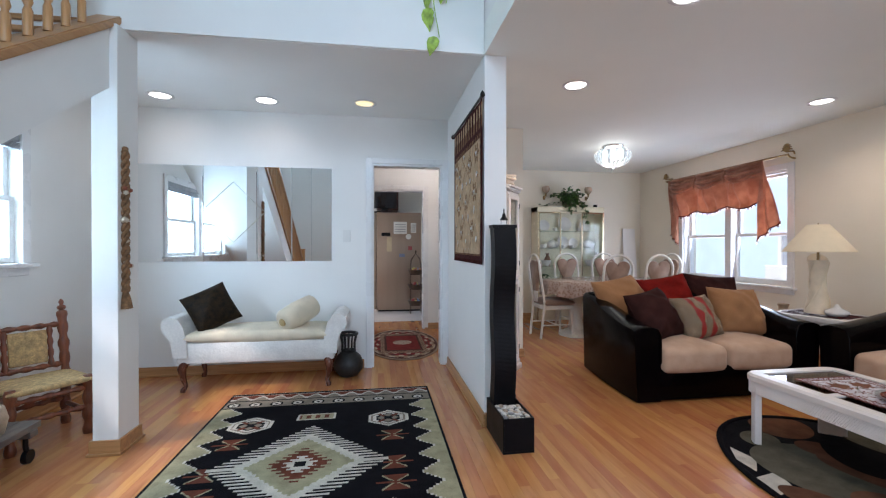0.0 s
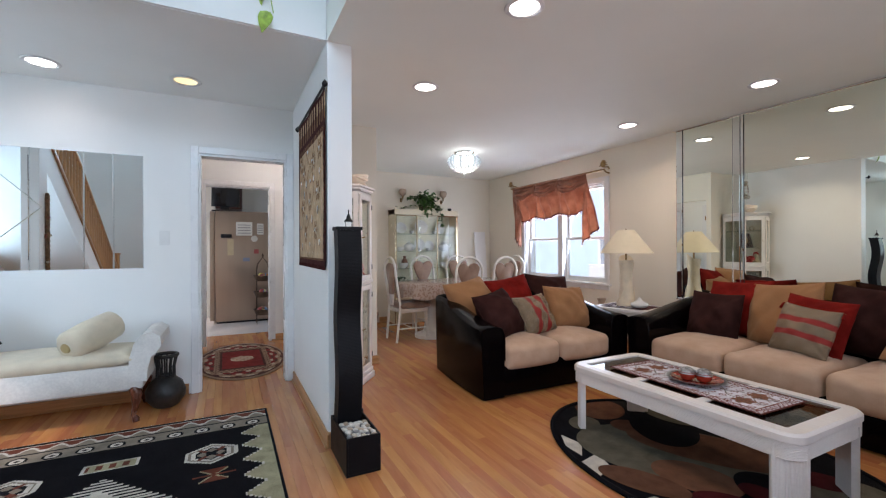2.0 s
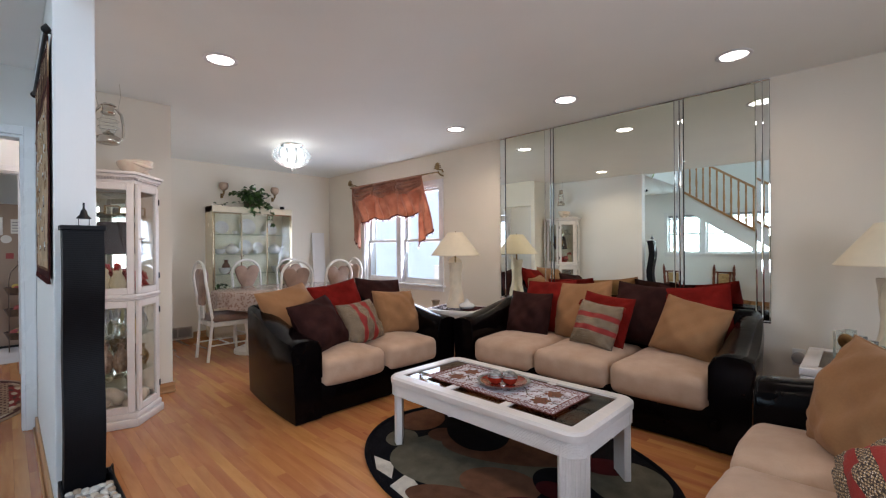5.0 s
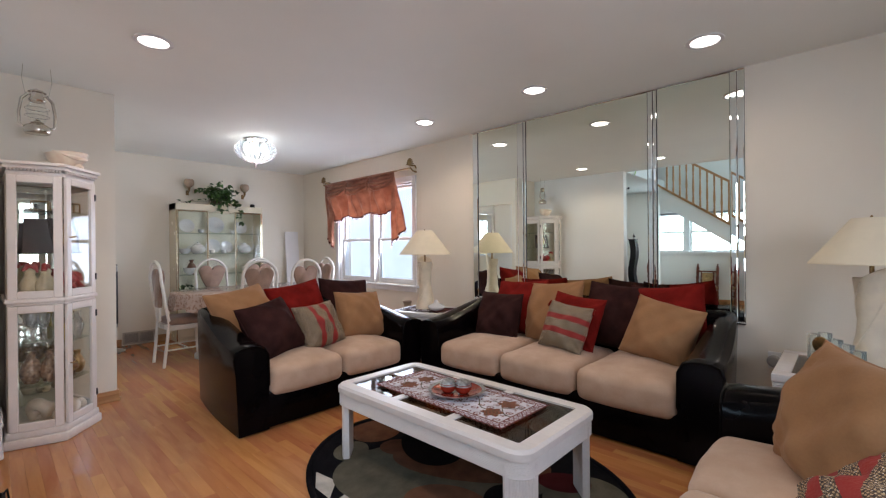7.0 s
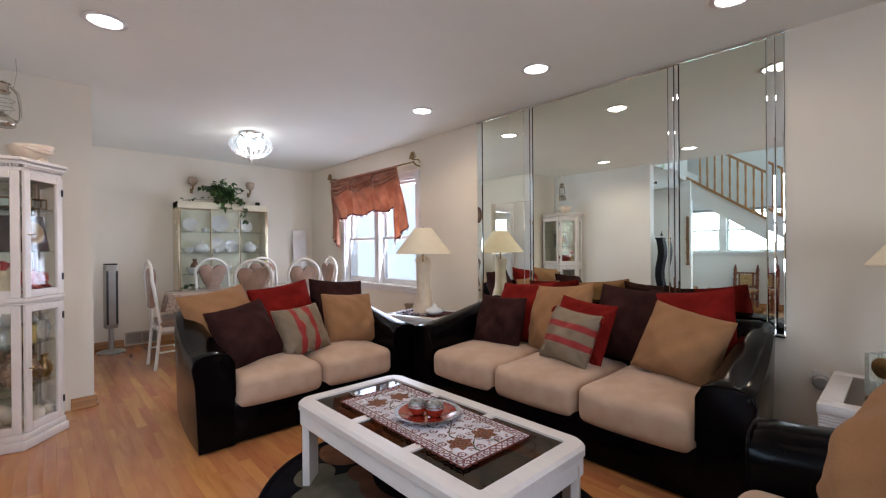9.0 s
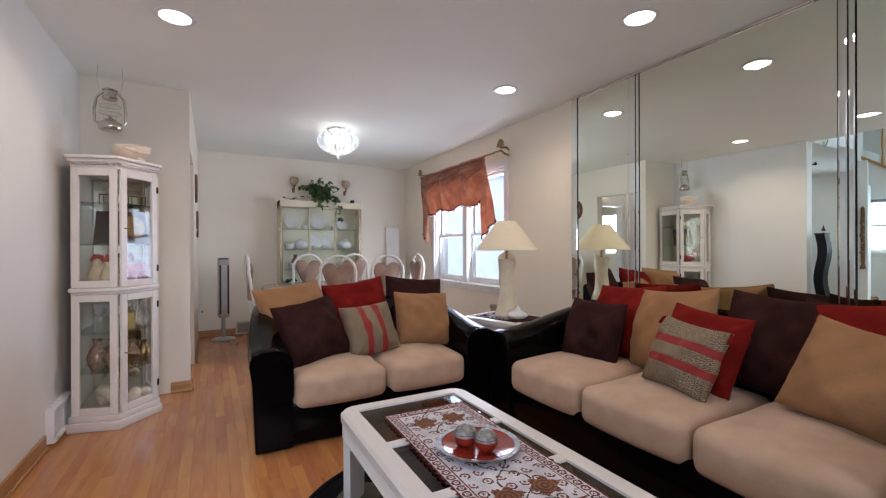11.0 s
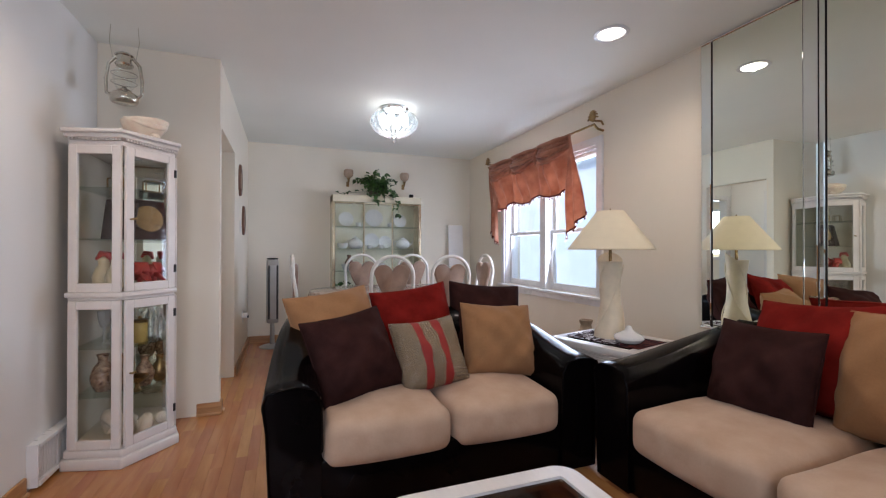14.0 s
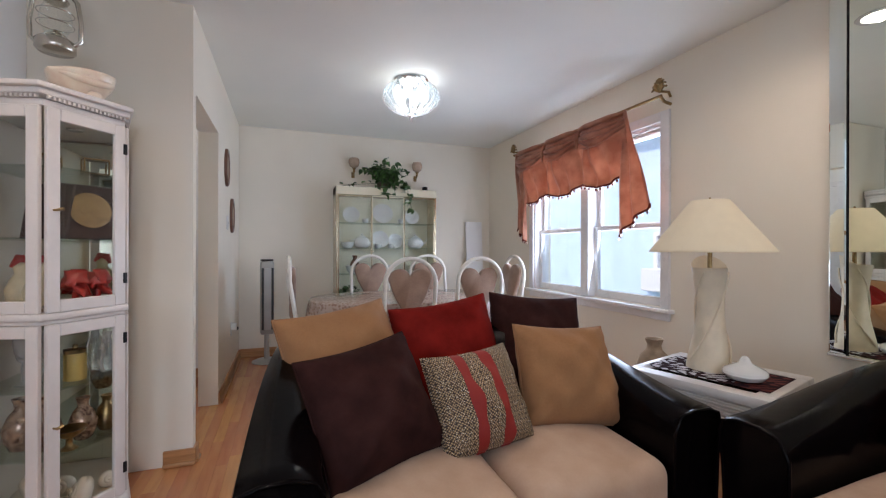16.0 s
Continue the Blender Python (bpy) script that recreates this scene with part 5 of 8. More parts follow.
    for z in (0.097, 0.906):
        part("deck", prism(B(), inner, z, z + 0.012), CURIO_IN, ob)
    # white disc standing in for a downlight's reflection; the cabinet has no lamp
    part("reflection_disc", moved(lathe(B(), [(0.028, 0), (0.030, 0.006), (0.012, 0.02)], seg=18), pose(1.03, 4.02, 1.658)), TRIM, ob)


curio()


def goblet(x, y, z, h=0.15, cat="goblet"):
    s = h / 0.15
    prof = [(0.030, 0), (0.031, 0.003), (0.008, 0.010), (0.005, 0.03), (0.009, 0.05), (0.005, 0.068), (0.018, 0.080), (0.025, 0.11), (0.029, 0.15), (0.026, 0.15), (0.021, 0.10), (0.004, 0.085)]
    ob = part("goblet", lathe(B(), [(r * s, q * s) for r, q in prof], seg=24, close=False), CRYSTAL, None, "", 50)
    ob.location = (x, y, z)
    tagged(ob, "clear cut crystal goblet on a glass shelf", "glass", "crystal in the curio")


def vase(x, y, z, h, r, material, label, lobes=0):
    prof = [(0.55 * r, 0), (0.62 * r, 0.02 * h), (0.95 * r, 0.25 * h), (r, 0.42 * h), (0.72 * r, 0.66 * h), (0.36 * r, 0.80 * h), (0.40 * r, 0.92 * h), (0.52 * r, h), (0.44 * r, h), (0.30 * r, 0.82 * h), (0.3 * r, 0.7 * h)]
    ob = part("vase", lathe(B(), prof, seg=32, ripple=0.03 if lobes else 0, lobes=lobes), material, None, "", 60)
    ob.location = (x, y, z)
    tagged(ob, label, "vase", "vases in the curio")
    return ob


def seashell(name, x, y, z, s, rz, label):
    """A coiled shell: a tapering tube wound into a cone."""
    sh = mat("seashell", (0.80, 0.70, 0.55), 0.3, var=0.12, scale=25, coat=0.3, second=(0.66, 0.42, 0.30), second_amount=0.25)
    pts, rs = [], []
    for i in range(70):
        t = i / 69
        a = t * 3.2 * 2 * math.pi
        r = 0.42 * (1 - t) ** 1.3
        pts.append((r * math.cos(a) * s, r * math.sin(a) * s, (0.36 + 0.55 * t - 0.1 * (1 - t)) * s))
        rs.append(s * (0.34 * (1 - t) ** 1.1 + 0.012))
    bm = sweep(B(), pts, rs, 14)
    ob = part(name, bm, sh, None, "", 70)
    ob.matrix_world = pose(x, y, z + 0.36 * s, 0, 68, rz) @ pose(0, 0, -0.36 * s)
    tagged(ob, label, "seashell", "seashells")


def curio_contents():
    gold = mat("gold_speckle", (0.62, 0.42, 0.28), 0.22, 0.3, var=0.2, scale=60, second=(0.07, 0.025, 0.015), second_amount=0.5)
    brown = mat("brown_frame", (0.045, 0.018, 0.014), 0.4, var=0.2)
    red = mat("red_satin", (0.50, 0.03, 0.02), 0.35, var=0.2, scale=18, bump=0.5, bump_scale=40)
    cream = mat("cream_ceramic", (0.74, 0.60, 0.38), 0.4, var=0.12, scale=20)
    z = 0.607
    for x, y in ((0.88, 3.86), (0.95, 3.88), (0.87, 3.98)):
        goblet(x, y, z, 0.18)
    for x, y, h in ((1.17, 3.98, 0.17), (1.10, 4.02, 0.20)):
        vase(x, y, z, h, 0.038, CRYSTAL, "cut crystal vase on a glass shelf", 12)
    j = thing("glass_jar", "glass jar with an amber filling and lid", "jar", 1.08, 3.87, z)
    part("jar", lathe(B(), [(0.036, 0), (0.038, 0.004), (0.038, 0.10), (0.034, 0.11)], seg=26), mat("amber_wax", (0.70, 0.50, 0.16), 0.25, var=0.08), j, "", 50)
    part("lid", lathe(B(), [(0.039, 0.11), (0.039, 0.125), (0.01, 0.13), (0.008, 0.145)], seg=26), BRASS, j, "", 50)
    z = 0.352
    vase(0.87, 3.86, z, 0.20, 0.058, gold, "gold vase with dark speckles", 0)
    vase(0.98, 3.83, z, 0.20, 0.052, gold, "gold vase with dark speckles", 0)
    vase(1.10, 3.90, z, 0.17, 0.05, gold, "gold vase with dark speckles", 0)
    vase(1.17, 3.98, z, 0.15, 0.045, BRASS, "low round brass vase on a shelf", 0)
    b = thing("footed_bowl", "small brass footed bowl on a shelf", "bowl", 1.09, 3.80, z)
    part("bowl", lathe(B(), [(0.03, 0), (0.012, 0.015), (0.012, 0.04), (0.05, 0.065), (0.056, 0.08), (0.05, 0.08), (0.01, 0.05)], seg=26), BRASS, b, "", 60)
    z = 0.112
    seashell("seashell", 0.92, 3.88, z, 0.135, 30, "large cream conch shell")
    seashell("seashell", 1.03, 3.80, z, 0.06, 110, "small cream sea shell")
    seashell("seashell", 1.12, 3.86, z, 0.095, 200, "pink and cream sea shell")
    seashell("seashell", 1.18, 3.96, z, 0.06, 300, "small cream sea shell")
    seashell("seashell", 0.99, 3.95, z, 0.07, 260, "pale spiral sea shell")
    z = 0.919
    d = thing("figurine", "cream and red ceramic rooster figurine", "figurine", 0.87, 3.87, z)
    bm = lathe(B(), [(0.04, 0), (0.05, 0.02), (0.055, 0.06), (0.04, 0.10), (0.025, 0.125), (0.03, 0.15), (0.012, 0.17)], seg=20)
    part("body", bm, cream, d, "", 60)
    part("comb", sweep(B(), [(-0.03, 0, 0.15), (-0.01, 0, 0.185), (0.02, 0, 0.18), (0.035, 0, 0.14)], [0.014, 0.02, 0.02, 0.01], 10), red, d, "red crest", 60)
    d2 = copy_thing(d, pose(0.96, 3.83, z, 0, 0, 70))
    for i, (x, y) in enumerate(((1.09, 3.85), (1.15, 3.93), (1.12, 3.98), (1.06, 3.92))):
        rnd = random.Random(40 + i)
        fl = thing("silk_rose", "folded red satin rose", "ornament", x, y, z, 40 * i, "red satin roses")
        for k in range(6):
            a = k * 1.05
            part("petal", cushion(B(), 0.075, 0.065, 0.03, pose(0.022 * math.cos(a), 0.022 * math.sin(a), 0.05 + 0.012 * k, rnd.uniform(30, 70), 0, math.degrees(a) + 90), 0.5, 6, k), red, fl, "", 70)
        part("stalk", lathe(B(), [(0.02, 0), (0.012, 0.02), (0.010, 0.05)], seg=10), red, fl)
    z = 1.185
    f = thing("display_plaque", "dark wooden plaque with a round gold relief", "plaque", 1.12, 3.95, z, 42)
    part("board", moved(slab(-0.10, 0.10, 0, 0.016, 0, 0.24, bevel=0.004), pose(0, 0, 0, -12)), brown, f)
    part("disc", moved(lathe(B(), [(0.075, 0), (0.078, 0.006), (0.068, 0.010), (0.001, 0.012)], seg=36), pose(0, 0, 0, -12) @ pose(0, -0.001, 0.125, 90)), mat("gold_leaf", (0.38, 0.23, 0.10), 0.4, 0.3, var=0.15, scale=30), f, "", 50)
    f2 = thing("display_plaque", "dark wooden plaque standing on the glass shelf", "plaque", 0.93, 3.90, z, -12)
    part("board", moved(slab(-0.085, 0.085, 0, 0.016, 0, 0.235, bevel=0.004), pose(0, 0, 0, -12)), brown, f2)
    part("foot", slab(-0.03, 0.03, 0.0, 0.07, 0, 0.008), brown, f2)
    part("foot", slab(-0.03, 0.03, 0.0, 0.07, 0, 0.008), brown, f)
    z = 1.457
    for x, y, r in ((1.13, 3.95, 30), (0.94, 3.90, -15)):
        bx = thing("trinket_box", "small brass and glass trinket box", "box", x, y, z, r, "trinket boxes")
        part("base", slab(-0.045, 0.045, -0.03, 0.03, 0, 0.008), BRASS, bx)
        part("lid", slab(-0.045, 0.045, -0.03, 0.03, 0.062, 0.07, bevel=0.002), BRASS, bx)
        for sx in (-0.042, 0.042):
            for sy in (-0.027, 0.027):
                part("post", slab(sx - 0.003, sx + 0.003, sy - 0.003, sy + 0.003, 0.008, 0.062), BRASS, bx)
        part("pane", slab(-0.040, 0.040, -0.0275, -0.0265, 0.008, 0.062), GLASS, bx)
        part("pane", slab(-0.040, 0.040, 0.0265, 0.0275, 0.008, 0.062), GLASS, bx)
    shell_bowl()


def shell_bowl():
    """A broad cream shell lying like a bowl, with a lip rolled down over one side."""
    sh = mat("seashell", (0.80, 0.70, 0.55), 0.3)
    ob = thing("seashell", "large cream bowl-shaped shell on the curio top", "seashell", 1.10, 3.87, 1.7475, 18)
    bm = lathe(B(), [(0.028, 0), (0.036, 0.006), (0.062, 0.026), (0.086, 0.060), (0.096, 0.092), (0.098, 0.104), (0.092, 0.108), (0.084, 0.098), (0.070, 0.060), (0.040, 0.030), (0.002, 0.024)], seg=48, close=False, ripple=0.035, lobes=3)
    for v in bm.verts:
        v.co.x *= 1.18
        v.co.z *= 1 + 0.9 * v.co.x - 0.4 * v.co.y
    part("shell", bm, sh, ob, "", 70)
    pts, rs = [], []
    for k in range(26):
        t = k / 25
        a = radians(-150 + 175 * t)
        r = 0.094 - 0.010 * math.sin(math.pi * t)
        pts.append((1.18 * r * math.cos(a), r * math.sin(a), 0.104 - 0.036 * math.sin(math.pi * t)))
        rs.append(0.004 + 0.012 * math.sin(math.pi * t))
    part("lip", sweep(B(), pts, rs, 10), sh, ob, "rolled lip", 70)
    part("foot_knob", lathe(B(), [(0.012, 0.0), (0.026, 0.006), (0.030, 0.020), (0.018, 0.036), (0.002, 0.040)], 0.045, -0.045, 20), sh, ob, "", 60)


before = set(bpy.data.objects)
curio_contents()
for ob in bpy.data.objects:
    if ob not in before and ob.parent is None:
        ob.location.x = 0.92 + (ob.location.x - 0.87) * 0.80


def hanging_lantern():
    nick = mat("nickel_lantern", (0.62, 0.58, 0.50), 0.22, 1.0, var=0.1)
    ob = thing("oil_lantern", "nickel oil lantern with a glass chimney hung from the ceiling", "lantern", 0.97, 4.0, 1.985)
    ob.scale = (1.12, 1.12, 1.12)
    part("tank", lathe(B(), [(0.055, 0), (0.062, 0.008), (0.062, 0.040), (0.048, 0.052), (0.03, 0.058)], seg=30), nick, ob, "", 50)
    ch = part("chimney", lathe(B(), [(0.030, 0.066), (0.045, 0.095), (0.050, 0.13), (0.042, 0.165), (0.030, 0.19)], seg=30, close=False), GLASS, ob, "clear glass chimney", 60)
    ch.visible_shadow = False
    part("burner", lathe(B(), [(0.028, 0.056), (0.034, 0.066), (0.014, 0.075), (0.010, 0.085)], seg=20), nick, ob, "", 50)
    part("hood", lathe(B(), [(0.036, 0.19), (0.042, 0.20), (0.032, 0.215), (0.034, 0.24), (0.044, 0.246), (0.030, 0.258), (0.01, 0.262)], seg=26), nick, ob, "", 50)
    for s in (-1, 1):
        part("side_tube", sweep(B(), [(s * 0.055, 0, 0.03), (s * 0.078, 0, 0.05), (s * 0.080, 0, 0.12), (s * 0.068, 0, 0.20), (s * 0.040, 0, 0.235)], 0.008, 10), nick, ob, "", 60)
    for z in (0.105, 0.15):
        part("guard_ring", sweep(B(), [(0.056 * math.cos(i * math.pi / 12), 0.056 * math.sin(i * math.pi / 12), z) for i in range(24)], 0.0018, 6, True), nick, ob)
    for s in (-1, 1):
        part("hanging_wire", sweep(B(), [(s * 0.05, 0, 0.225), (s * 0.066, 0, 0.32), (s * 0.06, 0, 0.404)], 0.0014, 6), nick, ob)


hanging_lantern()


# ---- dining room ----
def dining_window():
    ob = thing("window_1", "white double-hung twin window", "window", kind="structure")
    y0, y1, z0, z1 = 3.965, 5.595, 0.735, 2.03
    x = XE
    part("casing", slab(x - 0.022, x, y0 - 0.07, y0, z0 - 0.02, z1 + 0.07, bevel=0.004), TRIM, ob)
    part("casing", slab(x - 0.022, x, y1, y1 + 0.07, z0 - 0.02, z1 + 0.07, bevel=0.004), TRIM, ob)
    part("casing", slab(x - 0.022, x, y0, y1, z1, z1 + 0.07, bevel=0.004), TRIM, ob)
    part("window_sill", slab(x - 0.055, x + 0.12, y0 - 0.10, y1 + 0.10, z0 - 0.030, z0 - 0.002, bevel=0.006), TRIM, ob)
    part("apron", slab(x - 0.018, x, y0 - 0.07, y1 + 0.07, z0 - 0.085, z0 - 0.031, bevel=0.004), TRIM, ob)
    part("mullion", slab(x - 0.018, x + 0.12, 4.725, 4.825, z0, z1, bevel=0.004), TRIM, ob)
    part("frame", box(box(slab(x + 0.0, x + 0.16, y0, y0 + 0.02, z0, z1), x + 0.0, x + 0.16, y1 - 0.02, y1, z0, z1), x + 0.0, x + 0.16, y0 + 0.02, y1 - 0.02, z1 - 0.02, z1), TRIM, ob)
    for a, b in ((y0 + 0.02, 4.725), (4.825, y1 - 0.02)):
        for c, d, xx in ((z0, 1.335, x + 0.05), (1.31, z1 - 0.02, x + 0.085)):
            bm = B()
            s = 0.042
            box(bm, xx, xx + 0.032, a, a + s, c, d, bevel=0.004, seg=1)
            box(bm, xx, xx + 0.032, b - s, b, c, d, bevel=0.004, seg=1)
            box(bm, xx, xx + 0.032, a + s, b - s, c, c + (0.065 if c < 1 else 0.035), bevel=0.004, seg=1)
            box(bm, xx, xx + 0.032, a + s, b - s, d - 0.035, d, bevel=0.004, seg=1)
            sash = part("sash", bm, TRIM, ob)
            g = part("pane", slab(xx + 0.013, xx + 0.017, a + s - 0.004, b - s + 0.004, c + 0.02, d - 0.02), GLASS, sash)
            g.visible_shadow = False
        part("latch", slab(x + 0.035, x + 0.06, (a + b) / 2 - 0.02, (a + b) / 2 + 0.02, 1.335, 1.35, bevel=0.003), TRIM, ob)
    part("blind_roll", sweep(B(), [(x + 0.03, y0 + 0.03, 1.985), (x + 0.03, 4.72, 1.985)], 0.02, 12), PLASTIC_W, ob, "rolled white blind", 60)


dining_window()


def house_outside():
    side = mat("pale_siding", (0.60, 0.74, 0.90), 0.6, var=0.05, scale=2)
    ob = thing("house", "pale neighbouring house with lap siding", "house", 9.2, 0, 0)
    bm = B()
    for i in range(22):
        z = -0.5 + i * 0.2
        vs = [bm.verts.new(p) for p in ((0, -4, z), (0, 14, z), (-0.004, 14, z), (-0.004, -4, z), (0, -4, z + 0.2), (0, 14, z + 0.2))]
        bm.faces.new((vs[3], vs[2], vs[5], vs[4]))
        bm.faces.new((vs[0], vs[1], vs[2], vs[3]))
    bmesh.ops.recalc_face_normals(bm, faces=bm.faces)
    part("wall", bm, side, ob)
    part("core", slab(0.02, 4, -4, 14, -0.5, 3.9), side, ob)
    bm = B()
    loft(bm, [[(-0.5, -4.3, 3.8), (2, -4.3, 5.6), (4.5, -4.3, 3.8)], [(-0.5, 14.3, 3.8), (2, 14.3, 5.6), (4.5, 14.3, 3.8)]])
    part("roof", thick(bm, 0.12), mat("roof_shingle", (0.16, 0.15, 0.15), 0.9, var=0.2, scale=4), ob)
    w = part("window", box(box(slab(-0.07, 0.01, 7.6, 7.68, 0.3, 1.5), -0.07, 0.01, 8.5, 8.58, 0.3, 1.5), -0.07, 0.01, 7.68, 8.5, 1.42, 1.5), TRIM, ob)
    part("pane", slab(-0.03, -0.02, 7.68, 8.5, 0.3, 1.42), mat("far_pane", (0.35, 0.38, 0.42), 0.1), w)
    part("air_conditioner", slab(-0.45, -0.04, 8.0, 8.55, 0.3, 0.75, bevel=0.02), PLASTIC_W, ob, "white window air conditioner")


house_outside()


def valance():
    m, nt, p = nodes_of("rust_silk")
    L, N = nt.links.new, nt.nodes.new
    tc, n1 = N("ShaderNodeTexCoord"), N("ShaderNodeTexNoise")
    n1.inputs["Scale"].default_value, n1.inputs["Detail"].default_value = 7, 5
    L(tc.outputs["Object"], n1.inputs["Vector"])
    rp = N("ShaderNodeValToRGB")
    rp.color_ramp.elements[0].position, rp.color_ramp.elements[0].color = 0.35, (0.45, 0.19, 0.115, 1)
    rp.color_ramp.elements[1].position, rp.color_ramp.elements[1].color = 0.70, (0.68, 0.36, 0.24, 1)
    L(n1.outputs["Fac"], rp.inputs[0])
    L(rp.outputs[0], p.inputs["Base Color"])
    p.inputs["Roughness"].default_value, p.inputs["Sheen Weight"].default_value = 0.38, 0.3
    tr, mx = N("ShaderNodeBsdfTranslucent"), N("ShaderNodeMixShader")
    L(rp.outputs[0], tr.inputs[0])
    mx.inputs[0].default_value = 0.45
    L(p.outputs[0], mx.inputs[1])
    L(tr.outputs[0], mx.inputs[2])
    L(mx.outputs[0], nt.nodes["Material Output"].inputs[0])
    silk = m
    trim = yarn("valance_fringe", (0.17, 0.03, 0.018))
    ob = thing("curtain_valance", "rust silk swag valance with beaded fringe on a brass rod", "curtain")
    xr, zr = 4.245, 2.155
    ya, yb = 5.70, 4.165
    # swagged panel with three tied gathers
    knots = [0.0, 0.33, 0.66, 1.0]
    nu, nv = 110, 26
    def surf(u, v):
        y = ya + (yb - ya) * u
        seg = min(u / 0.33, 2.999)
        f = seg - int(seg)
        swag = math.sin(math.pi * f)
        drop = 0.50 + 0.055 * swag - 0.045 * u
        z = zr - drop * v
        head = max(0.0, 1 - v / 0.38)
        z -= 0.07 * swag * math.sin(math.pi * min(v / 0.42, 1))
        gather = math.exp(-(min(f, 1 - f) * 5.5) ** 2)
        # level drapes near the rod, fanning pleats below the ties
        drape = 0.020 * math.sin(v * 38 + 1.5 * swag) * swag * (v < 0.42)
        fan = 0.019 * math.cos((f - 0.5) * 22 / (0.55 + 0.7 * v)) * min(1, max(0, (v - 0.25) * 2.2))
        x = xr - 0.015 - 0.085 * swag * math.sin(math.pi * min(0.15 + v * 0.95, 1)) - drape - fan * (0.5 + 0.5 * swag) + 0.012 * gather
        x -= 0.035 * gather * math.exp(-((v - 0.36) * 8) ** 2)
        return Vector((min(x, 4.318), y + 0.014 * math.sin(v * 9 + u * 20), z))
    bm = B()
    loft(bm, [[surf(i / nu, j / nv) for i in range(nu + 1)] for j in range(nv + 1)])
    pan = part("swag", thick(bm, 0.003), silk, ob, "", 80)
    hem = [surf(i / nu, 1.0) for i in range(nu + 1)]
    part("fringe", sweep(B(), hem, 0.008, 6), trim, pan, "", 80)
    bead = crystal("fringe_bead", (0.9, 0.72, 0.6))
    for i in range(0, nu + 1, 2):
        q = hem[i]
        part("bead", lathe(B(), [(0.001, 0), (0.007, -0.006), (0.008, -0.014), (0.002, -0.024)], q.x, q.y, 7, m=Matrix.Translation((0, 0, q.z - 0.008))), bead if i % 4 else trim, pan, "", 60)
    # loose horizontal folds gathered under the rod between the ties
    for a, b in zip(knots, knots[1:]):
        for k in range(4):
            pts = []
            for i in range(15):
                t = i / 14
                sw = math.sin(math.pi * t)
                q = surf(min(a + (b - a) * t, 0.999), 0.05 + 0.065 * k)
                pts.append((q.x - 0.012 - 0.022 * sw + 0.004 * (k % 2), q.y, zr - 0.012 - 0.030 * k - (0.018 + 0.022 * k) * sw + 0.004 * math.sin(9 * t + 2 * k)))
            part("gathered_fold", sweep(B(), pts, [0.012 + 0.012 * math.sin(math.pi * i / 14) for i in range(15)], 10), silk, pan, "", 80)
    for k in knots[1:3]:
        q = surf(k, 0.30)
        part("tie", sweep(B(), [(q.x - 0.005, q.y - 0.02, zr - 0.01), (q.x - 0.028, q.y, zr - 0.10), (q.x - 0.012, q.y + 0.015, zr - 0.19)], [0.012, 0.016, 0.008], 8), silk, pan, "", 60)
    # hanging tails
    def tail(y0, y1, z1, z2, seed, flare=0.0):
        bm = B()
        n, mrow = 26, 20
        def ts(u, v):
            y = y0 + (y1 - y0) * u + (0.03 * (v - 0.4) * (u - 0.5) * 2) * 3 - flare * v * (1.15 - u)
            low = z1 + (z2 - z1) * u
            z = zr - (zr - low) * v
            x = xr - 0.03 - 0.022 * math.sin(u * 15 + seed + v * 1.5) * (0.4 + 0.6 * v) - 0.01 * math.sin(v * 7 + u * 4)
            return Vector((x, y, z))
        loft(bm, [[ts(i / n, j / mrow) for i in range(n + 1)] for j in range(mrow + 1)])
        t = part("tail", thick(bm, 0.003), silk, ob, "", 80)
        hm = [ts(i / n, 1) for i in range(n + 1)]
        part("fringe", sweep(B(), hm, 0.008, 6), trim, t, "", 80)
        for i in range(0, n + 1, 2):
            q = hm[i]
            part("bead", lathe(B(), [(0.001, 0), (0.007, -0.006), (0.008, -0.014), (0.002, -0.024)], q.x, q.y, 7, m=Matrix.Translation((0, 0, q.z - 0.008))), bead if i % 4 else trim, t, "", 60)
    tail(5.70, 5.50, 1.36, 1.22, 0.3)
    tail(4.11, 4.22, 1.45, 1.24, 1.1, 0.12)
    part("rod", sweep(B(), [(xr, 5.83, zr + 0.012), (xr, 3.87, zr + 0.012)], 0.010, 12), BRASS, ob, "thin bronze rod", 60)
    for y, s in ((5.82, 1), (3.88, -1)):
        bm = B()
        for i in range(9):
            a = radians(-80 + 20 * i)
            sweep(bm, [(xr - 0.005, y, zr + 0.035), (xr - 0.015, y + 0.045 * math.sin(a) * 0.9, zr + 0.045 + 0.075 * math.cos(a) * 0.9 + 0.01), (xr - 0.008, y + 0.062 * math.sin(a), zr + 0.045 + 0.082 * math.cos(a))], [0.004, 0.0095, 0.007], 6)
        part("shell_finial", bm, BRASS, ob, "scallop shell bronze finial", 60)
        part("bracket", sweep(sweep(B(), [(XE, y - 0.02 * s, zr - 0.02), (XE - 0.06, y - 0.02 * s, zr - 0.01), (xr, y, zr + 0.01)], 0.011, 8),
                              [(XE - 0.002, y - 0.02 * s, zr + 0.03), (XE - 0.03, y - 0.01 * s, zr + 0.055), (xr + 0.01, y, zr + 0.045)], 0.009, 8), BRASS, ob, "", 60)


valance()


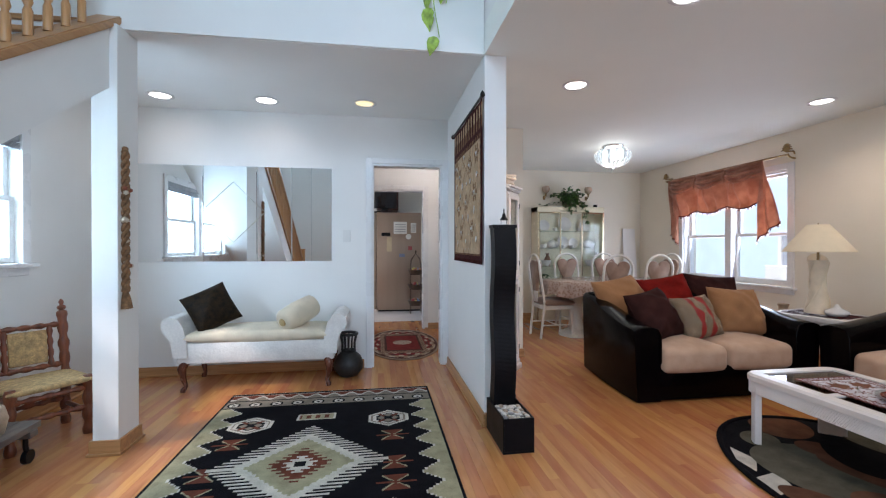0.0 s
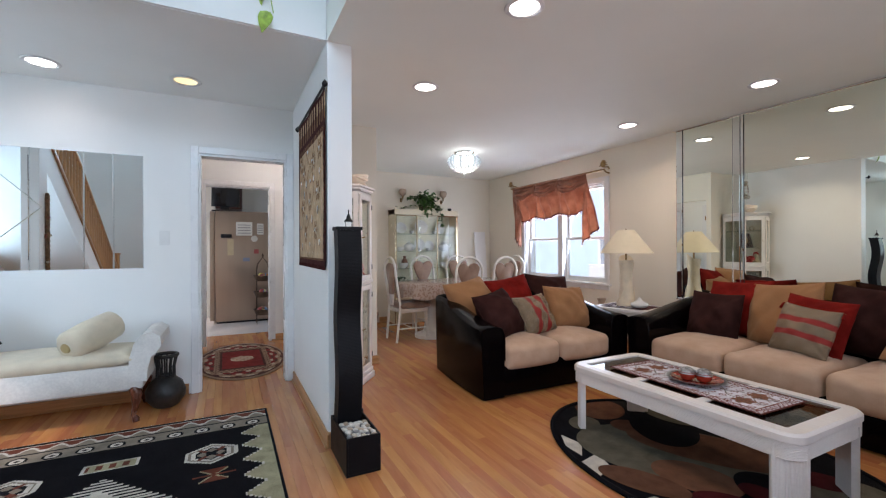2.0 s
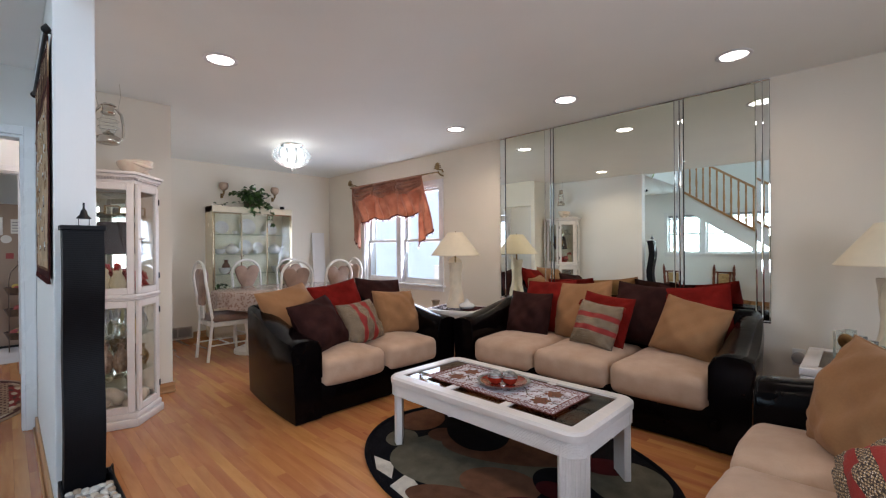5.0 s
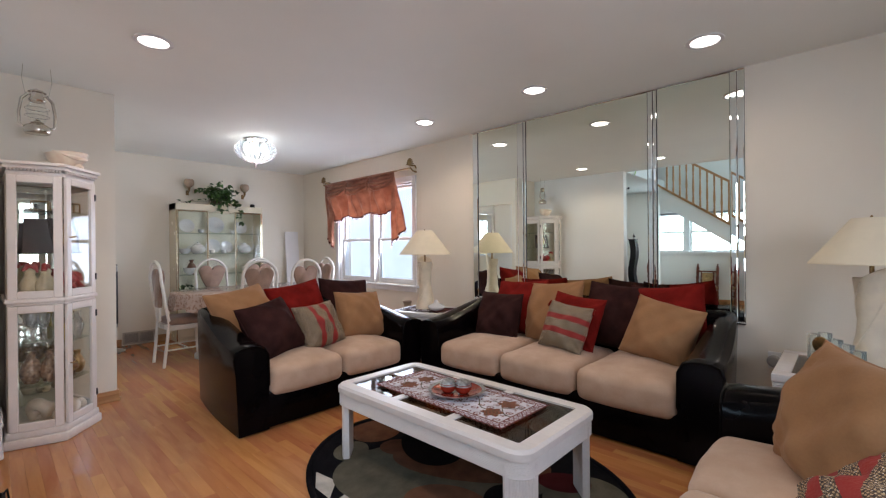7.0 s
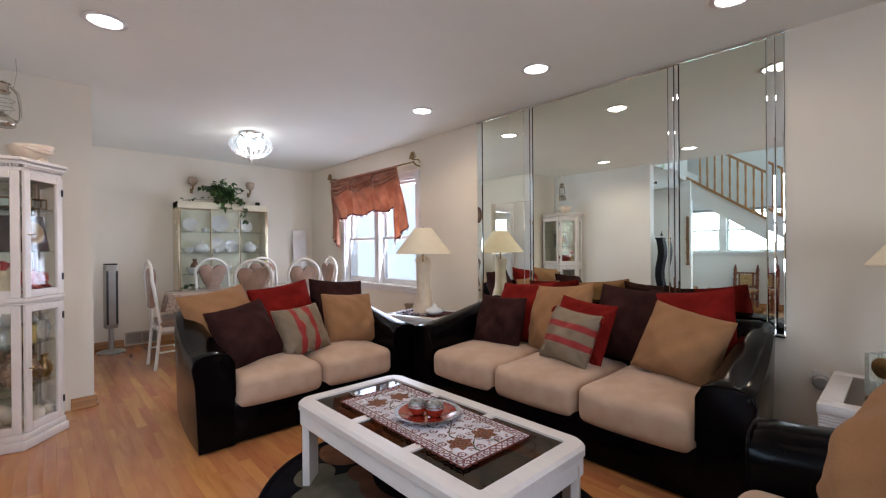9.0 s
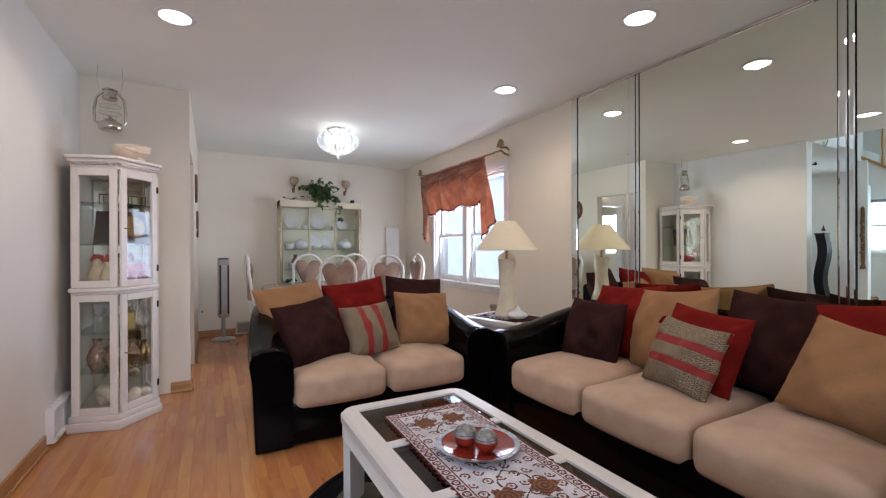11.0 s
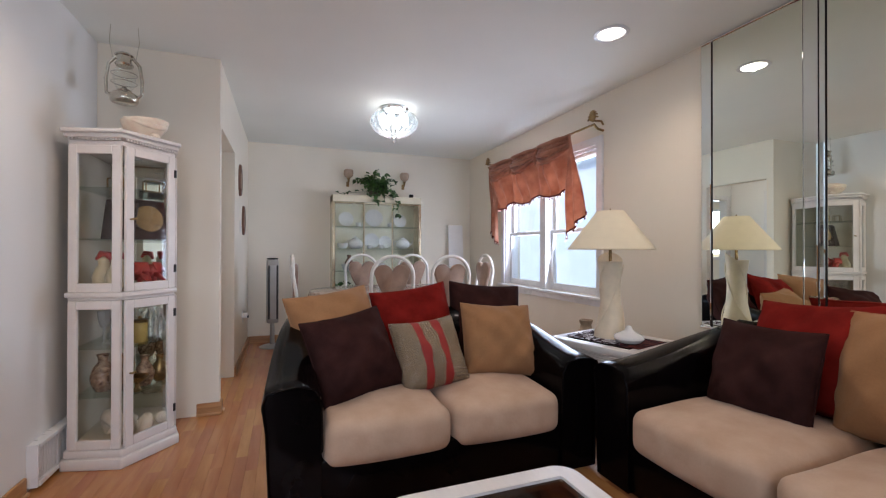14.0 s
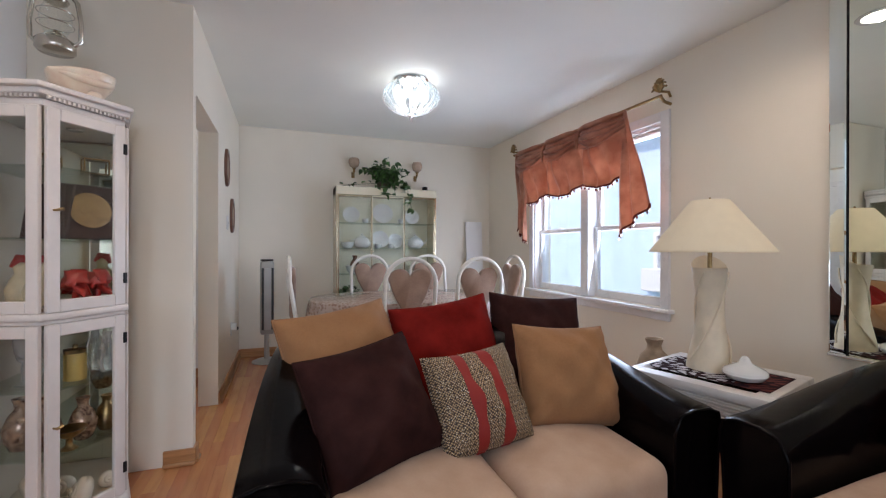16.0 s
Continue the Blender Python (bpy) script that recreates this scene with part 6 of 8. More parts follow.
def chandelier():
    ob = thing("ceiling_light", "crystal flush ceiling light, lit", "ceiling light", 2.80, 4.86, H)
    part("canopy", lathe(B(), [(0.125, 0), (0.13, -0.012), (0.115, -0.03), (0.06, -0.04)], seg=40), CHROME, ob, "", 50)
    for k in range(6):
        a = k * math.pi / 3
        part("bulb", lathe(B(), [(0.008, -0.055), (0.026, -0.075), (0.034, -0.115), (0.026, -0.155), (0.006, -0.17)], 0.105 * math.cos(a), 0.105 * math.sin(a), 16), glow("chandelier_bulb", (0.92, 0.98, 1.0), 1.25), ob, "glowing bulb")
    bowl = lathe(B(), [(0.10, -0.035), (0.165, -0.055), (0.205, -0.10), (0.212, -0.14), (0.19, -0.19), (0.13, -0.235), (0.06, -0.26), (0.02, -0.268)], seg=96, close=False, ripple=0.022, lobes=32)
    bw = part("bowl", bowl, pressed("pressed_glass", (0.88, 0.95, 0.98)), ob, "ribbed pressed glass bowl", 60)
    bw.visible_shadow = False
    for k in range(20):
        a = 2 * math.pi * k / 20
        pts = [(r * math.cos(a), r * math.sin(a), z) for r, z in ((0.168, -0.052), (0.21, -0.10), (0.217, -0.14), (0.195, -0.19), (0.135, -0.237), (0.06, -0.264))]
        r = part("rib", sweep(B(), pts, 0.006, 6), CRYSTAL, bw, "", 60)
        r.visible_shadow = False
    part("finial", lathe(B(), [(0.02, -0.264), (0.028, -0.275), (0.012, -0.29), (0.016, -0.30), (0.004, -0.325)], seg=16), CRYSTAL, ob, "", 50)
    d = bpy.data.lights.new("chandelier_lamp", "POINT")
    d.energy, d.color, d.shadow_soft_size = 1.6, (1.0, 0.90, 0.72), 0.10
    lamp = new("chandelier_lamp", d)
    lamp.location = (2.80, 4.86, H - 0.165)


chandelier()


def hutch():
    lac = mat("cream_lacquer", (0.76, 0.68, 0.50), 0.25, var=0.03)
    gold = mat("polished_gold_trim", (0.70, 0.60, 0.42), 0.18, 1.0, var=0.05)
    ob = thing("china_cabinet", "cream lacquer china cabinet with gold-trimmed glass doors", "cabinet", 2.40, 6.37)
    w, d, h = 1.13, 0.285, 1.815
    part("side", slab(0, 0.02, 0, d, 0, h, bevel=0.002), lac, ob)
    part("side", slab(w - 0.02, w, 0, d, 0, h, bevel=0.002), lac, ob)
    part("back", slab(0.02, w - 0.02, d - 0.012, d, 0, h - 0.01), mat("pale_green_back", (0.76, 0.72, 0.56), 0.4, var=0.03), ob)
    part("top", slab(0.0, w, -0.012, d, h - 0.085, h, bevel=0.004), lac, ob, "cream frieze")
    part("lower_body", slab(0.02, w - 0.02, 0.0, d - 0.012, 0.05, 0.56, bevel=0.003), lac, ob)
    part("plinth", slab(0.02, w - 0.02, 0.02, d - 0.012, 0, 0.05), lac, ob)
    for x in (0.0, w - 0.014):
        part("gold_edge", slab(x, x + 0.014, -0.006, 0.0, 0, h - 0.086, bevel=0.002), gold, ob, "gold edge strip")
    third = (w - 0.04) / 3
    for i in range(3):
        a, b = 0.02 + third * i, 0.02 + third * (i + 1)
        bm = B()
        z0, z1, s = 0.57, h - 0.09, 0.013
        for q in ((a, a + s, z0, z1), (b - s, b, z0, z1), (a + s, b - s, z0, z0 + s), (a + s, b - s, z1 - s, z1)):
            box(bm, q[0] + 0.001, q[1] - 0.001, -0.010, 0.004, q[2], q[3], bevel=0.002, seg=1)
        dr = part("door", bm, lac if i == 1 else gold, ob)
        g = part("pane", slab(a + s - 0.003, b - s + 0.003, -0.004, -0.001, z0 + s - 0.003, z1 - s + 0.003), GLASS, dr)
        g.visible_shadow = False
        part("knob", moved(lathe(B(), [(0.004, 0), (0.010, 0.008), (0.008, 0.016), (0.001, 0.018)], seg=14), pose(b - 0.012 if i != 1 else a + 0.012, -0.010, 1.12, 90)), gold, dr, "", 50)
    for z in (0.86, 1.14, 1.42):
        part("shelf", slab(0.022, w - 0.022, 0.012, d - 0.014, z, z + 0.008), glass("green_edge_glass"), ob, "glass shelf")
    part("shelf", slab(0.022, w - 0.022, 0.012, d - 0.014, 0.562, 0.57), lac, ob)


hutch()


def china():
    por = mat("white_china", (0.80, 0.79, 0.77), 0.12, var=0.03, coat=0.3)
    def platter(x, z, r, tilt=14):
        ob = part("plate", moved(lathe(B(), [(0.001, 0.004), (0.55 * r, 0.004), (0.7 * r, 0.012), (r, 0.022), (r, 0.026), (0.7 * r, 0.017), (0.5 * r, 0.010), (0.001, 0.010)], seg=44, close=False), pose(0, 0, r, 90 - tilt)), por, None, "", 60)
        ob.location = (2.40 + x, 6.60, z)
        tagged(ob, "round white china plate stood against the cabinet back", "plate", "china in the cabinet")
    def bowl(x, z, r, h, y=6.50):
        ob = part("bowl", lathe(B(), [(0.5 * r, 0), (0.55 * r, 0.06 * h), (0.85 * r, 0.4 * h), (r, h), (0.95 * r, h), (0.78 * r, 0.4 * h), (0.2 * r, 0.12 * h)], seg=30), por, None, "", 60)
        ob.location = (2.40 + x, y, z)
        tagged(ob, "white china bowl on a glass shelf", "bowl", "china in the cabinet")
    def cup(x, z, y=6.47):
        ob = thing("cup", "small white china cup on a glass shelf", "cup", 2.40 + x, y, z, 0, "china in the cabinet")
        part("body", lathe(B(), [(0.022, 0), (0.03, 0.012), (0.036, 0.05), (0.033, 0.05), (0.02, 0.012)], seg=24), por, ob, "", 60)
        part("handle", sweep(B(), [(0.033, 0, 0.042), (0.052, 0, 0.036), (0.05, 0, 0.018), (0.031, 0, 0.014)], 0.004, 8), por, ob, "", 60)
    def pot(x, z):
        ob = thing("teapot", "white china teapot with a lid", "teapot", 2.40 + x, 6.50, z, 0, "china in the cabinet")
        part("body", lathe(B(), [(0.05, 0), (0.085, 0.03), (0.092, 0.07), (0.065, 0.115), (0.04, 0.125)], seg=30), por, ob, "", 60)
        part("lid", lathe(B(), [(0.045, 0.125), (0.03, 0.14), (0.008, 0.145), (0.012, 0.16), (0.002, 0.168)], seg=24), por, ob, "", 60)
        part("spout", sweep(B(), [(0.08, 0, 0.05), (0.12, 0, 0.07), (0.14, 0, 0.11)], [0.018, 0.013, 0.009], 10), por, ob, "", 60)
        part("handle", sweep(B(), [(-0.075, 0, 0.10), (-0.125, 0, 0.09), (-0.125, 0, 0.05), (-0.08, 0, 0.035)], 0.007, 10), por, ob, "", 60)
    for x, r in ((0.19, 0.095), (0.55, 0.118), (0.90, 0.09)):
        platter(x, 1.4285, r)
    for x in (0.33, 0.74):
        cup(x, 1.4285)
    bowl(0.14, 1.1485, 0.075, 0.07)
    pot(0.30, 1.1485)
    for x, r in ((0.52, 0.10), (0.70, 0.085)):
        platter(x, 1.1485, r)
    for x in (0.47, 0.62):
        cup(x, 1.1485)
    pot(0.92, 1.1485)
    for x in (0.2, 0.6, 0.95):
        bowl(x, 0.8685, 0.08, 0.09)
    vase(2.62, 6.50, 0.8685, 0.2, 0.06, mat("brown_urn", (0.22, 0.10, 0.06), 0.3, var=0.2), "brown glazed vase in the china cabinet")
    mat_leaf = mat("plant_leaf", (0.075, 0.17, 0.040), 0.36, var=0.45, scale=18)
    rnd = random.Random(12)
    bm = B()
    for i in range(70):
        leaf(bm, Vector((rnd.uniform(-0.12, 0.12), rnd.uniform(-0.05, 0.05), rnd.uniform(0.02, 0.16))), rnd.uniform(0.05, 0.075), rnd)
    p = thing("cabinet_plant", "small leafy plant inside the china cabinet", "plant", 2.54, 6.50, 0.572)
    part("foliage", bm, mat_leaf, p)
    part("pot", lathe(B(), [(0.04, 0), (0.05, 0.05), (0.045, 0.05)], seg=18), por, p)


def leaf(bm, at, size, rnd, droop=0.5, heart=True):
    """One folded pointed leaf."""
    w = size * 0.36
    m = Matrix.Translation(at) @ Euler((rnd.uniform(-1.0, 0.6) - droop * 0.4, rnd.uniform(-0.7, 0.7), rnd.uniform(0, 6.28))).to_matrix().to_4x4()
    rows = ((0, 0.12, 0), (0.18, 0.85, 0.05), (0.42, 1.0, 0.07), (0.72, 0.62, 0.02), (1.0, 0.03, -0.12))
    left, mid, right = [], [], []
    for t, k, z in rows:
        left.append(bm.verts.new(m @ Vector((-w * k, size * t, size * (z + 0.10 * k)))))
        mid.append(bm.verts.new(m @ Vector((0, size * t, size * z))))
        right.append(bm.verts.new(m @ Vector((w * k, size * t, size * (z + 0.10 * k)))))
    for i in range(4):
        bm.faces.new((left[i], mid[i], mid[i + 1], left[i + 1]))
        bm.faces.new((mid[i], right[i], right[i + 1], mid[i + 1]))


china()


def ivy_on_cabinet():
    mat_leaf = mat("plant_leaf", (0.075, 0.17, 0.040), 0.36, var=0.45, scale=18)
    ob = thing("trailing_plant", "trailing green ivy plant in a pot on the china cabinet", "plant", 2.93, 6.45, 1.815)
    rnd = random.Random(21)
    part("pot", lathe(B(), [(0.05, 0), (0.07, 0.02), (0.075, 0.09), (0.068, 0.09), (0.05, 0.03)], seg=22), mat("dark_pot", (0.10, 0.07, 0.05), 0.6), ob, "", 50)
    stems = B()
    lf = B()
    for k in range(34):
        a = rnd.uniform(-math.pi, 0.25) if k > 5 else rnd.uniform(0, 6.28)
        reach = rnd.uniform(0.12, 0.29)
        drop = rnd.uniform(-0.22, 0.02) if k > 7 else rnd.uniform(0.02, 0.14)
        pts = []
        for i in range(8):
            t = i / 7
            x = math.cos(a) * reach * t * 0.9
            y = math.sin(a) * min(reach * t, 0.17) * 0.8
            z = 0.09 + 0.16 * t * (1 - 0.6 * t) * 1.6 + drop * t * t * (1.3 if y < -0.06 else 0.4)
            if y > -0.09:
                z = max(z, 0.02)
            pts.append(Vector((x, y, z)))
        sweep(stems, pts, 0.0022, 5)
        for i in range(1, 8):
            for _ in range(2):
                leaf(lf, pts[i] + Vector((rnd.uniform(-0.02, 0.02), rnd.uniform(-0.02, 0.02), rnd.uniform(-0.01, 0.025))), rnd.uniform(0.05, 0.085), rnd)
    for x1 in (-0.45, 0.30):
        pts = [Vector((x1 * t, -0.03 * math.sin(3 * t), 0.05 * (1 - t) + 0.018)) for t in [i / 9 for i in range(10)]]
        sweep(stems, pts, 0.002, 5)
        for i in range(2, 10):
            leaf(lf, pts[i] + Vector((0, 0, 0.012)), 0.05, rnd, 0.1)
    # the long hanging strand
    pts = [Vector((0.12 + 0.20 * t + 0.03 * math.sin(5 * t), -0.13 - 0.02 * t, 0.10 - 0.33 * t * t)) for t in [i / 9 for i in range(10)]]
    sweep(stems, pts, 0.0025, 5)
    for i in range(10):
        for _ in range(3):
            leaf(lf, pts[i] + Vector((rnd.uniform(-0.03, 0.03), rnd.uniform(-0.02, 0.02), rnd.uniform(-0.02, 0.02))), rnd.uniform(0.05, 0.075), rnd)
    part("stem", stems, mat("plant_stem", (0.10, 0.12, 0.04), 0.6), ob)
    part("foliage", lf, mat_leaf, ob, "glossy green leaves")


ivy_on_cabinet()


def black_cube():
    ob = part("cube_ornament", slab(-0.026, 0.026, -0.026, 0.026, 0, 0.05, bevel=0.006), BLACKMETAL, None, "", 40)
    ob.location = (3.42, 6.45, 1.8155)
    tagged(ob, "small black cube ornament on the china cabinet", "ornament")


black_cube()


def wall_goblet(x):
    ob = thing("wall_sconce", "amber glass goblet candle sconce on the wall", "sconce", x, 6.645, 2.03, 0, "pair of wall sconces")
    amb = mat("amber_glass", (0.52, 0.38, 0.28), 0.12, var=0.1, scale=30, coat=0.6)
    part("glass", lathe(B(), [(0.012, 0.02), (0.05, 0.045), (0.062, 0.085), (0.058, 0.12), (0.048, 0.135), (0.044, 0.133), (0.054, 0.115), (0.056, 0.085), (0.02, 0.05)], 0, -0.075, 28), amb, ob, "", 60)
    part("cup", lathe(B(), [(0.006, -0.03), (0.016, -0.012), (0.010, 0.0), (0.022, 0.02), (0.014, 0.024)], 0, -0.075, 16), BRASS, ob, "", 50)
    part("arm", sweep(B(), [(0, 0.0, -0.04), (0, -0.04, -0.05), (0, -0.075, -0.03)], 0.006, 8), BRASS, ob, "", 60)
    part("wall_plate", slab(-0.018, 0.018, 0.0, 0.012, -0.075, -0.01, bevel=0.004), BRASS, ob)


wall_goblet(2.62)
wall_goblet(3.36)


def dining_chair():
    tanv = mat("tan_velour", (0.36, 0.225, 0.155), 0.85, var=0.10, scale=9, fine=0.2, sheen=0.4)
    wl = mat("chair_cream_lacquer", (0.80, 0.76, 0.68), 0.28, var=0.03)
    ob = thing("dining_chair", "cream lacquer dining chair with heart-shaped tan back", "chair", 0, 0, 0, 0, "chairs round the dining table")
    hw = 0.185
    arch = [(-hw * 0.92, 0.245, 0.0), (-hw, 0.20, 0.45)]
    for i in range(13):
        a = math.pi * i / 12
        arch.append((-hw * math.cos(a), 0.225 + 0.045, 0.90 + 0.175 * math.sin(a)))
    arch += [(hw, 0.20, 0.45), (hw * 0.92, 0.245, 0.0)]
    part("back_frame", sweep(B(), arch, 0.0155, 10), wl, ob, "arched cream frame", 60)
    out = []
    n = 60
    for i in range(n):
        a = 2 * math.pi * i / n
        x = 16 * math.sin(a) ** 3 / 16
        z = (13 * math.cos(a) - 5 * math.cos(2 * a) - 2 * math.cos(3 * a) - math.cos(4 * a)) / 16
        x = x * 0.158
        z = 0.895 + z * (0.145 if z > 0 else 0.33)
        if z < 0.72:
            x = math.copysign(max(abs(x), 0.055), x)
        out.append((x, max(z, 0.60)))
    bm = B()
    fr = [[bm.verts.new((x * s, y, 0.86 + (z - 0.86) * s)) for x, z in out] for y, s in ((0.222, 0.90), (0.232, 0.99), (0.258, 0.99), (0.266, 0.92))]
    for r0, r1 in zip(fr, fr[1:]):
        for i in range(n):
            bm.faces.new((r0[i], r0[(i + 1) % n], r1[(i + 1) % n], r1[i]))
    bm.faces.new(fr[0])
    bm.faces.new(list(reversed(fr[-1])))
    bmesh.ops.recalc_face_normals(bm, faces=bm.faces)
    part("backrest", bm, tanv, ob, "heart-shaped tan upholstered back", 50)
    part("splat", slab(-0.05, 0.05, 0.232, 0.252, 0.46, 0.61, bevel=0.005), wl, ob)
    part("seat", cushion(B(), 0.42, 0.42, 0.10, pose(0, 0, 0.455), 0.25, 10, 3), tanv, ob, "tan padded seat", 60)
    part("seat_frame", slab(-0.19, 0.19, -0.19, 0.205, 0.37, 0.42, bevel=0.008), wl, ob)
    for sx in (-1, 1):
        part("leg", sweep(B(), [(sx * 0.165, -0.165, 0.37), (sx * 0.175, -0.18, 0.20), (sx * 0.165, -0.185, 0.0)], [0.022, 0.018, 0.013], 10), wl, ob, "", 60)
        part("stretcher", sweep(B(), [(sx * 0.170, -0.18, 0.17), (sx * 0.172, 0.232, 0.17)], 0.008, 8), wl, ob, "", 60)
    part("stretcher", sweep(B(), [(-0.17, 0.02, 0.17), (0.17, 0.02, 0.17)], 0.008, 8), wl, ob, "", 60)
    return ob


CH = dining_chair()
CH.matrix_basis = pose(2.73, 4.88, 0, 0, 0, 180)
for m in (pose(3.25, 4.88, 0, 0, 0, 184), pose(2.70, 5.68, 0, 0, 0, 3), pose(3.28, 5.70, 0, 0, 0, -4), pose(2.19, 5.27, 0, 0, 0, 92), pose(3.66, 5.27, 0, 0, 0, -90)):
    copy_thing(CH, m)


def dining_table():
    ob = thing("dining_table", "oval cream pedestal dining table", "table", 2.93, 5.27)
    wl = mat("chair_cream_lacquer", (0.80, 0.76, 0.68), 0.28)
    def ov(ax, ay, n=64, p=2.6):
        pts = []
        for i in range(n):
            a = 2 * math.pi * i / n
            c, s = math.cos(a), math.sin(a)
            pts.append((ax * math.copysign(abs(c) ** (2 / p), c), ay * math.copysign(abs(s) ** (2 / p), s)))
        return pts
    part("tabletop", prism(B(), ov(0.83, 0.50), 0.70, 0.735, bevel=0.006), wl, ob, "", 30)
    for x in (-0.42, 0.42):
        part("pedestal", lathe(B(), [(0.22, 0), (0.22, 0.04), (0.10, 0.09), (0.07, 0.3), (0.09, 0.55), (0.14, 0.70)], x, 0, 24), wl, ob, "", 50)
    top = ov(0.845, 0.515)
    bm = B()
    rows = []
    for k, (s, z) in enumerate(((0.02, 0.7385), (0.5, 0.7385), (1.0, 0.7385), (1.012, 0.730), (1.02, 0.66), (1.03, 0.56))):
        row = []
        for i, (x, y) in enumerate(top):
            f = 1 + (0.018 * math.sin(i * 1.9) * (k - 3) if k > 3 else 0)
            row.append(Vector((x * s * f, y * s * f, z - (0.02 * math.cos(i * 0.8) if k == 5 else 0))))
        rows.append(row)
    loft(bm, rows, True)
    m2, nt, p = nodes_of("patterned_tablecloth")
    L, N = nt.links.new, nt.nodes.new
    tc, v = N("ShaderNodeTexCoord"), N("ShaderNodeTexVoronoi")
    v.inputs["Scale"].default_value = 42
    L(tc.outputs["Object"], v.inputs["Vector"])
    rp = N("ShaderNodeValToRGB")
    rp.color_ramp.elements[0].color, rp.color_ramp.elements[1].color = (0.30, 0.17, 0.12, 1), (0.50, 0.38, 0.31, 1)
    rp.color_ramp.elements[0].position, rp.color_ramp.elements[1].position = 0.25, 0.55
    L(v.outputs["Distance"], rp.inputs[0])
    L(rp.outputs[0], p.inputs["Base Color"])
    p.inputs["Roughness"].default_value, p.inputs["Coat Weight"].default_value, p.inputs["Coat Roughness"].default_value = 0.6, 0.9, 0.08
    bp, bn = N("ShaderNodeBump"), N("ShaderNodeTexNoise")
    bn.inputs["Scale"].default_value = 9
    bp.inputs["Strength"].default_value, bp.inputs["Distance"].default_value = 0.35, 0.02
    L(bn.outputs["Fac"], bp.inputs["Height"])
    L(bp.outputs[0], p.inputs["Coat Normal"])
    cl = part("tablecloth", thick(bm, 0.002), m2, None, "", 50)
    cl.location = (2.93, 5.27, 0)
    tagged(cl, "rose patterned tablecloth under clear plastic", "tablecloth")


dining_table()


def leaning_board():
    ob = part("board", slab(-0.105, 0.105, -0.010, 0.010, 0, 1.49, bevel=0.003), mat("white_melamine", (0.82, 0.80, 0.78), 0.35, var=0.02), None)
    ob.matrix_world = pose(4.09, 6.44, 0.003, -7.0, 0, -8)
    tagged(ob, "narrow white board leaning against the wall", "board")


leaning_board()


def tower_fan():
    gr = mat("fan_grey", (0.42, 0.40, 0.37), 0.35, 0.3, var=0.05)
    ob = thing("tower_fan", "grey tower fan on a round base", "fan", 1.72, 6.38, 0, 10)
    part("base", lathe(B(), [(0.14, 0), (0.14, 0.010), (0.11, 0.022), (0.04, 0.035)], seg=40), gr, ob, "", 50)
    part("pole", lathe(B(), [(0.026, 0.03), (0.024, 0.30)], seg=20), gr, ob, "", 50)
    part("housing", slab(-0.062, 0.062, -0.055, 0.055, 0.28, 1.02, bevel=0.02), gr, ob, "", 40)
    part("grille", slab(-0.030, 0.030, -0.060, -0.054, 0.33, 0.95, bevel=0.002), mat("fan_silver", (0.55, 0.54, 0.52), 0.3, 0.6), ob, "silver front strip")
    for x in (-0.046, 0.046):
        part("slot", slab(x - 0.010, x + 0.010, -0.059, -0.054, 0.33, 0.95, bevel=0.001), mat("fan_dark", (0.03, 0.03, 0.03), 0.5), ob, "dark air slot")
    part("control_top", slab(-0.056, 0.056, -0.05, 0.05, 1.02, 1.035, bevel=0.004), BLACKMETAL, ob)


tower_fan()


def wall_plaque(y, z):
    ob = thing("wall_plaque", "oval dark wooden wall plaque", "plaque", 1.435, y, z, 0, "wall plaques")
    wd = wood("plaque_wood", (0.20, 0.09, 0.05), (0.09, 0.035, 0.02), 0.4, 2)
    bm = moved(lathe(B(), [(0.001, 0.016), (0.6, 0.016), (0.72, 0.012), (0.80, 0.022), (0.95, 0.022), (1.0, 0.014), (1.0, 0.0)], seg=44, close=False), Matrix.Diagonal((0.155, 0.105, 1, 1)))
    part("frame", moved(bm, pose(0, 0, 0, 0, 90)), wd, ob, "", 40)
    part("inset", moved(moved(lathe(B(), [(0.001, 0.019), (0.58, 0.018)], seg=36, close=False), Matrix.Diagonal((0.155, 0.105, 1, 1))), pose(0, 0, 0, 0, 90)), mat("plaque_inset", (0.34, 0.22, 0.14), 0.6, var=0.2, scale=30), ob)


wall_plaque(5.62, 1.81)
wall_plaque(5.98, 1.44)


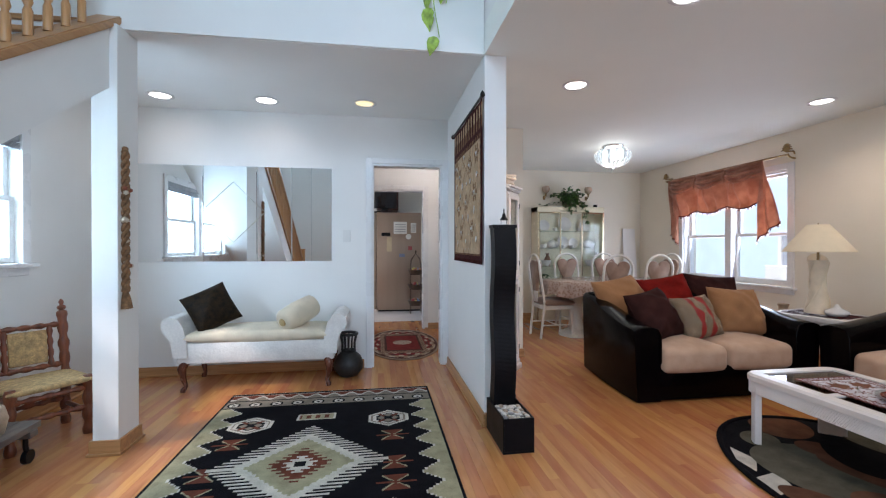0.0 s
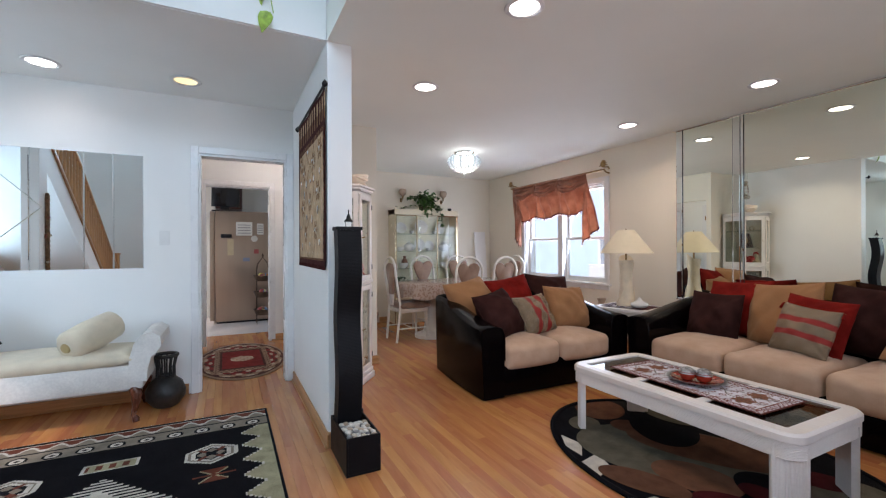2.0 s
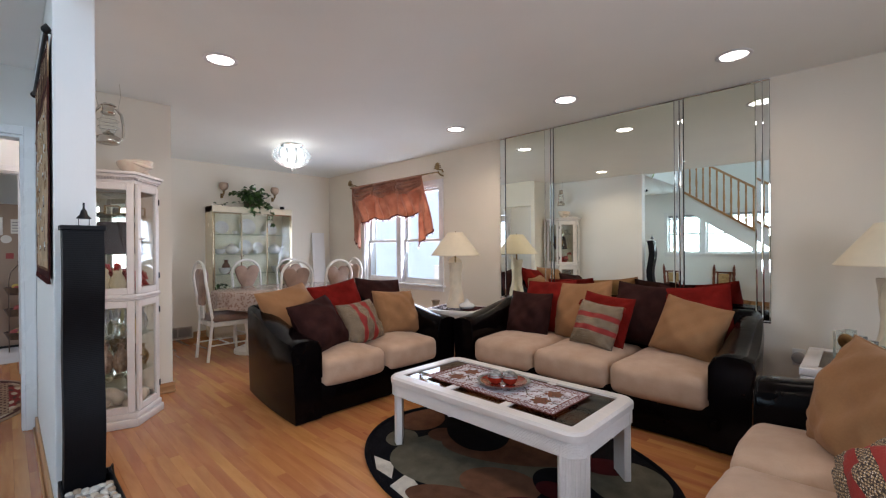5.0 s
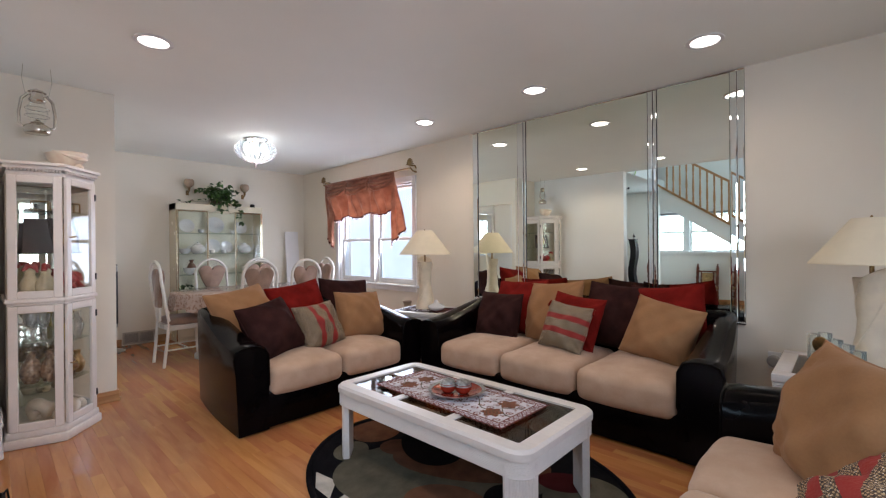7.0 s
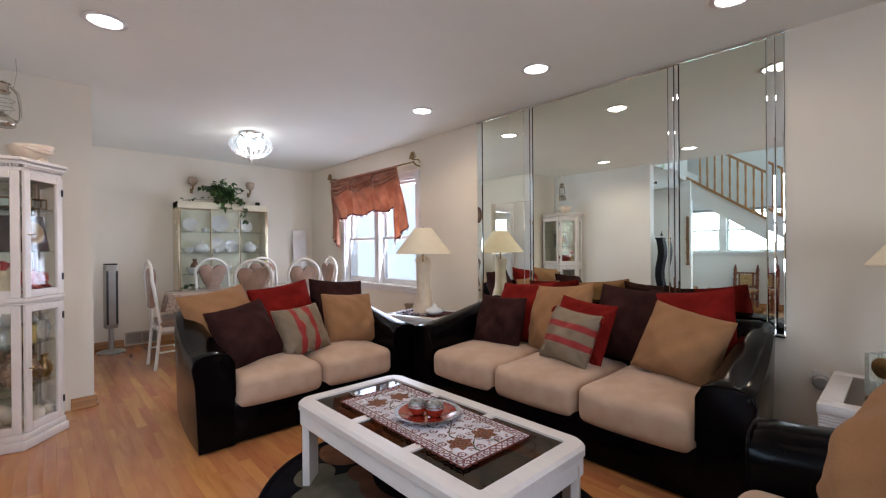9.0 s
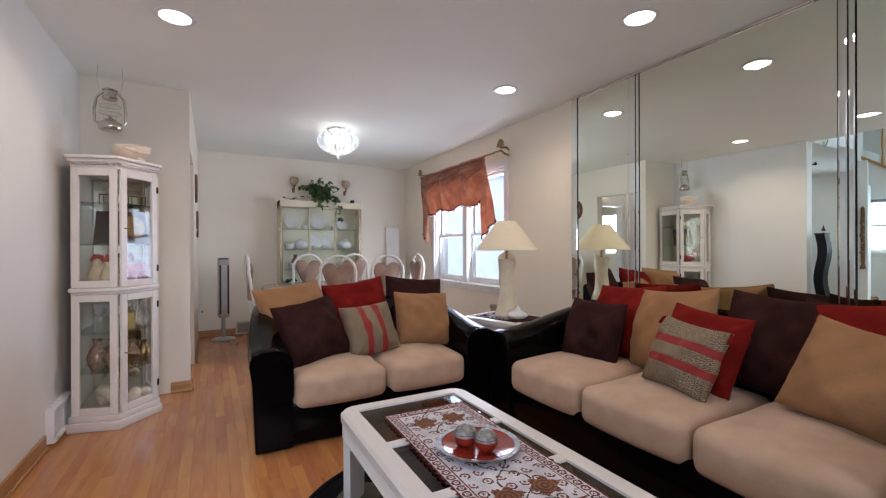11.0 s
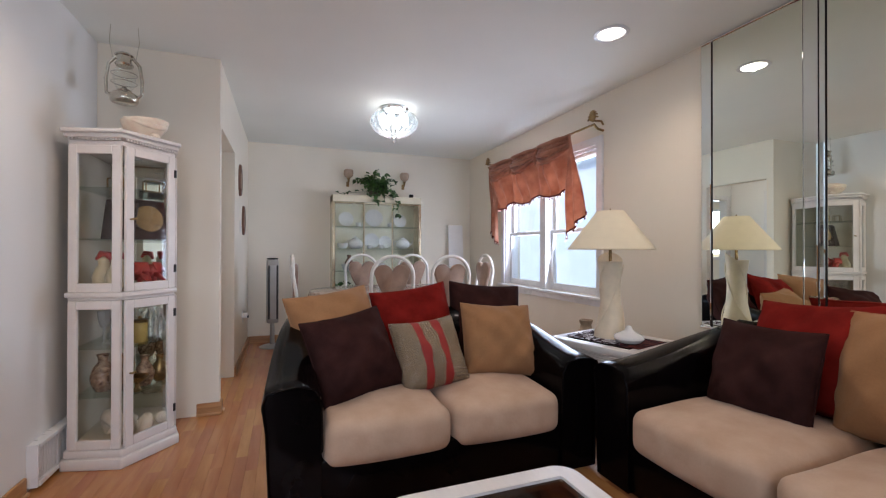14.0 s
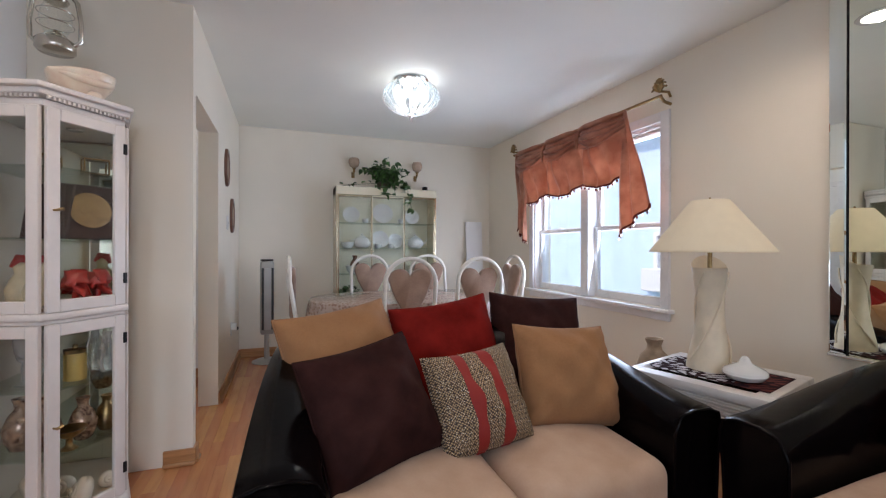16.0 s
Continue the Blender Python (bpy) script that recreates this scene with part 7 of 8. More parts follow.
def wall_bits():
    ob = thing("light_switch", "white wall switch plate", "switch", 1.435, 5.70, 1.36, 0, "switches")
    part("plate", slab(0, 0.007, -0.035, 0.035, -0.057, 0.057, bevel=0.002), PLASTIC_W, ob)
    part("toggle", slab(0.007, 0.017, -0.005, 0.005, -0.012, 0.010, bevel=0.001), PLASTIC_W, ob)
    n = thing("night_light", "plug-in night light with a dark sensor", "night light", 1.435, 5.98, 0.42)
    part("plate", slab(0, 0.006, -0.036, 0.036, -0.058, 0.058, bevel=0.002), PLASTIC_W, n)
    part("body", slab(0.006, 0.05, -0.03, 0.03, -0.012, 0.045, bevel=0.006), PLASTIC_W, n)
    part("sensor", slab(0.05, 0.062, -0.026, 0.026, -0.010, 0.012, bevel=0.003), BLACKMETAL, n)
    s = thing("light_switch", "white foyer switch plate", "switch", -0.40, 4.12, 1.28, 0, "switches")
    part("plate", slab(-0.036, 0.036, -0.007, 0, -0.058, 0.058, bevel=0.002), PLASTIC_W, s)
    part("toggle", slab(-0.005, 0.005, -0.017, -0.007, -0.012, 0.010, bevel=0.001), PLASTIC_W, s)
    v = thing("wall_register", "beige heating register in the dining wall foot", "vent", 1.88, YN, 0.015, 0, "heating registers")
    bz = mat("beige_metal", (0.52, 0.44, 0.36), 0.45, 0.0, var=0.05)
    part("frame", box(box(box(box(slab(0, 0.345, -0.02, 0, 0.13, 0.15, bevel=0.003), 0, 0.345, -0.02, 0, 0, 0.018, bevel=0.003), 0, 0.018, -0.02, 0, 0.018, 0.13), 0.327, 0.345, -0.02, 0, 0.018, 0.13), 0.165, 0.18, -0.02, 0, 0.018, 0.13), bz, v)
    part("backing", slab(0.018, 0.327, -0.006, -0.001, 0.018, 0.13), mat("vent_dark", (0.12, 0.11, 0.11), 0.7), v)
    for i in range(11):
        z = 0.024 + i * 0.0098
        part("slat", slab(0.018, 0.165, -0.017, -0.008, z, z + 0.004), bz, v)
        part("slat", slab(0.18, 0.327, -0.017, -0.008, z, z + 0.004), bz, v)


wall_bits()


def floor_vase():
    ob = part("floor_vase", lathe(B(), [(0.07, 0), (0.09, 0.03), (0.12, 0.30), (0.125, 0.48), (0.10, 0.56), (0.058, 0.60), (0.05, 0.635), (0.062, 0.66), (0.066, 0.68), (0.058, 0.68), (0.04, 0.64), (0.045, 0.6)], seg=36),
              mat("sandstone_clay", (0.50, 0.38, 0.27), 0.75, var=0.15, scale=14, fine=0.2), None, "", 50)
    ob.scale = (0.80, 0.80, 0.86)
    ob.location = (4.07, 3.76, 0)
    tagged(ob, "tall tan clay floor vase in the corner", "vase")


floor_vase()


# ---- foyer ----
def foyer_window():
    ob = thing("window_2", "white double window under the stair", "window", kind="structure")
    y0, y1, z0, z1 = 1.32, 3.12, 1.07, 1.92
    x = XW
    for a, b in ((y0 - 0.07, y0), (y1, y1 + 0.07)):
        part("casing", slab(x, x + 0.02, a, b, z0 - 0.02, z1 + 0.07, bevel=0.004), TRIM, ob)
    part("casing", slab(x, x + 0.02, y0, y1, z1, z1 + 0.07, bevel=0.004), TRIM, ob)
    part("window_sill", slab(x - 0.10, x + 0.055, y0 - 0.10, y1 + 0.10, z0 - 0.03, z0 - 0.002, bevel=0.006), TRIM, ob)
    part("apron", slab(x, x + 0.016, y0 - 0.06, y1 + 0.06, z0 - 0.085, z0 - 0.031, bevel=0.004), TRIM, ob)
    part("mullion", slab(x - 0.12, x + 0.016, 2.17, 2.27, z0, z1, bevel=0.004), TRIM, ob)
    for a, b in ((y0, 2.17), (2.27, y1)):
        for c, d, xx in ((z0, 1.51, x - 0.06), (1.48, z1, x - 0.095)):
            bm = B()
            s = 0.04
            box(bm, xx, xx + 0.03, a, a + s, c, d, bevel=0.004, seg=1)
            box(bm, xx, xx + 0.03, b - s, b, c, d, bevel=0.004, seg=1)
            box(bm, xx, xx + 0.03, a + s, b - s, c, c + 0.04, bevel=0.004, seg=1)
            box(bm, xx, xx + 0.03, a + s, b - s, d - 0.035, d, bevel=0.004, seg=1)
            sash = part("sash", bm, TRIM, ob)
            g = part("pane", slab(xx + 0.013, xx + 0.017, a + s - 0.004, b - s + 0.004, c + 0.02, d - 0.02), GLASS, sash)
            g.visible_shadow = False
        bl = part("raised_blind", slab(x - 0.03, x + 0.012, a + 0.01, b - 0.01, z1 - 0.055, z1 - 0.001, bevel=0.004), mat("grey_blind", (0.36, 0.37, 0.38), 0.6, var=0.1), ob, "grey blind raised to the head")
        for k in range(5):
            part("blind_slat", slab(x - 0.026, x + 0.016, a + 0.012, b - 0.012, z1 - 0.068 - 0.009 * k, z1 - 0.063 - 0.009 * k), MATS["grey_blind"], bl)


foyer_window()


def front_window():
    ob = thing("window_5", "white double window in the front wall", "window", kind="structure")
    x0, x1, z0, z1, y = 1.05, 2.45, 0.85, 2.05, YS
    for a in ((x0 - 0.07, x0, z0 - 0.02, z1 + 0.07), (x1, x1 + 0.07, z0 - 0.02, z1 + 0.07), (x0, x1, z1, z1 + 0.07)):
        part("casing", slab(a[0], a[1], y, y + 0.02, a[2], a[3], bevel=0.004), TRIM, ob)
    part("window_sill", slab(x0 - 0.1, x1 + 0.1, y - 0.1, y + 0.05, z0 - 0.03, z0 - 0.002, bevel=0.005), TRIM, ob)
    part("mullion", slab(1.70, 1.80, y - 0.06, y + 0.015, z0, z1, bevel=0.004), TRIM, ob)
    for a, b in ((x0, 1.70), (1.80, x1)):
        for q in ((a, a + 0.04, z0, z1), (b - 0.04, b, z0, z1), (a + 0.04, b - 0.04, z0, z0 + 0.05), (a + 0.04, b - 0.04, z1 - 0.04, z1), (a + 0.04, b - 0.04, 1.43, 1.47)):
            part("sash_bar", slab(q[0], q[1], y - 0.05, y - 0.02, q[2], q[3], bevel=0.003), TRIM, ob)
        g = part("pane", slab(a + 0.03, b - 0.03, y - 0.037, y - 0.033, z0 + 0.03, z1 - 0.03), GLASS, ob)
        g.visible_shadow = False


front_window()


# window added high up where none is seen, to light the stair hall
def added_upper_window():
    ob = thing("window_3", "white window added high in the front wall to light the stair hall", "window", kind="structure")
    for a in ((-1.2, -1.15, 2.9, 4.0), (0.15, 0.2, 2.9, 4.0), (-1.15, 0.15, 2.9, 2.95), (-1.15, 0.15, 3.95, 4.0), (-0.525, -0.475, 2.95, 3.95)):
        part("frame", slab(a[0], a[1], YS - 0.12, YS - 0.05, a[2], a[3], bevel=0.004), TRIM, ob)
    g = part("pane", slab(-1.15, 0.15, YS - 0.09, YS - 0.085, 2.95, 3.95), GLASS, ob)
    g.visible_shadow = False


added_upper_window()


def kitchen_window():
    ob = thing("window_4", "white kitchen window", "window", kind="structure")
    x = -1.7
    for a in ((6.70, 6.76, 0.95, 2.0), (7.64, 7.70, 0.95, 2.0), (6.76, 7.64, 0.95, 1.01), (6.76, 7.64, 1.94, 2.0), (6.76, 7.64, 1.45, 1.49)):
        part("frame", slab(x - 0.06, x + 0.02, a[0], a[1], a[2], a[3], bevel=0.004), TRIM, ob)
    g = part("pane", slab(x - 0.03, x - 0.026, 6.76, 7.64, 1.01, 1.94), GLASS, ob)
    g.visible_shadow = False


kitchen_window()


def staircase():
    """Closed-string stair rising along the west wall, with turned oak balusters."""
    ob = thing("staircase", "closed-string stair with turned oak balustrade", "staircase", kind="structure")
    k = 0.69
    def cap(y):
        return 1.925 + k * (y - 1.86)
    xo = -1.60
    y0, y1 = -0.92, 2.70
    # string and soffit
    bm = B()
    for xa, xb in ((xo - 0.10, xo),):
        pts = [(y0, 0.0), (y0, max(0.0, cap(y0))), (y1, cap(y1)), (y1, cap(y1) - 0.34), (1.86 - (1.925 - 0.34) / k, 0.0)]
        a = [bm.verts.new((xa, y, z)) for y, z in pts]
        b = [bm.verts.new((xb, y, z)) for y, z in pts]
        n = len(pts)
        bm.faces.new(a)
        bm.faces.new(list(reversed(b)))
        for i in range(n):
            bm.faces.new((a[i], b[i], b[(i + 1) % n], a[(i + 1) % n]))
    bmesh.ops.recalc_face_normals(bm, faces=bm.faces)
    part("string", bm, WALL_F, ob, "white plastered outer string")
    bm = B()
    sof = [(1.86 - 1.585 / k, 0.0), (2.72, cap(2.72) - 0.34)]
    a = [bm.verts.new((x, y, z)) for x in (XW, xo - 0.10) for y, z in sof]
    b = [bm.verts.new((x, y, z + 0.05)) for x in (XW, xo - 0.10) for y, z in sof]
    for q in ((a[0], a[1], a[3], a[2]), (b[2], b[3], b[1], b[0]), (a[0], a[2], b[2], b[0]), (a[3], a[1], b[1], b[3])):
        bm.faces.new(q)
    bmesh.ops.recalc_face_normals(bm, faces=bm.faces)
    part("soffit", bm, WALL_F, ob, "white sloping soffit")
    n = 14
    rise = (H + 0.2) / n
    for i in range(n):
        y = -0.92 + i * rise / k
        part("tread", slab(XW, xo - 0.10, y - 0.02, y + rise / k, rise * (i + 1) - 0.03 - 0.16, rise * (i + 1) - 0.16, bevel=0.006), OAK_X, ob)
        part("riser", slab(XW, xo - 0.10, y, y + 0.015, rise * i - 0.16 if i else 0.0, rise * (i + 1) - 0.19), TRIM, ob)
    # oak cap, rail and balusters
    def incline(y0, y1, dz, w, t, x, mtl, name):
        bm = B()
        vs = []
        for y in (y0, y1):
            for dx in (-w / 2, w / 2):
                for d2 in (0, t):
                    vs.append(bm.verts.new((x + dx, y, cap(y) + dz + d2)))
        for q in ((0, 2, 3, 1), (4, 5, 7, 6), (0, 1, 5, 4), (2, 6, 7, 3), (1, 3, 7, 5), (0, 4, 6, 2)):
            bm.faces.new([vs[i] for i in q])
        bmesh.ops.recalc_face_normals(bm, faces=bm.faces)
        bmesh.ops.bevel(bm, geom=list(bm.edges), offset=0.006, segments=2, affect="EDGES")
        return part(name, bm, mtl, ob, "", 40)
    xc = xo - 0.05
    incline(y0, y1 + 0.0, 0.0, 0.145, 0.05, xc, OAK_Y, "string_cap")
    incline(y0, y1 + 0.02, 0.80, 0.062, 0.05, xc, OAK_Y, "handrail")
    prof = [(0.019, 0.045), (0.019, 0.16), (0.012, 0.18), (0.020, 0.20), (0.014, 0.23), (0.021, 0.34), (0.015, 0.52), (0.013, 0.60), (0.019, 0.63), (0.013, 0.65), (0.017, 0.67), (0.017, 0.81)]
    bm = lathe(B(), prof, seg=12)
    first = part("baluster", bm, OAK_Z, ob, "", 40)
    cnt = int((y1 - y0 - 0.2) / 0.118)
    for i in range(cnt):
        y = y0 + 0.16 + i * 0.118
        o = first if i == 0 else new("baluster", first.data)
        o.parent = ob
        o.location = (xc, y, cap(y))
    for y, top in ((y0 + 0.03, 1.1), (y1 + 0.05, cap(y1) + 1.05)):
        zb = 0.0 if y < 0 else H + 0.02
        part("newel_post", box(slab(xc - 0.045, xc + 0.045, y - 0.045, y + 0.045, zb, top, bevel=0.006), xc - 0.055, xc + 0.055, y - 0.055, y + 0.055, top, top + 0.03, bevel=0.008), OAK_Z, ob, "square oak newel")
    part("landing", slab(XW, -1.66, 2.72, 4.1, H + 0.205, H + 0.225), OAK_Y, ob, "oak upper landing floor")


staircase()


def post():
    ob = thing("column", "white plastered post with an oak base trim", "column", kind="structure")
    x0, x1, y0, y1 = -1.695, -1.56, 2.57, 2.78
    part("shaft", slab(x0, x1, y0, y1, 0, H, bevel=0.004), WALL_F, ob)
    for a in ((x0 - 0.013, x1 + 0.013, y0 - 0.013, y0), (x0 - 0.013, x1 + 0.013, y1, y1 + 0.013), (x0 - 0.013, x0, y0, y1), (x1, x1 + 0.013, y0, y1)):
        part("base_trim", slab(*a, 0.0, 0.085, bevel=0.003), OAK_X, ob)
        part("shoe", slab(a[0] - 0.01, a[1] + 0.01, a[2] - 0.01, a[3] + 0.01, 0, 0.014, bevel=0.003), OAK_X, ob)


post()


def rope_charm():
    ob = thing("wall_charm", "braided rope wall charm with small beads and tassel", "ornament", -1.548, 2.62, 0)
    rope = mat("jute_rope", (0.34, 0.18, 0.085), 0.9, var=0.25, scale=40, fine=0.4, bump=0.8, bump_scale=150)
    bm = B()
    for k in range(3):
        pts = []
        for i in range(90):
            z = 0.92 + 0.81 * i / 89
            a = i * 0.42 + k * 2.094
            pts.append((0.012 * math.cos(a), 0.016 * math.sin(a), z))
        sweep(bm, pts, 0.011, 7)
    part("braid", bm, rope, ob, "", 70)
    part("tassel", lathe(B(), [(0.012, 0.95), (0.02, 0.93), (0.014, 0.915), (0.024, 0.88), (0.034, 0.82)], 0, 0, 16, ripple=0.1, lobes=8), rope, ob, "", 60)
    part("hook", lathe(B(), [(0.014, 1.73), (0.018, 1.745), (0.010, 1.755)], seg=10), rope, ob)
    rnd = random.Random(6)
    cols = [mat("bead_rust", (0.28, 0.07, 0.03), 0.4), mat("bead_cream", (0.6, 0.5, 0.38), 0.4)]
    for i in range(14):
        z = rnd.choice((1.08, 1.20, 1.33, 1.42, 1.50)) + rnd.uniform(-0.02, 0.02)
        part("bead", lathe(B(), [(0.001, -0.014), (0.012, -0.006), (0.013, 0.006), (0.001, 0.014)], rnd.uniform(-0.004, 0.024), rnd.uniform(-0.036, 0.034), 10, m=Matrix.Translation((0, 0, z))), cols[i % 2], ob, "", 60)


rope_charm()


def foyer_mirror():
    ob = thing("foyer_mirror", "frameless foyer mirror with engraved diamond lines", "mirror")
    z0, z1, y = 1.035, 1.93, 4.114
    xs = [-2.36, -1.69, -1.22, -0.91, -0.73, -0.54]
    for a, b in zip(xs, xs[1:]):
        bm = B()
        bv = 0.006
        back = [bm.verts.new(p) for p in ((a, y + 0.006, z0), (b, y + 0.006, z0), (b, y + 0.006, z1), (a, y + 0.006, z1))]
        fr = [bm.verts.new(p) for p in ((a + bv, y, z0 + bv), (b - bv, y, z0 + bv), (b - bv, y, z1 - bv), (a + bv, y, z1 - bv))]
        bm.faces.new(fr)
        for i in range(4):
            j = (i + 1) % 4
            bm.faces.new((back[i], back[j], fr[j], fr[i]))
        bm.faces.new(back)
        bmesh.ops.recalc_face_normals(bm, faces=bm.faces)
        part("mirror_panel", bm, mirror("foyer_mirror_glass", (0.90, 0.92, 0.93)), ob)
    c, r = (-1.43, 1.50), 0.28
    d = [(c[0] + r, c[1]), (c[0], c[1] - r), (c[0] - r, c[1]), (c[0], c[1] + r)]
    for p, q in zip(d, d[1:] + d[:1]):
        part("bevel_line", sweep(B(), [(p[0], y - 0.0005, p[1]), (q[0], y - 0.0005, q[1])], 0.003, 4), BEVELM, ob, "engraved diamond line")


foyer_mirror()


def chaise():
    dam = mat("white_damask", (0.78, 0.75, 0.70), 0.7, var=0.05, scale=8, fine=0.12, fine_scale=70, bump=0.5, bump_scale=35, sheen=0.2)
    crm = mat("cream_chenille", (0.72, 0.62, 0.46), 0.85, var=0.08, scale=8, bump=0.4, bump_scale=120, sheen=0.2)
    mah = wood("mahogany", (0.17, 0.05, 0.025), (0.07, 0.02, 0.012), 0.25, 2)
    ob = thing("chaise_bench", "white damask scroll-arm bench on cabriole legs", "bench", -1.09, 3.84)
    part("seat_rail", slab(-0.62, 0.62, -0.232, 0.232, 0.225, 0.40, bevel=0.02), dam, ob, "white damask seat rail", 40)
    part("seat", cushion(B(), 1.14, 0.50, 0.13, pose(0, 0, 0.435), 0.2, 12, 4, 0.006), crm, ob, "cream seat cushion", 60)
    for s in (-1, 1):
        bm = B()
        prof = [(0.53, 0.28), (0.54, 0.44), (0.565, 0.54), (0.61, 0.60), (0.67, 0.615), (0.72, 0.58), (0.725, 0.52), (0.70, 0.475), (0.665, 0.445), (0.645, 0.36), (0.64, 0.28)]
        rows = [[Vector((s * x, yy, z)) for x, z in prof] for yy in (-0.246, -0.23, 0.0, 0.23, 0.246)]
        vs = loft(bm, rows, True)
        bm.faces.new(vs[0])
        bm.faces.new(vs[-1])
        bmesh.ops.recalc_face_normals(bm, faces=bm.faces)
        part("scroll_arm", bm, dam, ob, "white damask scroll arm", 50)
    for sx in (-1, 1):
        for sy in (-1, 1):
            x, y = sx * 0.56, sy * 0.20
            part("leg", sweep(B(), [(x, y, 0.235), (x + sx * 0.02, y + sy * 0.02, 0.19), (x + sx * 0.012, y + sy * 0.012, 0.11), (x - sx * 0.004, y, 0.045), (x + sx * 0.012, y + sy * 0.012, 0.018), (x + sx * 0.014, y + sy * 0.014, 0.0)],
                              [0.034, 0.034, 0.022, 0.015, 0.022, 0.020], 12), mah, ob, "mahogany cabriole leg", 60)
    p = part("throw_pillow", cushion(B(), 0.36, 0.36, 0.19, None, 0.5, 18, 9, 0.014, 0.12), mat("black_sequin", (0.005, 0.0035, 0.003), 0.6, var=0.3, scale=30, fine=0.5, fine_scale=90, spec=0.15, second=(0.06, 0.032, 0.010), second_amount=0.30, bump=0.6, bump_scale=140), None, "", 70)
    p.matrix_world = pose(-1.50, 3.78, 0.655, 66, 0, 24) @ pose(0, 0, 0, 0, 0, 24)
    tagged(p, "black sequinned pillow leaning on the bench arm", "pillow")
    b = thing("bolster", "cream chenille bolster pillow with a rosette end", "pillow", -0.79, 3.79, 0.597, 0)
    b.scale = (1.15, 1.15, 1.15)
    lie = Matrix.Rotation(0.95, 4, "Z") @ Matrix.Rotation(math.pi / 2 - 0.30, 4, "Y")
    bol = moved(lathe(B(), [(0.02, -0.165), (0.06, -0.163), (0.086, -0.14), (0.094, 0.0), (0.086, 0.14), (0.06, 0.163), (0.02, 0.165)], seg=36, ripple=0.012, lobes=12), lie)
    part("roll", bol, crm, b, "", 60)
    part("rosette", moved(lathe(B(), [(0.030, 0.0), (0.026, 0.010), (0.001, 0.014)], seg=16), lie @ pose(0, 0, -0.163, 180)), mat("rosette_gold", (0.5, 0.36, 0.16), 0.6), b, "", 50)


chaise()


def urn():
    blk = mat("black_clay", (0.022, 0.019, 0.018), 0.5, var=0.25, scale=30, bump=0.5, bump_scale=60)
    ob = thing("urn", "round black clay urn with an open barred neck", "urn", -0.37, 3.88)
    part("body", lathe(B(), [(0.06, 0), (0.085, 0.012), (0.128, 0.07), (0.132, 0.12), (0.11, 0.18), (0.07, 0.215), (0.062, 0.222)], seg=40, ripple=0.012, lobes=20), blk, ob, "", 60)
    part("collar", lathe(B(), [(0.058, 0.215), (0.064, 0.235), (0.056, 0.24)], seg=30, close=False), blk, ob)
    for i in range(12):
        a = 2 * math.pi * i / 12
        part("bar", sweep(B(), [(0.060 * math.cos(a), 0.060 * math.sin(a), 0.225), (0.058 * math.cos(a), 0.058 * math.sin(a), 0.30), (0.074 * math.cos(a), 0.074 * math.sin(a), 0.375)], 0.006, 8), blk, ob, "", 60)
    part("rim", sweep(B(), [(0.077 * math.cos(i * math.pi / 16), 0.077 * math.sin(i * math.pi / 16), 0.385) for i in range(32)], 0.013, 10, True), blk, ob, "", 60)


urn()


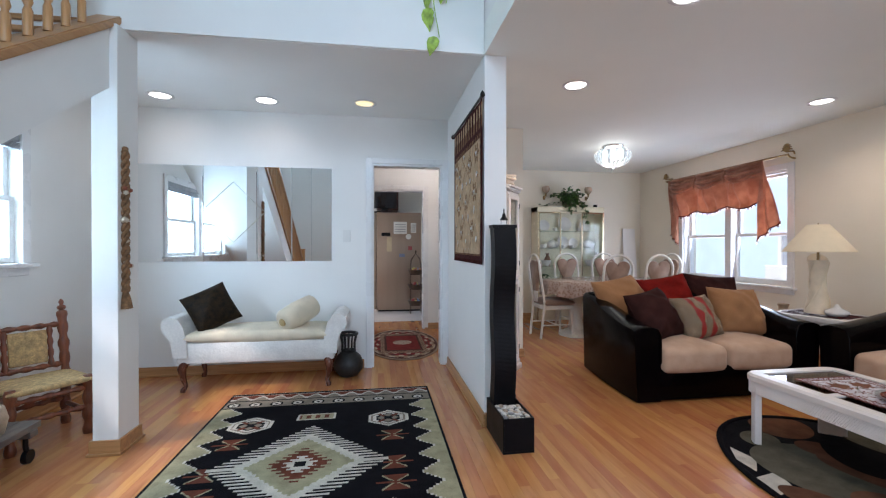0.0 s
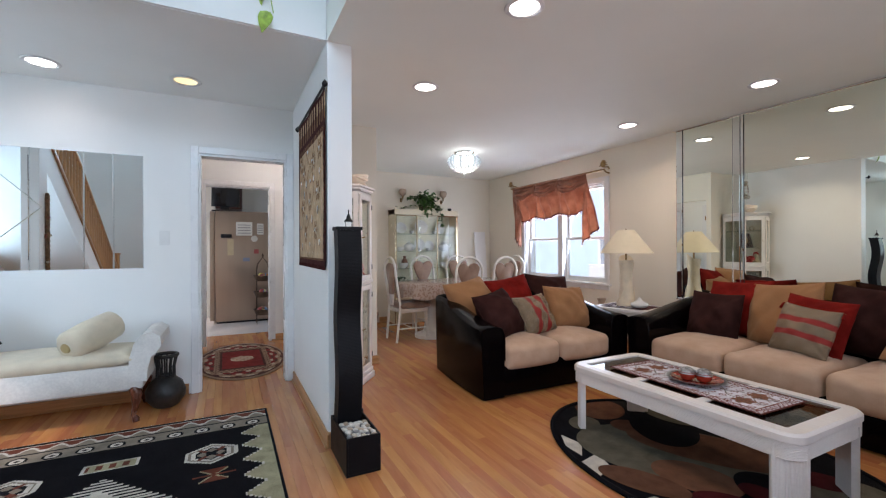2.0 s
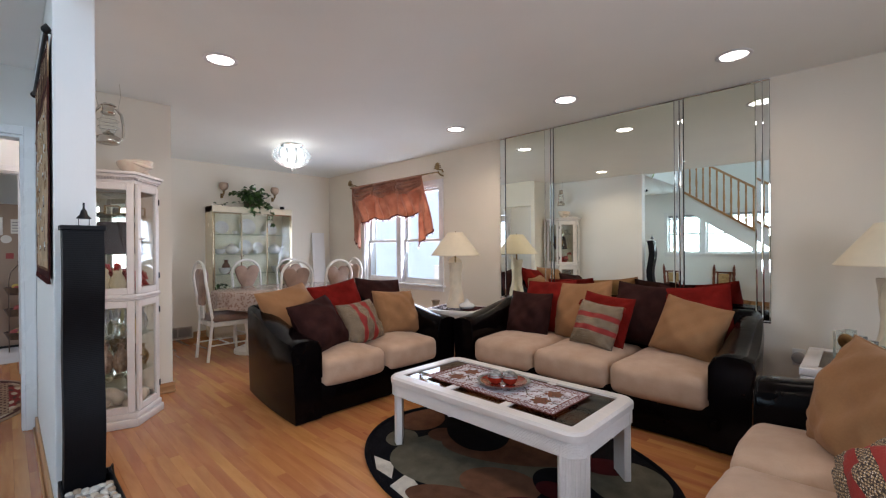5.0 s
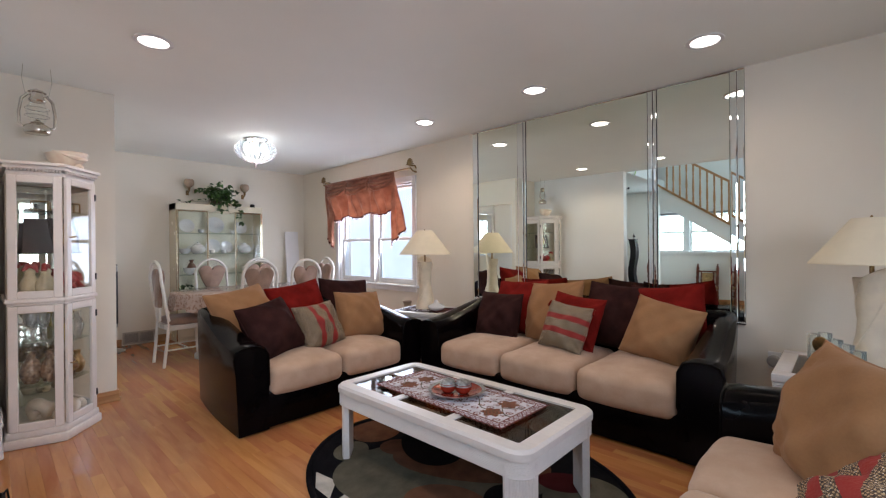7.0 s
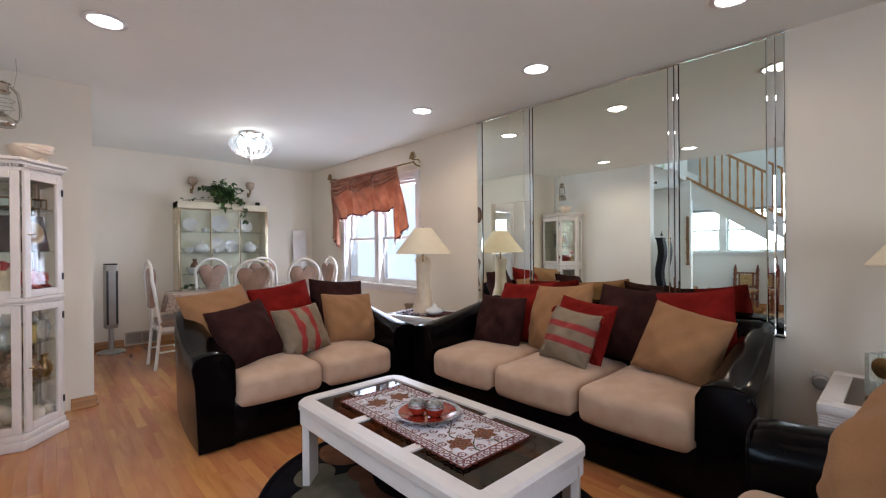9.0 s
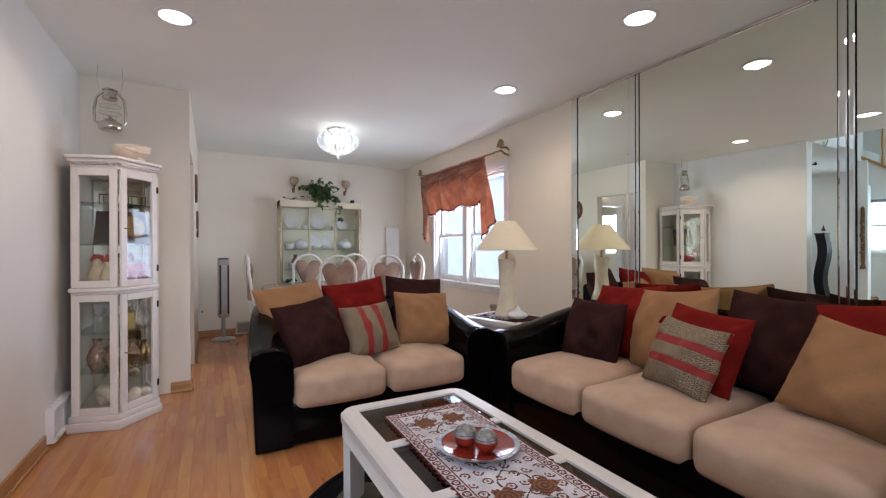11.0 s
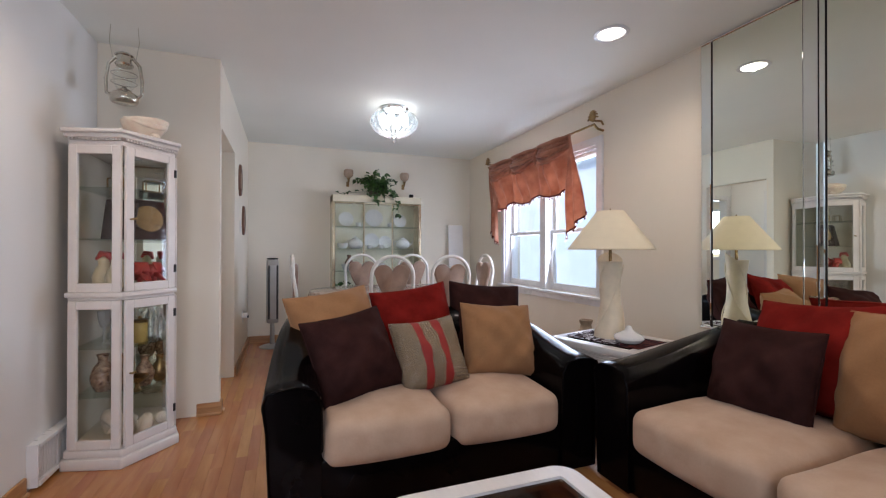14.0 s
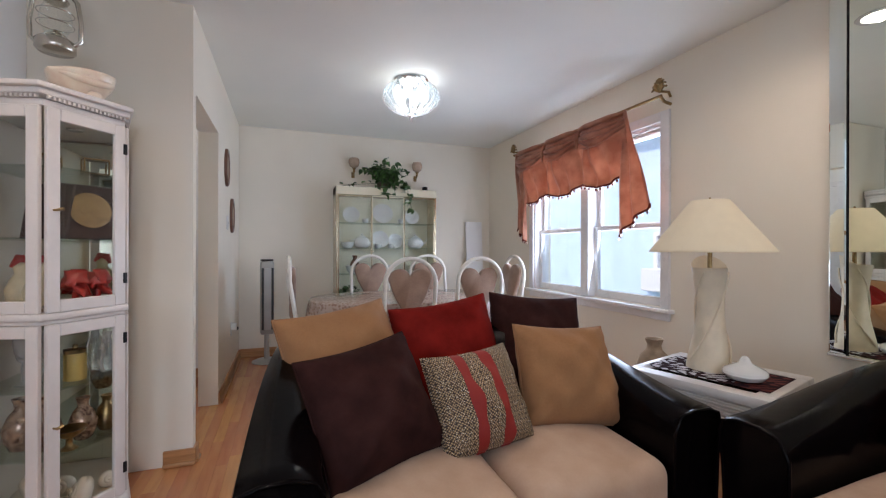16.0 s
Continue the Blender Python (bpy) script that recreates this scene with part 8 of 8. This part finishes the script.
def kilim():
    x0, x1, y0, y1 = -1.225, 0.305, 1.14, 3.46
    w, d = x1 - x0, y1 - y0
    mats = [Y_BLACK, Y_CREAM, Y_SAGE, Y_RUST, Y_TAUPE]
    cx, cy = w / 2 - 0.06, 2.28 - y0
    def hexm(x, y, hx, hy):
        dx, dy = abs(x - hx), abs(y - hy)
        r = max(dx / 0.135, (dx * 0.6 + dy) / 0.135)
        if r > 1:
            return None
        if r > 0.86:
            return 1
        if r > 0.76:
            return 4
        star = max(dx, dy) / 0.1
        if abs(dx - dy) < 0.016 or star < 0.25:
            return 3 if star > 0.3 else 0
        return 4 if dx + dy < 0.075 else (1 if r > 0.6 else 0)
    def cross(x, y, hx, hy):
        dx, dy = abs(x - hx), abs(y - hy)
        if dx < 0.10 and dy < 0.072:
            edge = dx * 0.95 - dy
            if dy < 0.009 or (edge < -0.004 and dx < 0.062):
                return 3
            if abs(edge) < 0.009 and dx < 0.068:
                return 2
        return None
    def pick(u, v):
        x, y = u * w, v * d
        yy = min(y, d - y)
        ex = min(x, w - x)
        if ex < 0.014 or yy < 0.012:
            return 0
        if yy < 0.30:
            if yy < 0.035:
                return 0 if yy < 0.03 else 1
            if yy < 0.055:
                return 3
            if yy < 0.15:
                q = (x % 0.135) / 0.135
                s = 0.095 + 0.03 * math.sin(q * 6.283)
                if abs(yy - s) < 0.013:
                    return 1
                return 4 if yy > s else 3
            if yy < 0.165:
                return 0
            q, r = (x % 0.15) / 0.15 - 0.5, (yy - 0.235) / 0.07
            k = math.hypot(q * 2.4, r * 1.1)
            if 0.5 < k < 0.72 or k < 0.2:
                return 0
            if yy > 0.29:
                return 0
            return 1 if k < 0.5 else 4
        step = abs(((y - 0.02) % 0.19) / 0.19 - 0.5) * 2
        step = math.floor(step * 6) / 6
        edge = 0.075 + 0.115 * step
        if ex < edge:
            return 2
        if ex < edge + 0.012:
            return 1
        dx, dy = abs(x - cx), abs(y - cy)
        row = int(dy / 0.015)
        stair = (row // 2) * 0.030
        kk = dx + stair * 0.95
        if kk < 0.47:
            if kk > 0.335:
                return 1 if row % 2 == 0 else 0
            if kk > 0.285:
                return 1
            if kk > 0.262:
                return 1 if row % 2 else 2
            if kk > 0.165:
                return 2
            if kk > 0.142:
                return 3 if row % 2 else 2
            if kk > 0.088:
                return 3
            if kk > 0.07:
                return 1 if row % 2 else 3
            if kk > 0.028:
                return 1
            return 0
        for hx, hy in ((0.30, 1.70), (1.19, 1.70), (0.30, d - 1.70), (1.19, d - 1.70)):
            q = hexm(x, y, hx, hy)
            if q is not None:
                return q
        for hx, hy in ((0.26, 1.43), (1.21, 1.43), (0.26, d - 1.43), (1.21, d - 1.43), (1.21, 1.09), (0.24, 1.09)):
            q = cross(x, y, hx, hy)
            if q is not None:
                return q
        for py in (1.79, d - 1.79):
            if abs(x - cx) < 0.125 and abs(y - py) < 0.052:
                return 1 if abs(y - py) > 0.042 or abs(x - cx) > 0.112 else (3 if (int((x - cx + 1) / 0.03) % 2) and abs(y - py) < 0.03 else 2)
        return 0
    ob = thing("kilim_rug", "black kilim rug with cream diamond and sage zigzag border", "rug")
    woven("weave", x0, y0, w, d, 204, 300, 0.009, pick, mats, ob)
    part("edge", slab(x0, x1, y0, y1, 0.001, 0.0085, bevel=0.002), Y_BLACK, ob)
    rnd = random.Random(2)
    fr = B()
    for y, s in ((y1, 1), (y0, -1)):
        for i in range(150):
            x = x0 + 0.008 + i * (w - 0.016) / 149
            sweep(fr, [(x, y - 0.004 * s, 0.006), (x + rnd.uniform(-0.006, 0.006), y + s * rnd.uniform(0.012, 0.026), 0.003)], 0.0022, 4)
    part("fringe", fr, Y_CREAM, ob, "cream yarn fringe")


kilim()


def rush_chair(x, y, rz):
    wd = wood("turned_walnut", (0.27, 0.075, 0.03), (0.11, 0.03, 0.014), 0.3, 2)
    rush = mat("woven_rush", (0.62, 0.40, 0.18), 0.85, var=0.2, scale=40, fine=0.4, fine_scale=120, bump=0.8, bump_scale=90)
    ob = thing("rush_chair", "low turned-wood chair with woven rush seat and back", "chair", x, y, 0, rz, "low rush chairs")
    def turned(x, y, z0, z1, lean=0.0, knob=False):
        pts, rs = [], []
        n = 34
        for i in range(n + 1):
            t = i / n
            z = z0 + (z1 - z0) * t
            pts.append((x, y + lean * max(0, z - 0.33), z))
            rs.append(0.025 + 0.0045 * math.sin(z * 62) + (0.003 if int(z * 11) % 2 else 0))
        if knob:
            for dz, r in ((0.012, 0.012), (0.022, 0.024), (0.034, 0.024), (0.045, 0.010), (0.065, 0.015), (0.085, 0.004)):
                pts.append((x, y + lean * (z1 + dz - 0.33), z1 + dz))
                rs.append(r)
        return sweep(B(), pts, rs, 12)
    for sx in (-1, 1):
        part("front_leg", turned(sx * 0.18, -0.15, 0, 0.37), wd, ob, "", 60)
        part("back_post", turned(sx * 0.18, 0.17, 0, 0.74, 0.14, True), wd, ob, "", 60)
        for z in (0.14, 0.29):
            part("stretcher", sweep(B(), [(sx * 0.18, -0.15, z), (sx * 0.18, 0.17, z)], 0.015, 10), wd, ob, "", 60)
    for z, y, dy in ((0.17, -0.15, 0), (0.29, -0.15, 0), (0.17, 0.17, 0), (0.40, 0.17, 0.01), (0.66, 0.17, 0.046)):
        pts = [(-0.18 + 0.36 * i / 16, y + dy, z) for i in range(17)]
        part("rail", sweep(B(), pts, [0.016 + 0.005 * math.sin(i * 1.9) for i in range(17)], 10), wd, ob, "", 60)
    bm = cushion(B(), 0.41, 0.37, 0.055, pose(0, 0.0, 0.345), 0.2, 12, 2, 0.002, 0.0)
    part("seat", bm, rush, ob, "woven rush seat", 60)
    part("back_panel", moved(slab(-0.095, 0.095, -0.012, 0.012, -0.105, 0.105, bevel=0.01), pose(0, 0.198, 0.53, -8)), rush, ob, "woven rush back panel", 40)
    for sx in (-1, 1):
        part("back_slat", sweep(B(), [(sx * 0.11, 0.18 + 0.036 * i / 14, 0.40 + 0.26 * i / 14) for i in range(15)], [0.015 + 0.004 * math.sin(i * 1.7) for i in range(15)], 10), wd, ob, "", 60)
    return ob


RC = rush_chair(-2.15, 2.86, 52)
copy_thing(RC, pose(-2.16, 1.85, 0, 0, 0, 94))


def low_cart():
    top = mat("weathered_wood", (0.20, 0.16, 0.135), 0.6, var=0.3, scale=10, fine=0.4, fine_scale=50, stretch=(1, 0.15, 1))
    ob = thing("low_cart", "low weathered wooden cart on iron casters", "cart", -2.13, 2.31, 0, 4)
    for i in range(4):
        part("plank", slab(-0.20 + 0.1 * i + 0.002, -0.10 + 0.1 * i - 0.002, -0.25, 0.25, 0.185, 0.22, bevel=0.004), top, ob)
    for y in (-0.19, 0.19):
        part("batten", slab(-0.20, 0.20, y - 0.03, y + 0.03, 0.150, 0.184, bevel=0.003), top, ob)
    for x in (-0.16, 0.16):
        for y in (-0.19, 0.19):
            c = part("caster", sweep(B(), [(x, y, 0.150), (x, y, 0.10), (x, y + 0.015, 0.045)], 0.012, 8), BLACKMETAL, ob, "", 60)
            part("wheel", moved(lathe(B(), [(0.015, -0.012), (0.036, -0.013), (0.038, 0.0), (0.036, 0.013), (0.015, 0.012)], seg=24), pose(x, y + 0.015, 0.038, 0, 90)), BLACKMETAL, c, "iron wheel", 50)
    v = part("pot", lathe(B(), [(0.05, 0), (0.06, 0.01), (0.075, 0.08), (0.06, 0.14), (0.05, 0.15), (0.045, 0.14)], seg=26), mat("sandstone_clay", (0.50, 0.38, 0.27), 0.75), None, "", 60)
    v.location = (-2.04, 2.36, 0.22)
    tagged(v, "small tan clay pot on the low cart", "pot")


low_cart()


def hanging_vine():
    lf = mat("variegated_leaf", (0.42, 0.60, 0.10), 0.4, var=0.25, scale=30)
    ob = thing("hanging_vine", "pale green pothos vine trailing over the ledge", "plant", 0.27, 2.618, 2.44)
    rnd = random.Random(31)
    st, lv = B(), B()
    for k, (x0, end) in enumerate(((0.0, 0.0), (-0.06, 0.18), (0.07, 0.22))):
        pts = []
        for i in range(14):
            t = i / 13
            z = 0.95 - (0.95 - 0.08 - end) * t
            pts.append(Vector((x0 * (1 - 0.3 * t) + 0.025 * math.sin(7 * t + k), -0.012 * math.sin(3 * t), z)))
        sweep(st, pts, 0.0032, 6)
        for i in range(3 + k, 14, 2 + (k > 0)):
            s = rnd.uniform(0.095, 0.13)
            m = pts[i] + Vector((0.026 * (-1) ** i, -0.012, -0.005))
            side = (-1) ** i
            tip = Matrix.Translation(m) @ Euler((radians(-100), radians(side * 25), radians(180 + side * rnd.uniform(20, 60)))).to_matrix().to_4x4()
            w = s * 0.36
            rows = ((0, 0.3, 0), (0.15, 0.95, 0.03), (0.4, 1.0, 0.05), (0.7, 0.6, 0.02), (1.0, 0.03, -0.06))
            L3 = [[lv.verts.new(tip @ Vector((q * w * kk, s * t, s * (z + 0.06 * abs(q) * kk)))) for q in (-1, 0, 1)] for t, kk, z in rows]
            for a, b in zip(L3, L3[1:]):
                lv.faces.new((a[0], a[1], b[1], b[0]))
                lv.faces.new((a[1], a[2], b[2], b[1]))
    part("stem", st, lf, ob)
    part("foliage", lv, lf, ob, "heart-shaped pale green leaves")


hanging_vine()


# ---- hall and kitchen ----
def hall_rug():
    mats = [yarn("hall_red", (0.25, 0.035, 0.03)), yarn("hall_tan", (0.36, 0.24, 0.16)), yarn("hall_brown", (0.10, 0.04, 0.03)), yarn("hall_cream", (0.55, 0.45, 0.34))]
    w, d = 0.88, 1.62
    def pick(u, v):
        x, y = (u - 0.5) * 2, (v - 0.5) * 2
        k = math.hypot(x, y)
        if k > 1:
            return None
        if k > 0.95:
            return 1
        if k > 0.90:
            return 2
        rx, ry = abs(x), abs(y)
        if rx < 0.48 and ry < 0.52:
            if math.hypot(x / 0.26, y / 0.14) < 1:
                return 3 if math.sin(x * 40) * math.sin(y * 40) > -0.5 else 1
            if rx > 0.43 or ry > 0.47:
                return 2
            return 0
        if rx < 0.60 and ry < 0.64:
            return 1 if math.sin(x * 60) * math.sin(y * 60) > -0.3 else 2
        q = math.sin(math.atan2(y, x) * 12) * math.sin(k * 30)
        return 3 if q > 0.45 else (2 if q < -0.55 else (1 if k > 0.8 else 0))
    ob = thing("oval_rug", "oval red and tan braided rug on the hall floor", "rug", 0.19, 5.13, 0)
    woven("weave", -w / 2, -d / 2, w, d, 120, 180, 0.008, pick, mats, ob)
    bm = lathe(B(), [(1.0, 0.001), (1.0, 0.006), (0.98, 0.0075)], seg=80)
    part("edge", moved(bm, Matrix.Diagonal((w / 2, d / 2, 1, 1))), mats[1], ob, "", 50)


hall_rug()


def panel_door():
    ob = thing("door_3", "white six-panel hall door, closed", "door", -0.30, 5.0, 0, 0, kind="structure")
    part("leaf", slab(0.0, 0.03, -0.40, 0.40, 0.008, 2.0, bevel=0.003), TRIM, ob)
    for y in (-0.19, 0.19):
        for z0, z1 in ((0.16, 0.78), (0.92, 1.52), (1.64, 1.90)):
            part("panel", slab(0.03, 0.038, y - 0.13, y + 0.13, z0, z1, bevel=0.006), TRIM, ob)
    for a in ((-0.47, -0.405, 0, 2.07), (0.405, 0.47, 0, 2.07), (-0.405, 0.405, 2.005, 2.07)):
        part("casing", slab(0.0, 0.02, a[0], a[1], a[2], a[3], bevel=0.003), TRIM, ob)
    part("door_handle", moved(lathe(B(), [(0.01, 0), (0.010, 0.025), (0.024, 0.035), (0.026, 0.05), (0.012, 0.06)], seg=20), pose(0.03, -0.34, 0.98, 0, 90)), BRASS, ob, "brass knob", 50)
    for z in (0.25, 1.75):
        part("hinge", slab(0.028, 0.036, 0.385, 0.405, z, z + 0.09), BRASS, ob)


panel_door()


# unseen ceiling fitting and lamp, added so the hall is not dark
def hall_fill_light():
    ob = thing("ceiling_light", "small frosted glass ceiling light added unseen to brighten the hall", "ceiling light", 0.62, 5.35, H + 0.01)
    part("canopy", lathe(B(), [(0.08, 0), (0.08, -0.015), (0.06, -0.02)], seg=28), BRASS, ob, "", 50)
    part("shade", lathe(B(), [(0.06, -0.02), (0.14, -0.05), (0.13, -0.08), (0.05, -0.10), (0.005, -0.105)], seg=32, ripple=0.03, lobes=16), glow("hall_fill_globe", (1.0, 0.95, 0.85), 0.8), ob, "", 50)
    d = bpy.data.lights.new("hall_fill_lamp", "POINT")
    d.energy, d.color, d.shadow_soft_size = 3.6, (1.0, 0.98, 0.95), 0.1
    lamp = new("hall_fill_lamp", d)
    lamp.location = (0.62, 5.35, H - 0.14)


hall_fill_light()


def fridge():
    st = mat("brushed_bronze_steel", (0.40, 0.29, 0.215), 0.32, 0.75, var=0.06, scale=4, stretch=(1, 1, 0.05))
    ob = thing("refrigerator", "brushed steel refrigerator covered with papers and magnets", "refrigerator", -0.12, 7.70)
    part("cabinet", slab(0.0, 0.80, 0.0, 0.75, 0.03, 1.80, bevel=0.012), st, ob, "", 40)
    part("door", slab(-0.075, -0.004, 0.0, 0.75, 0.05, 1.79, bevel=0.012), st, ob, "steel refrigerator door", 40)
    part("toe_kick", slab(0.02, 0.78, 0.03, 0.7, 0.0, 0.03), BLACKMETAL, ob)
    part("top_hinge", slab(-0.05, 0.06, 0.05, 0.15, 1.80, 1.82, bevel=0.004), BLACKMETAL, ob)
    paper, card = mat("paper", (0.72, 0.68, 0.60), 0.7, var=0.05), mat("tan_card", (0.52, 0.40, 0.24), 0.7)
    bars = mat("print_grey", (0.32, 0.30, 0.28), 0.8)
    for x, z, w, h, m in ((0.42, 1.52, 0.24, 0.22, paper), (0.22, 1.22, 0.09, 0.26, card), (0.60, 1.15, 0.07, 0.07, mat("magnet_red", (0.35, 0.06, 0.05), 0.4)), (0.45, 1.02, 0.10, 0.06, mat("magnet_blue", (0.20, 0.22, 0.30), 0.4)), (0.66, 1.52, 0.10, 0.18, paper)):
        s = part("note", slab(x - w / 2, x + w / 2, -0.004, -0.001, z - h / 2, z + h / 2), m, ob)
        if m is paper:
            for k in range(4):
                part("print_line", slab(x - w * 0.4, x + w * 0.4, -0.0055, -0.0045, z - h * 0.35 + k * h * 0.2, z - h * 0.35 + k * h * 0.2 + 0.012), bars, s)
    part("magnet", moved(lathe(B(), [(0.05, 0), (0.05, 0.012), (0.03, 0.014)], seg=28), pose(0.57, -0.001, 1.36, 90)), paper, ob, "round white magnet dial")
    part("magnet_clip", slab(0.08, 0.24, -0.03, -0.001, 1.37, 1.43, bevel=0.01), BLACKMETAL, ob, "dark magnet clip")


fridge()


def fruit_stand():
    ob = thing("basket_stand", "black iron three-tier basket stand with fruit", "basket stand", 0.56, 7.46)
    BRONZE = mat("bronzed_iron", (0.10, 0.055, 0.03), 0.45, 0.5, var=0.2, scale=20)
    for i in range(4):
        a = math.pi / 4 + i * math.pi / 2
        c, s = math.cos(a), math.sin(a)
        part("upright", sweep(B(), [(0.13 * c, 0.13 * s, 0), (0.13 * c, 0.13 * s, 0.85), (0.11 * c, 0.11 * s, 0.95), (0.04 * c, 0.04 * s, 1.02), (0, 0, 1.06)], 0.005, 8), BRONZE, ob, "", 60)
    part("finial", lathe(B(), [(0.004, 1.05), (0.018, 1.08), (0.004, 1.12)], seg=12), BRONZE, ob)
    rnd = random.Random(9)
    cols = [mat("fruit_%s" % n, c, 0.4, var=0.1) for n, c in (("orange", (0.55, 0.20, 0.04)), ("red", (0.32, 0.04, 0.03)), ("yellow", (0.55, 0.40, 0.08)), ("blue", (0.10, 0.22, 0.35)), ("brown", (0.20, 0.10, 0.05)))]
    for z in (0.14, 0.42, 0.68):
        b = part("basket", lathe(B(), [(0.10, z), (0.13, z + 0.07), (0.145, z + 0.09), (0.14, z + 0.09), (0.095, z + 0.008), (0.001, z + 0.008)], seg=30, close=False), BRONZE, ob, "wire basket", 50)
        for i in range(9):
            a = rnd.uniform(0, 6.28)
            r = rnd.uniform(0, 0.08)
            q = rnd.uniform(0.034, 0.048)
            bm = B()
            bmesh.ops.create_icosphere(bm, subdivisions=2, radius=q)
            f = part("fruit", bm, cols[(i * 2 + int(z * 10)) % 5], None, "", 60)
            f.location = (0.56 + r * math.cos(a), 7.46 + r * math.sin(a), z + 0.045 + rnd.uniform(0, 0.05))
            tagged(f, "round fruit in the wire basket", "fruit", "fruit in the baskets")


fruit_stand()


def kitchen_top():
    cab = wood("dark_cherry", (0.10, 0.032, 0.02), (0.05, 0.015, 0.01), 0.35, 2)
    ob = thing("wall_cabinet", "dark cherry kitchen wall cabinet above the refrigerator", "cabinet", -0.12, 7.95)
    part("body", slab(0.0, 0.40, 0.0, 0.5, 1.86, 2.42, bevel=0.004), cab, ob)
    part("door", slab(0.01, 0.39, -0.02, -0.001, 1.87, 2.41, bevel=0.006), cab, ob)
    tv = thing("television", "small black television tilted on a bracket above the refrigerator", "television", 0.02, 7.62, 1.86)
    part("screen", moved(slab(-0.19, 0.21, -0.02, 0.02, 0.0, 0.42, bevel=0.006), pose(0, 0, 0.0, 10, 0, 8)), mat("black_gloss", (0.012, 0.012, 0.014), 0.12), tv, "", 40)
    part("bracket", sweep(B(), [(0, 0.02, 0.17), (0, 0.15, 0.20), (0, 0.33, 0.20)], 0.015, 8), BLACKMETAL, tv)
    part("foot", slab(-0.06, 0.06, -0.03, 0.10, -0.04, 0.0), BLACKMETAL, tv)


kitchen_top()


# ---- floor boards ----
planks()
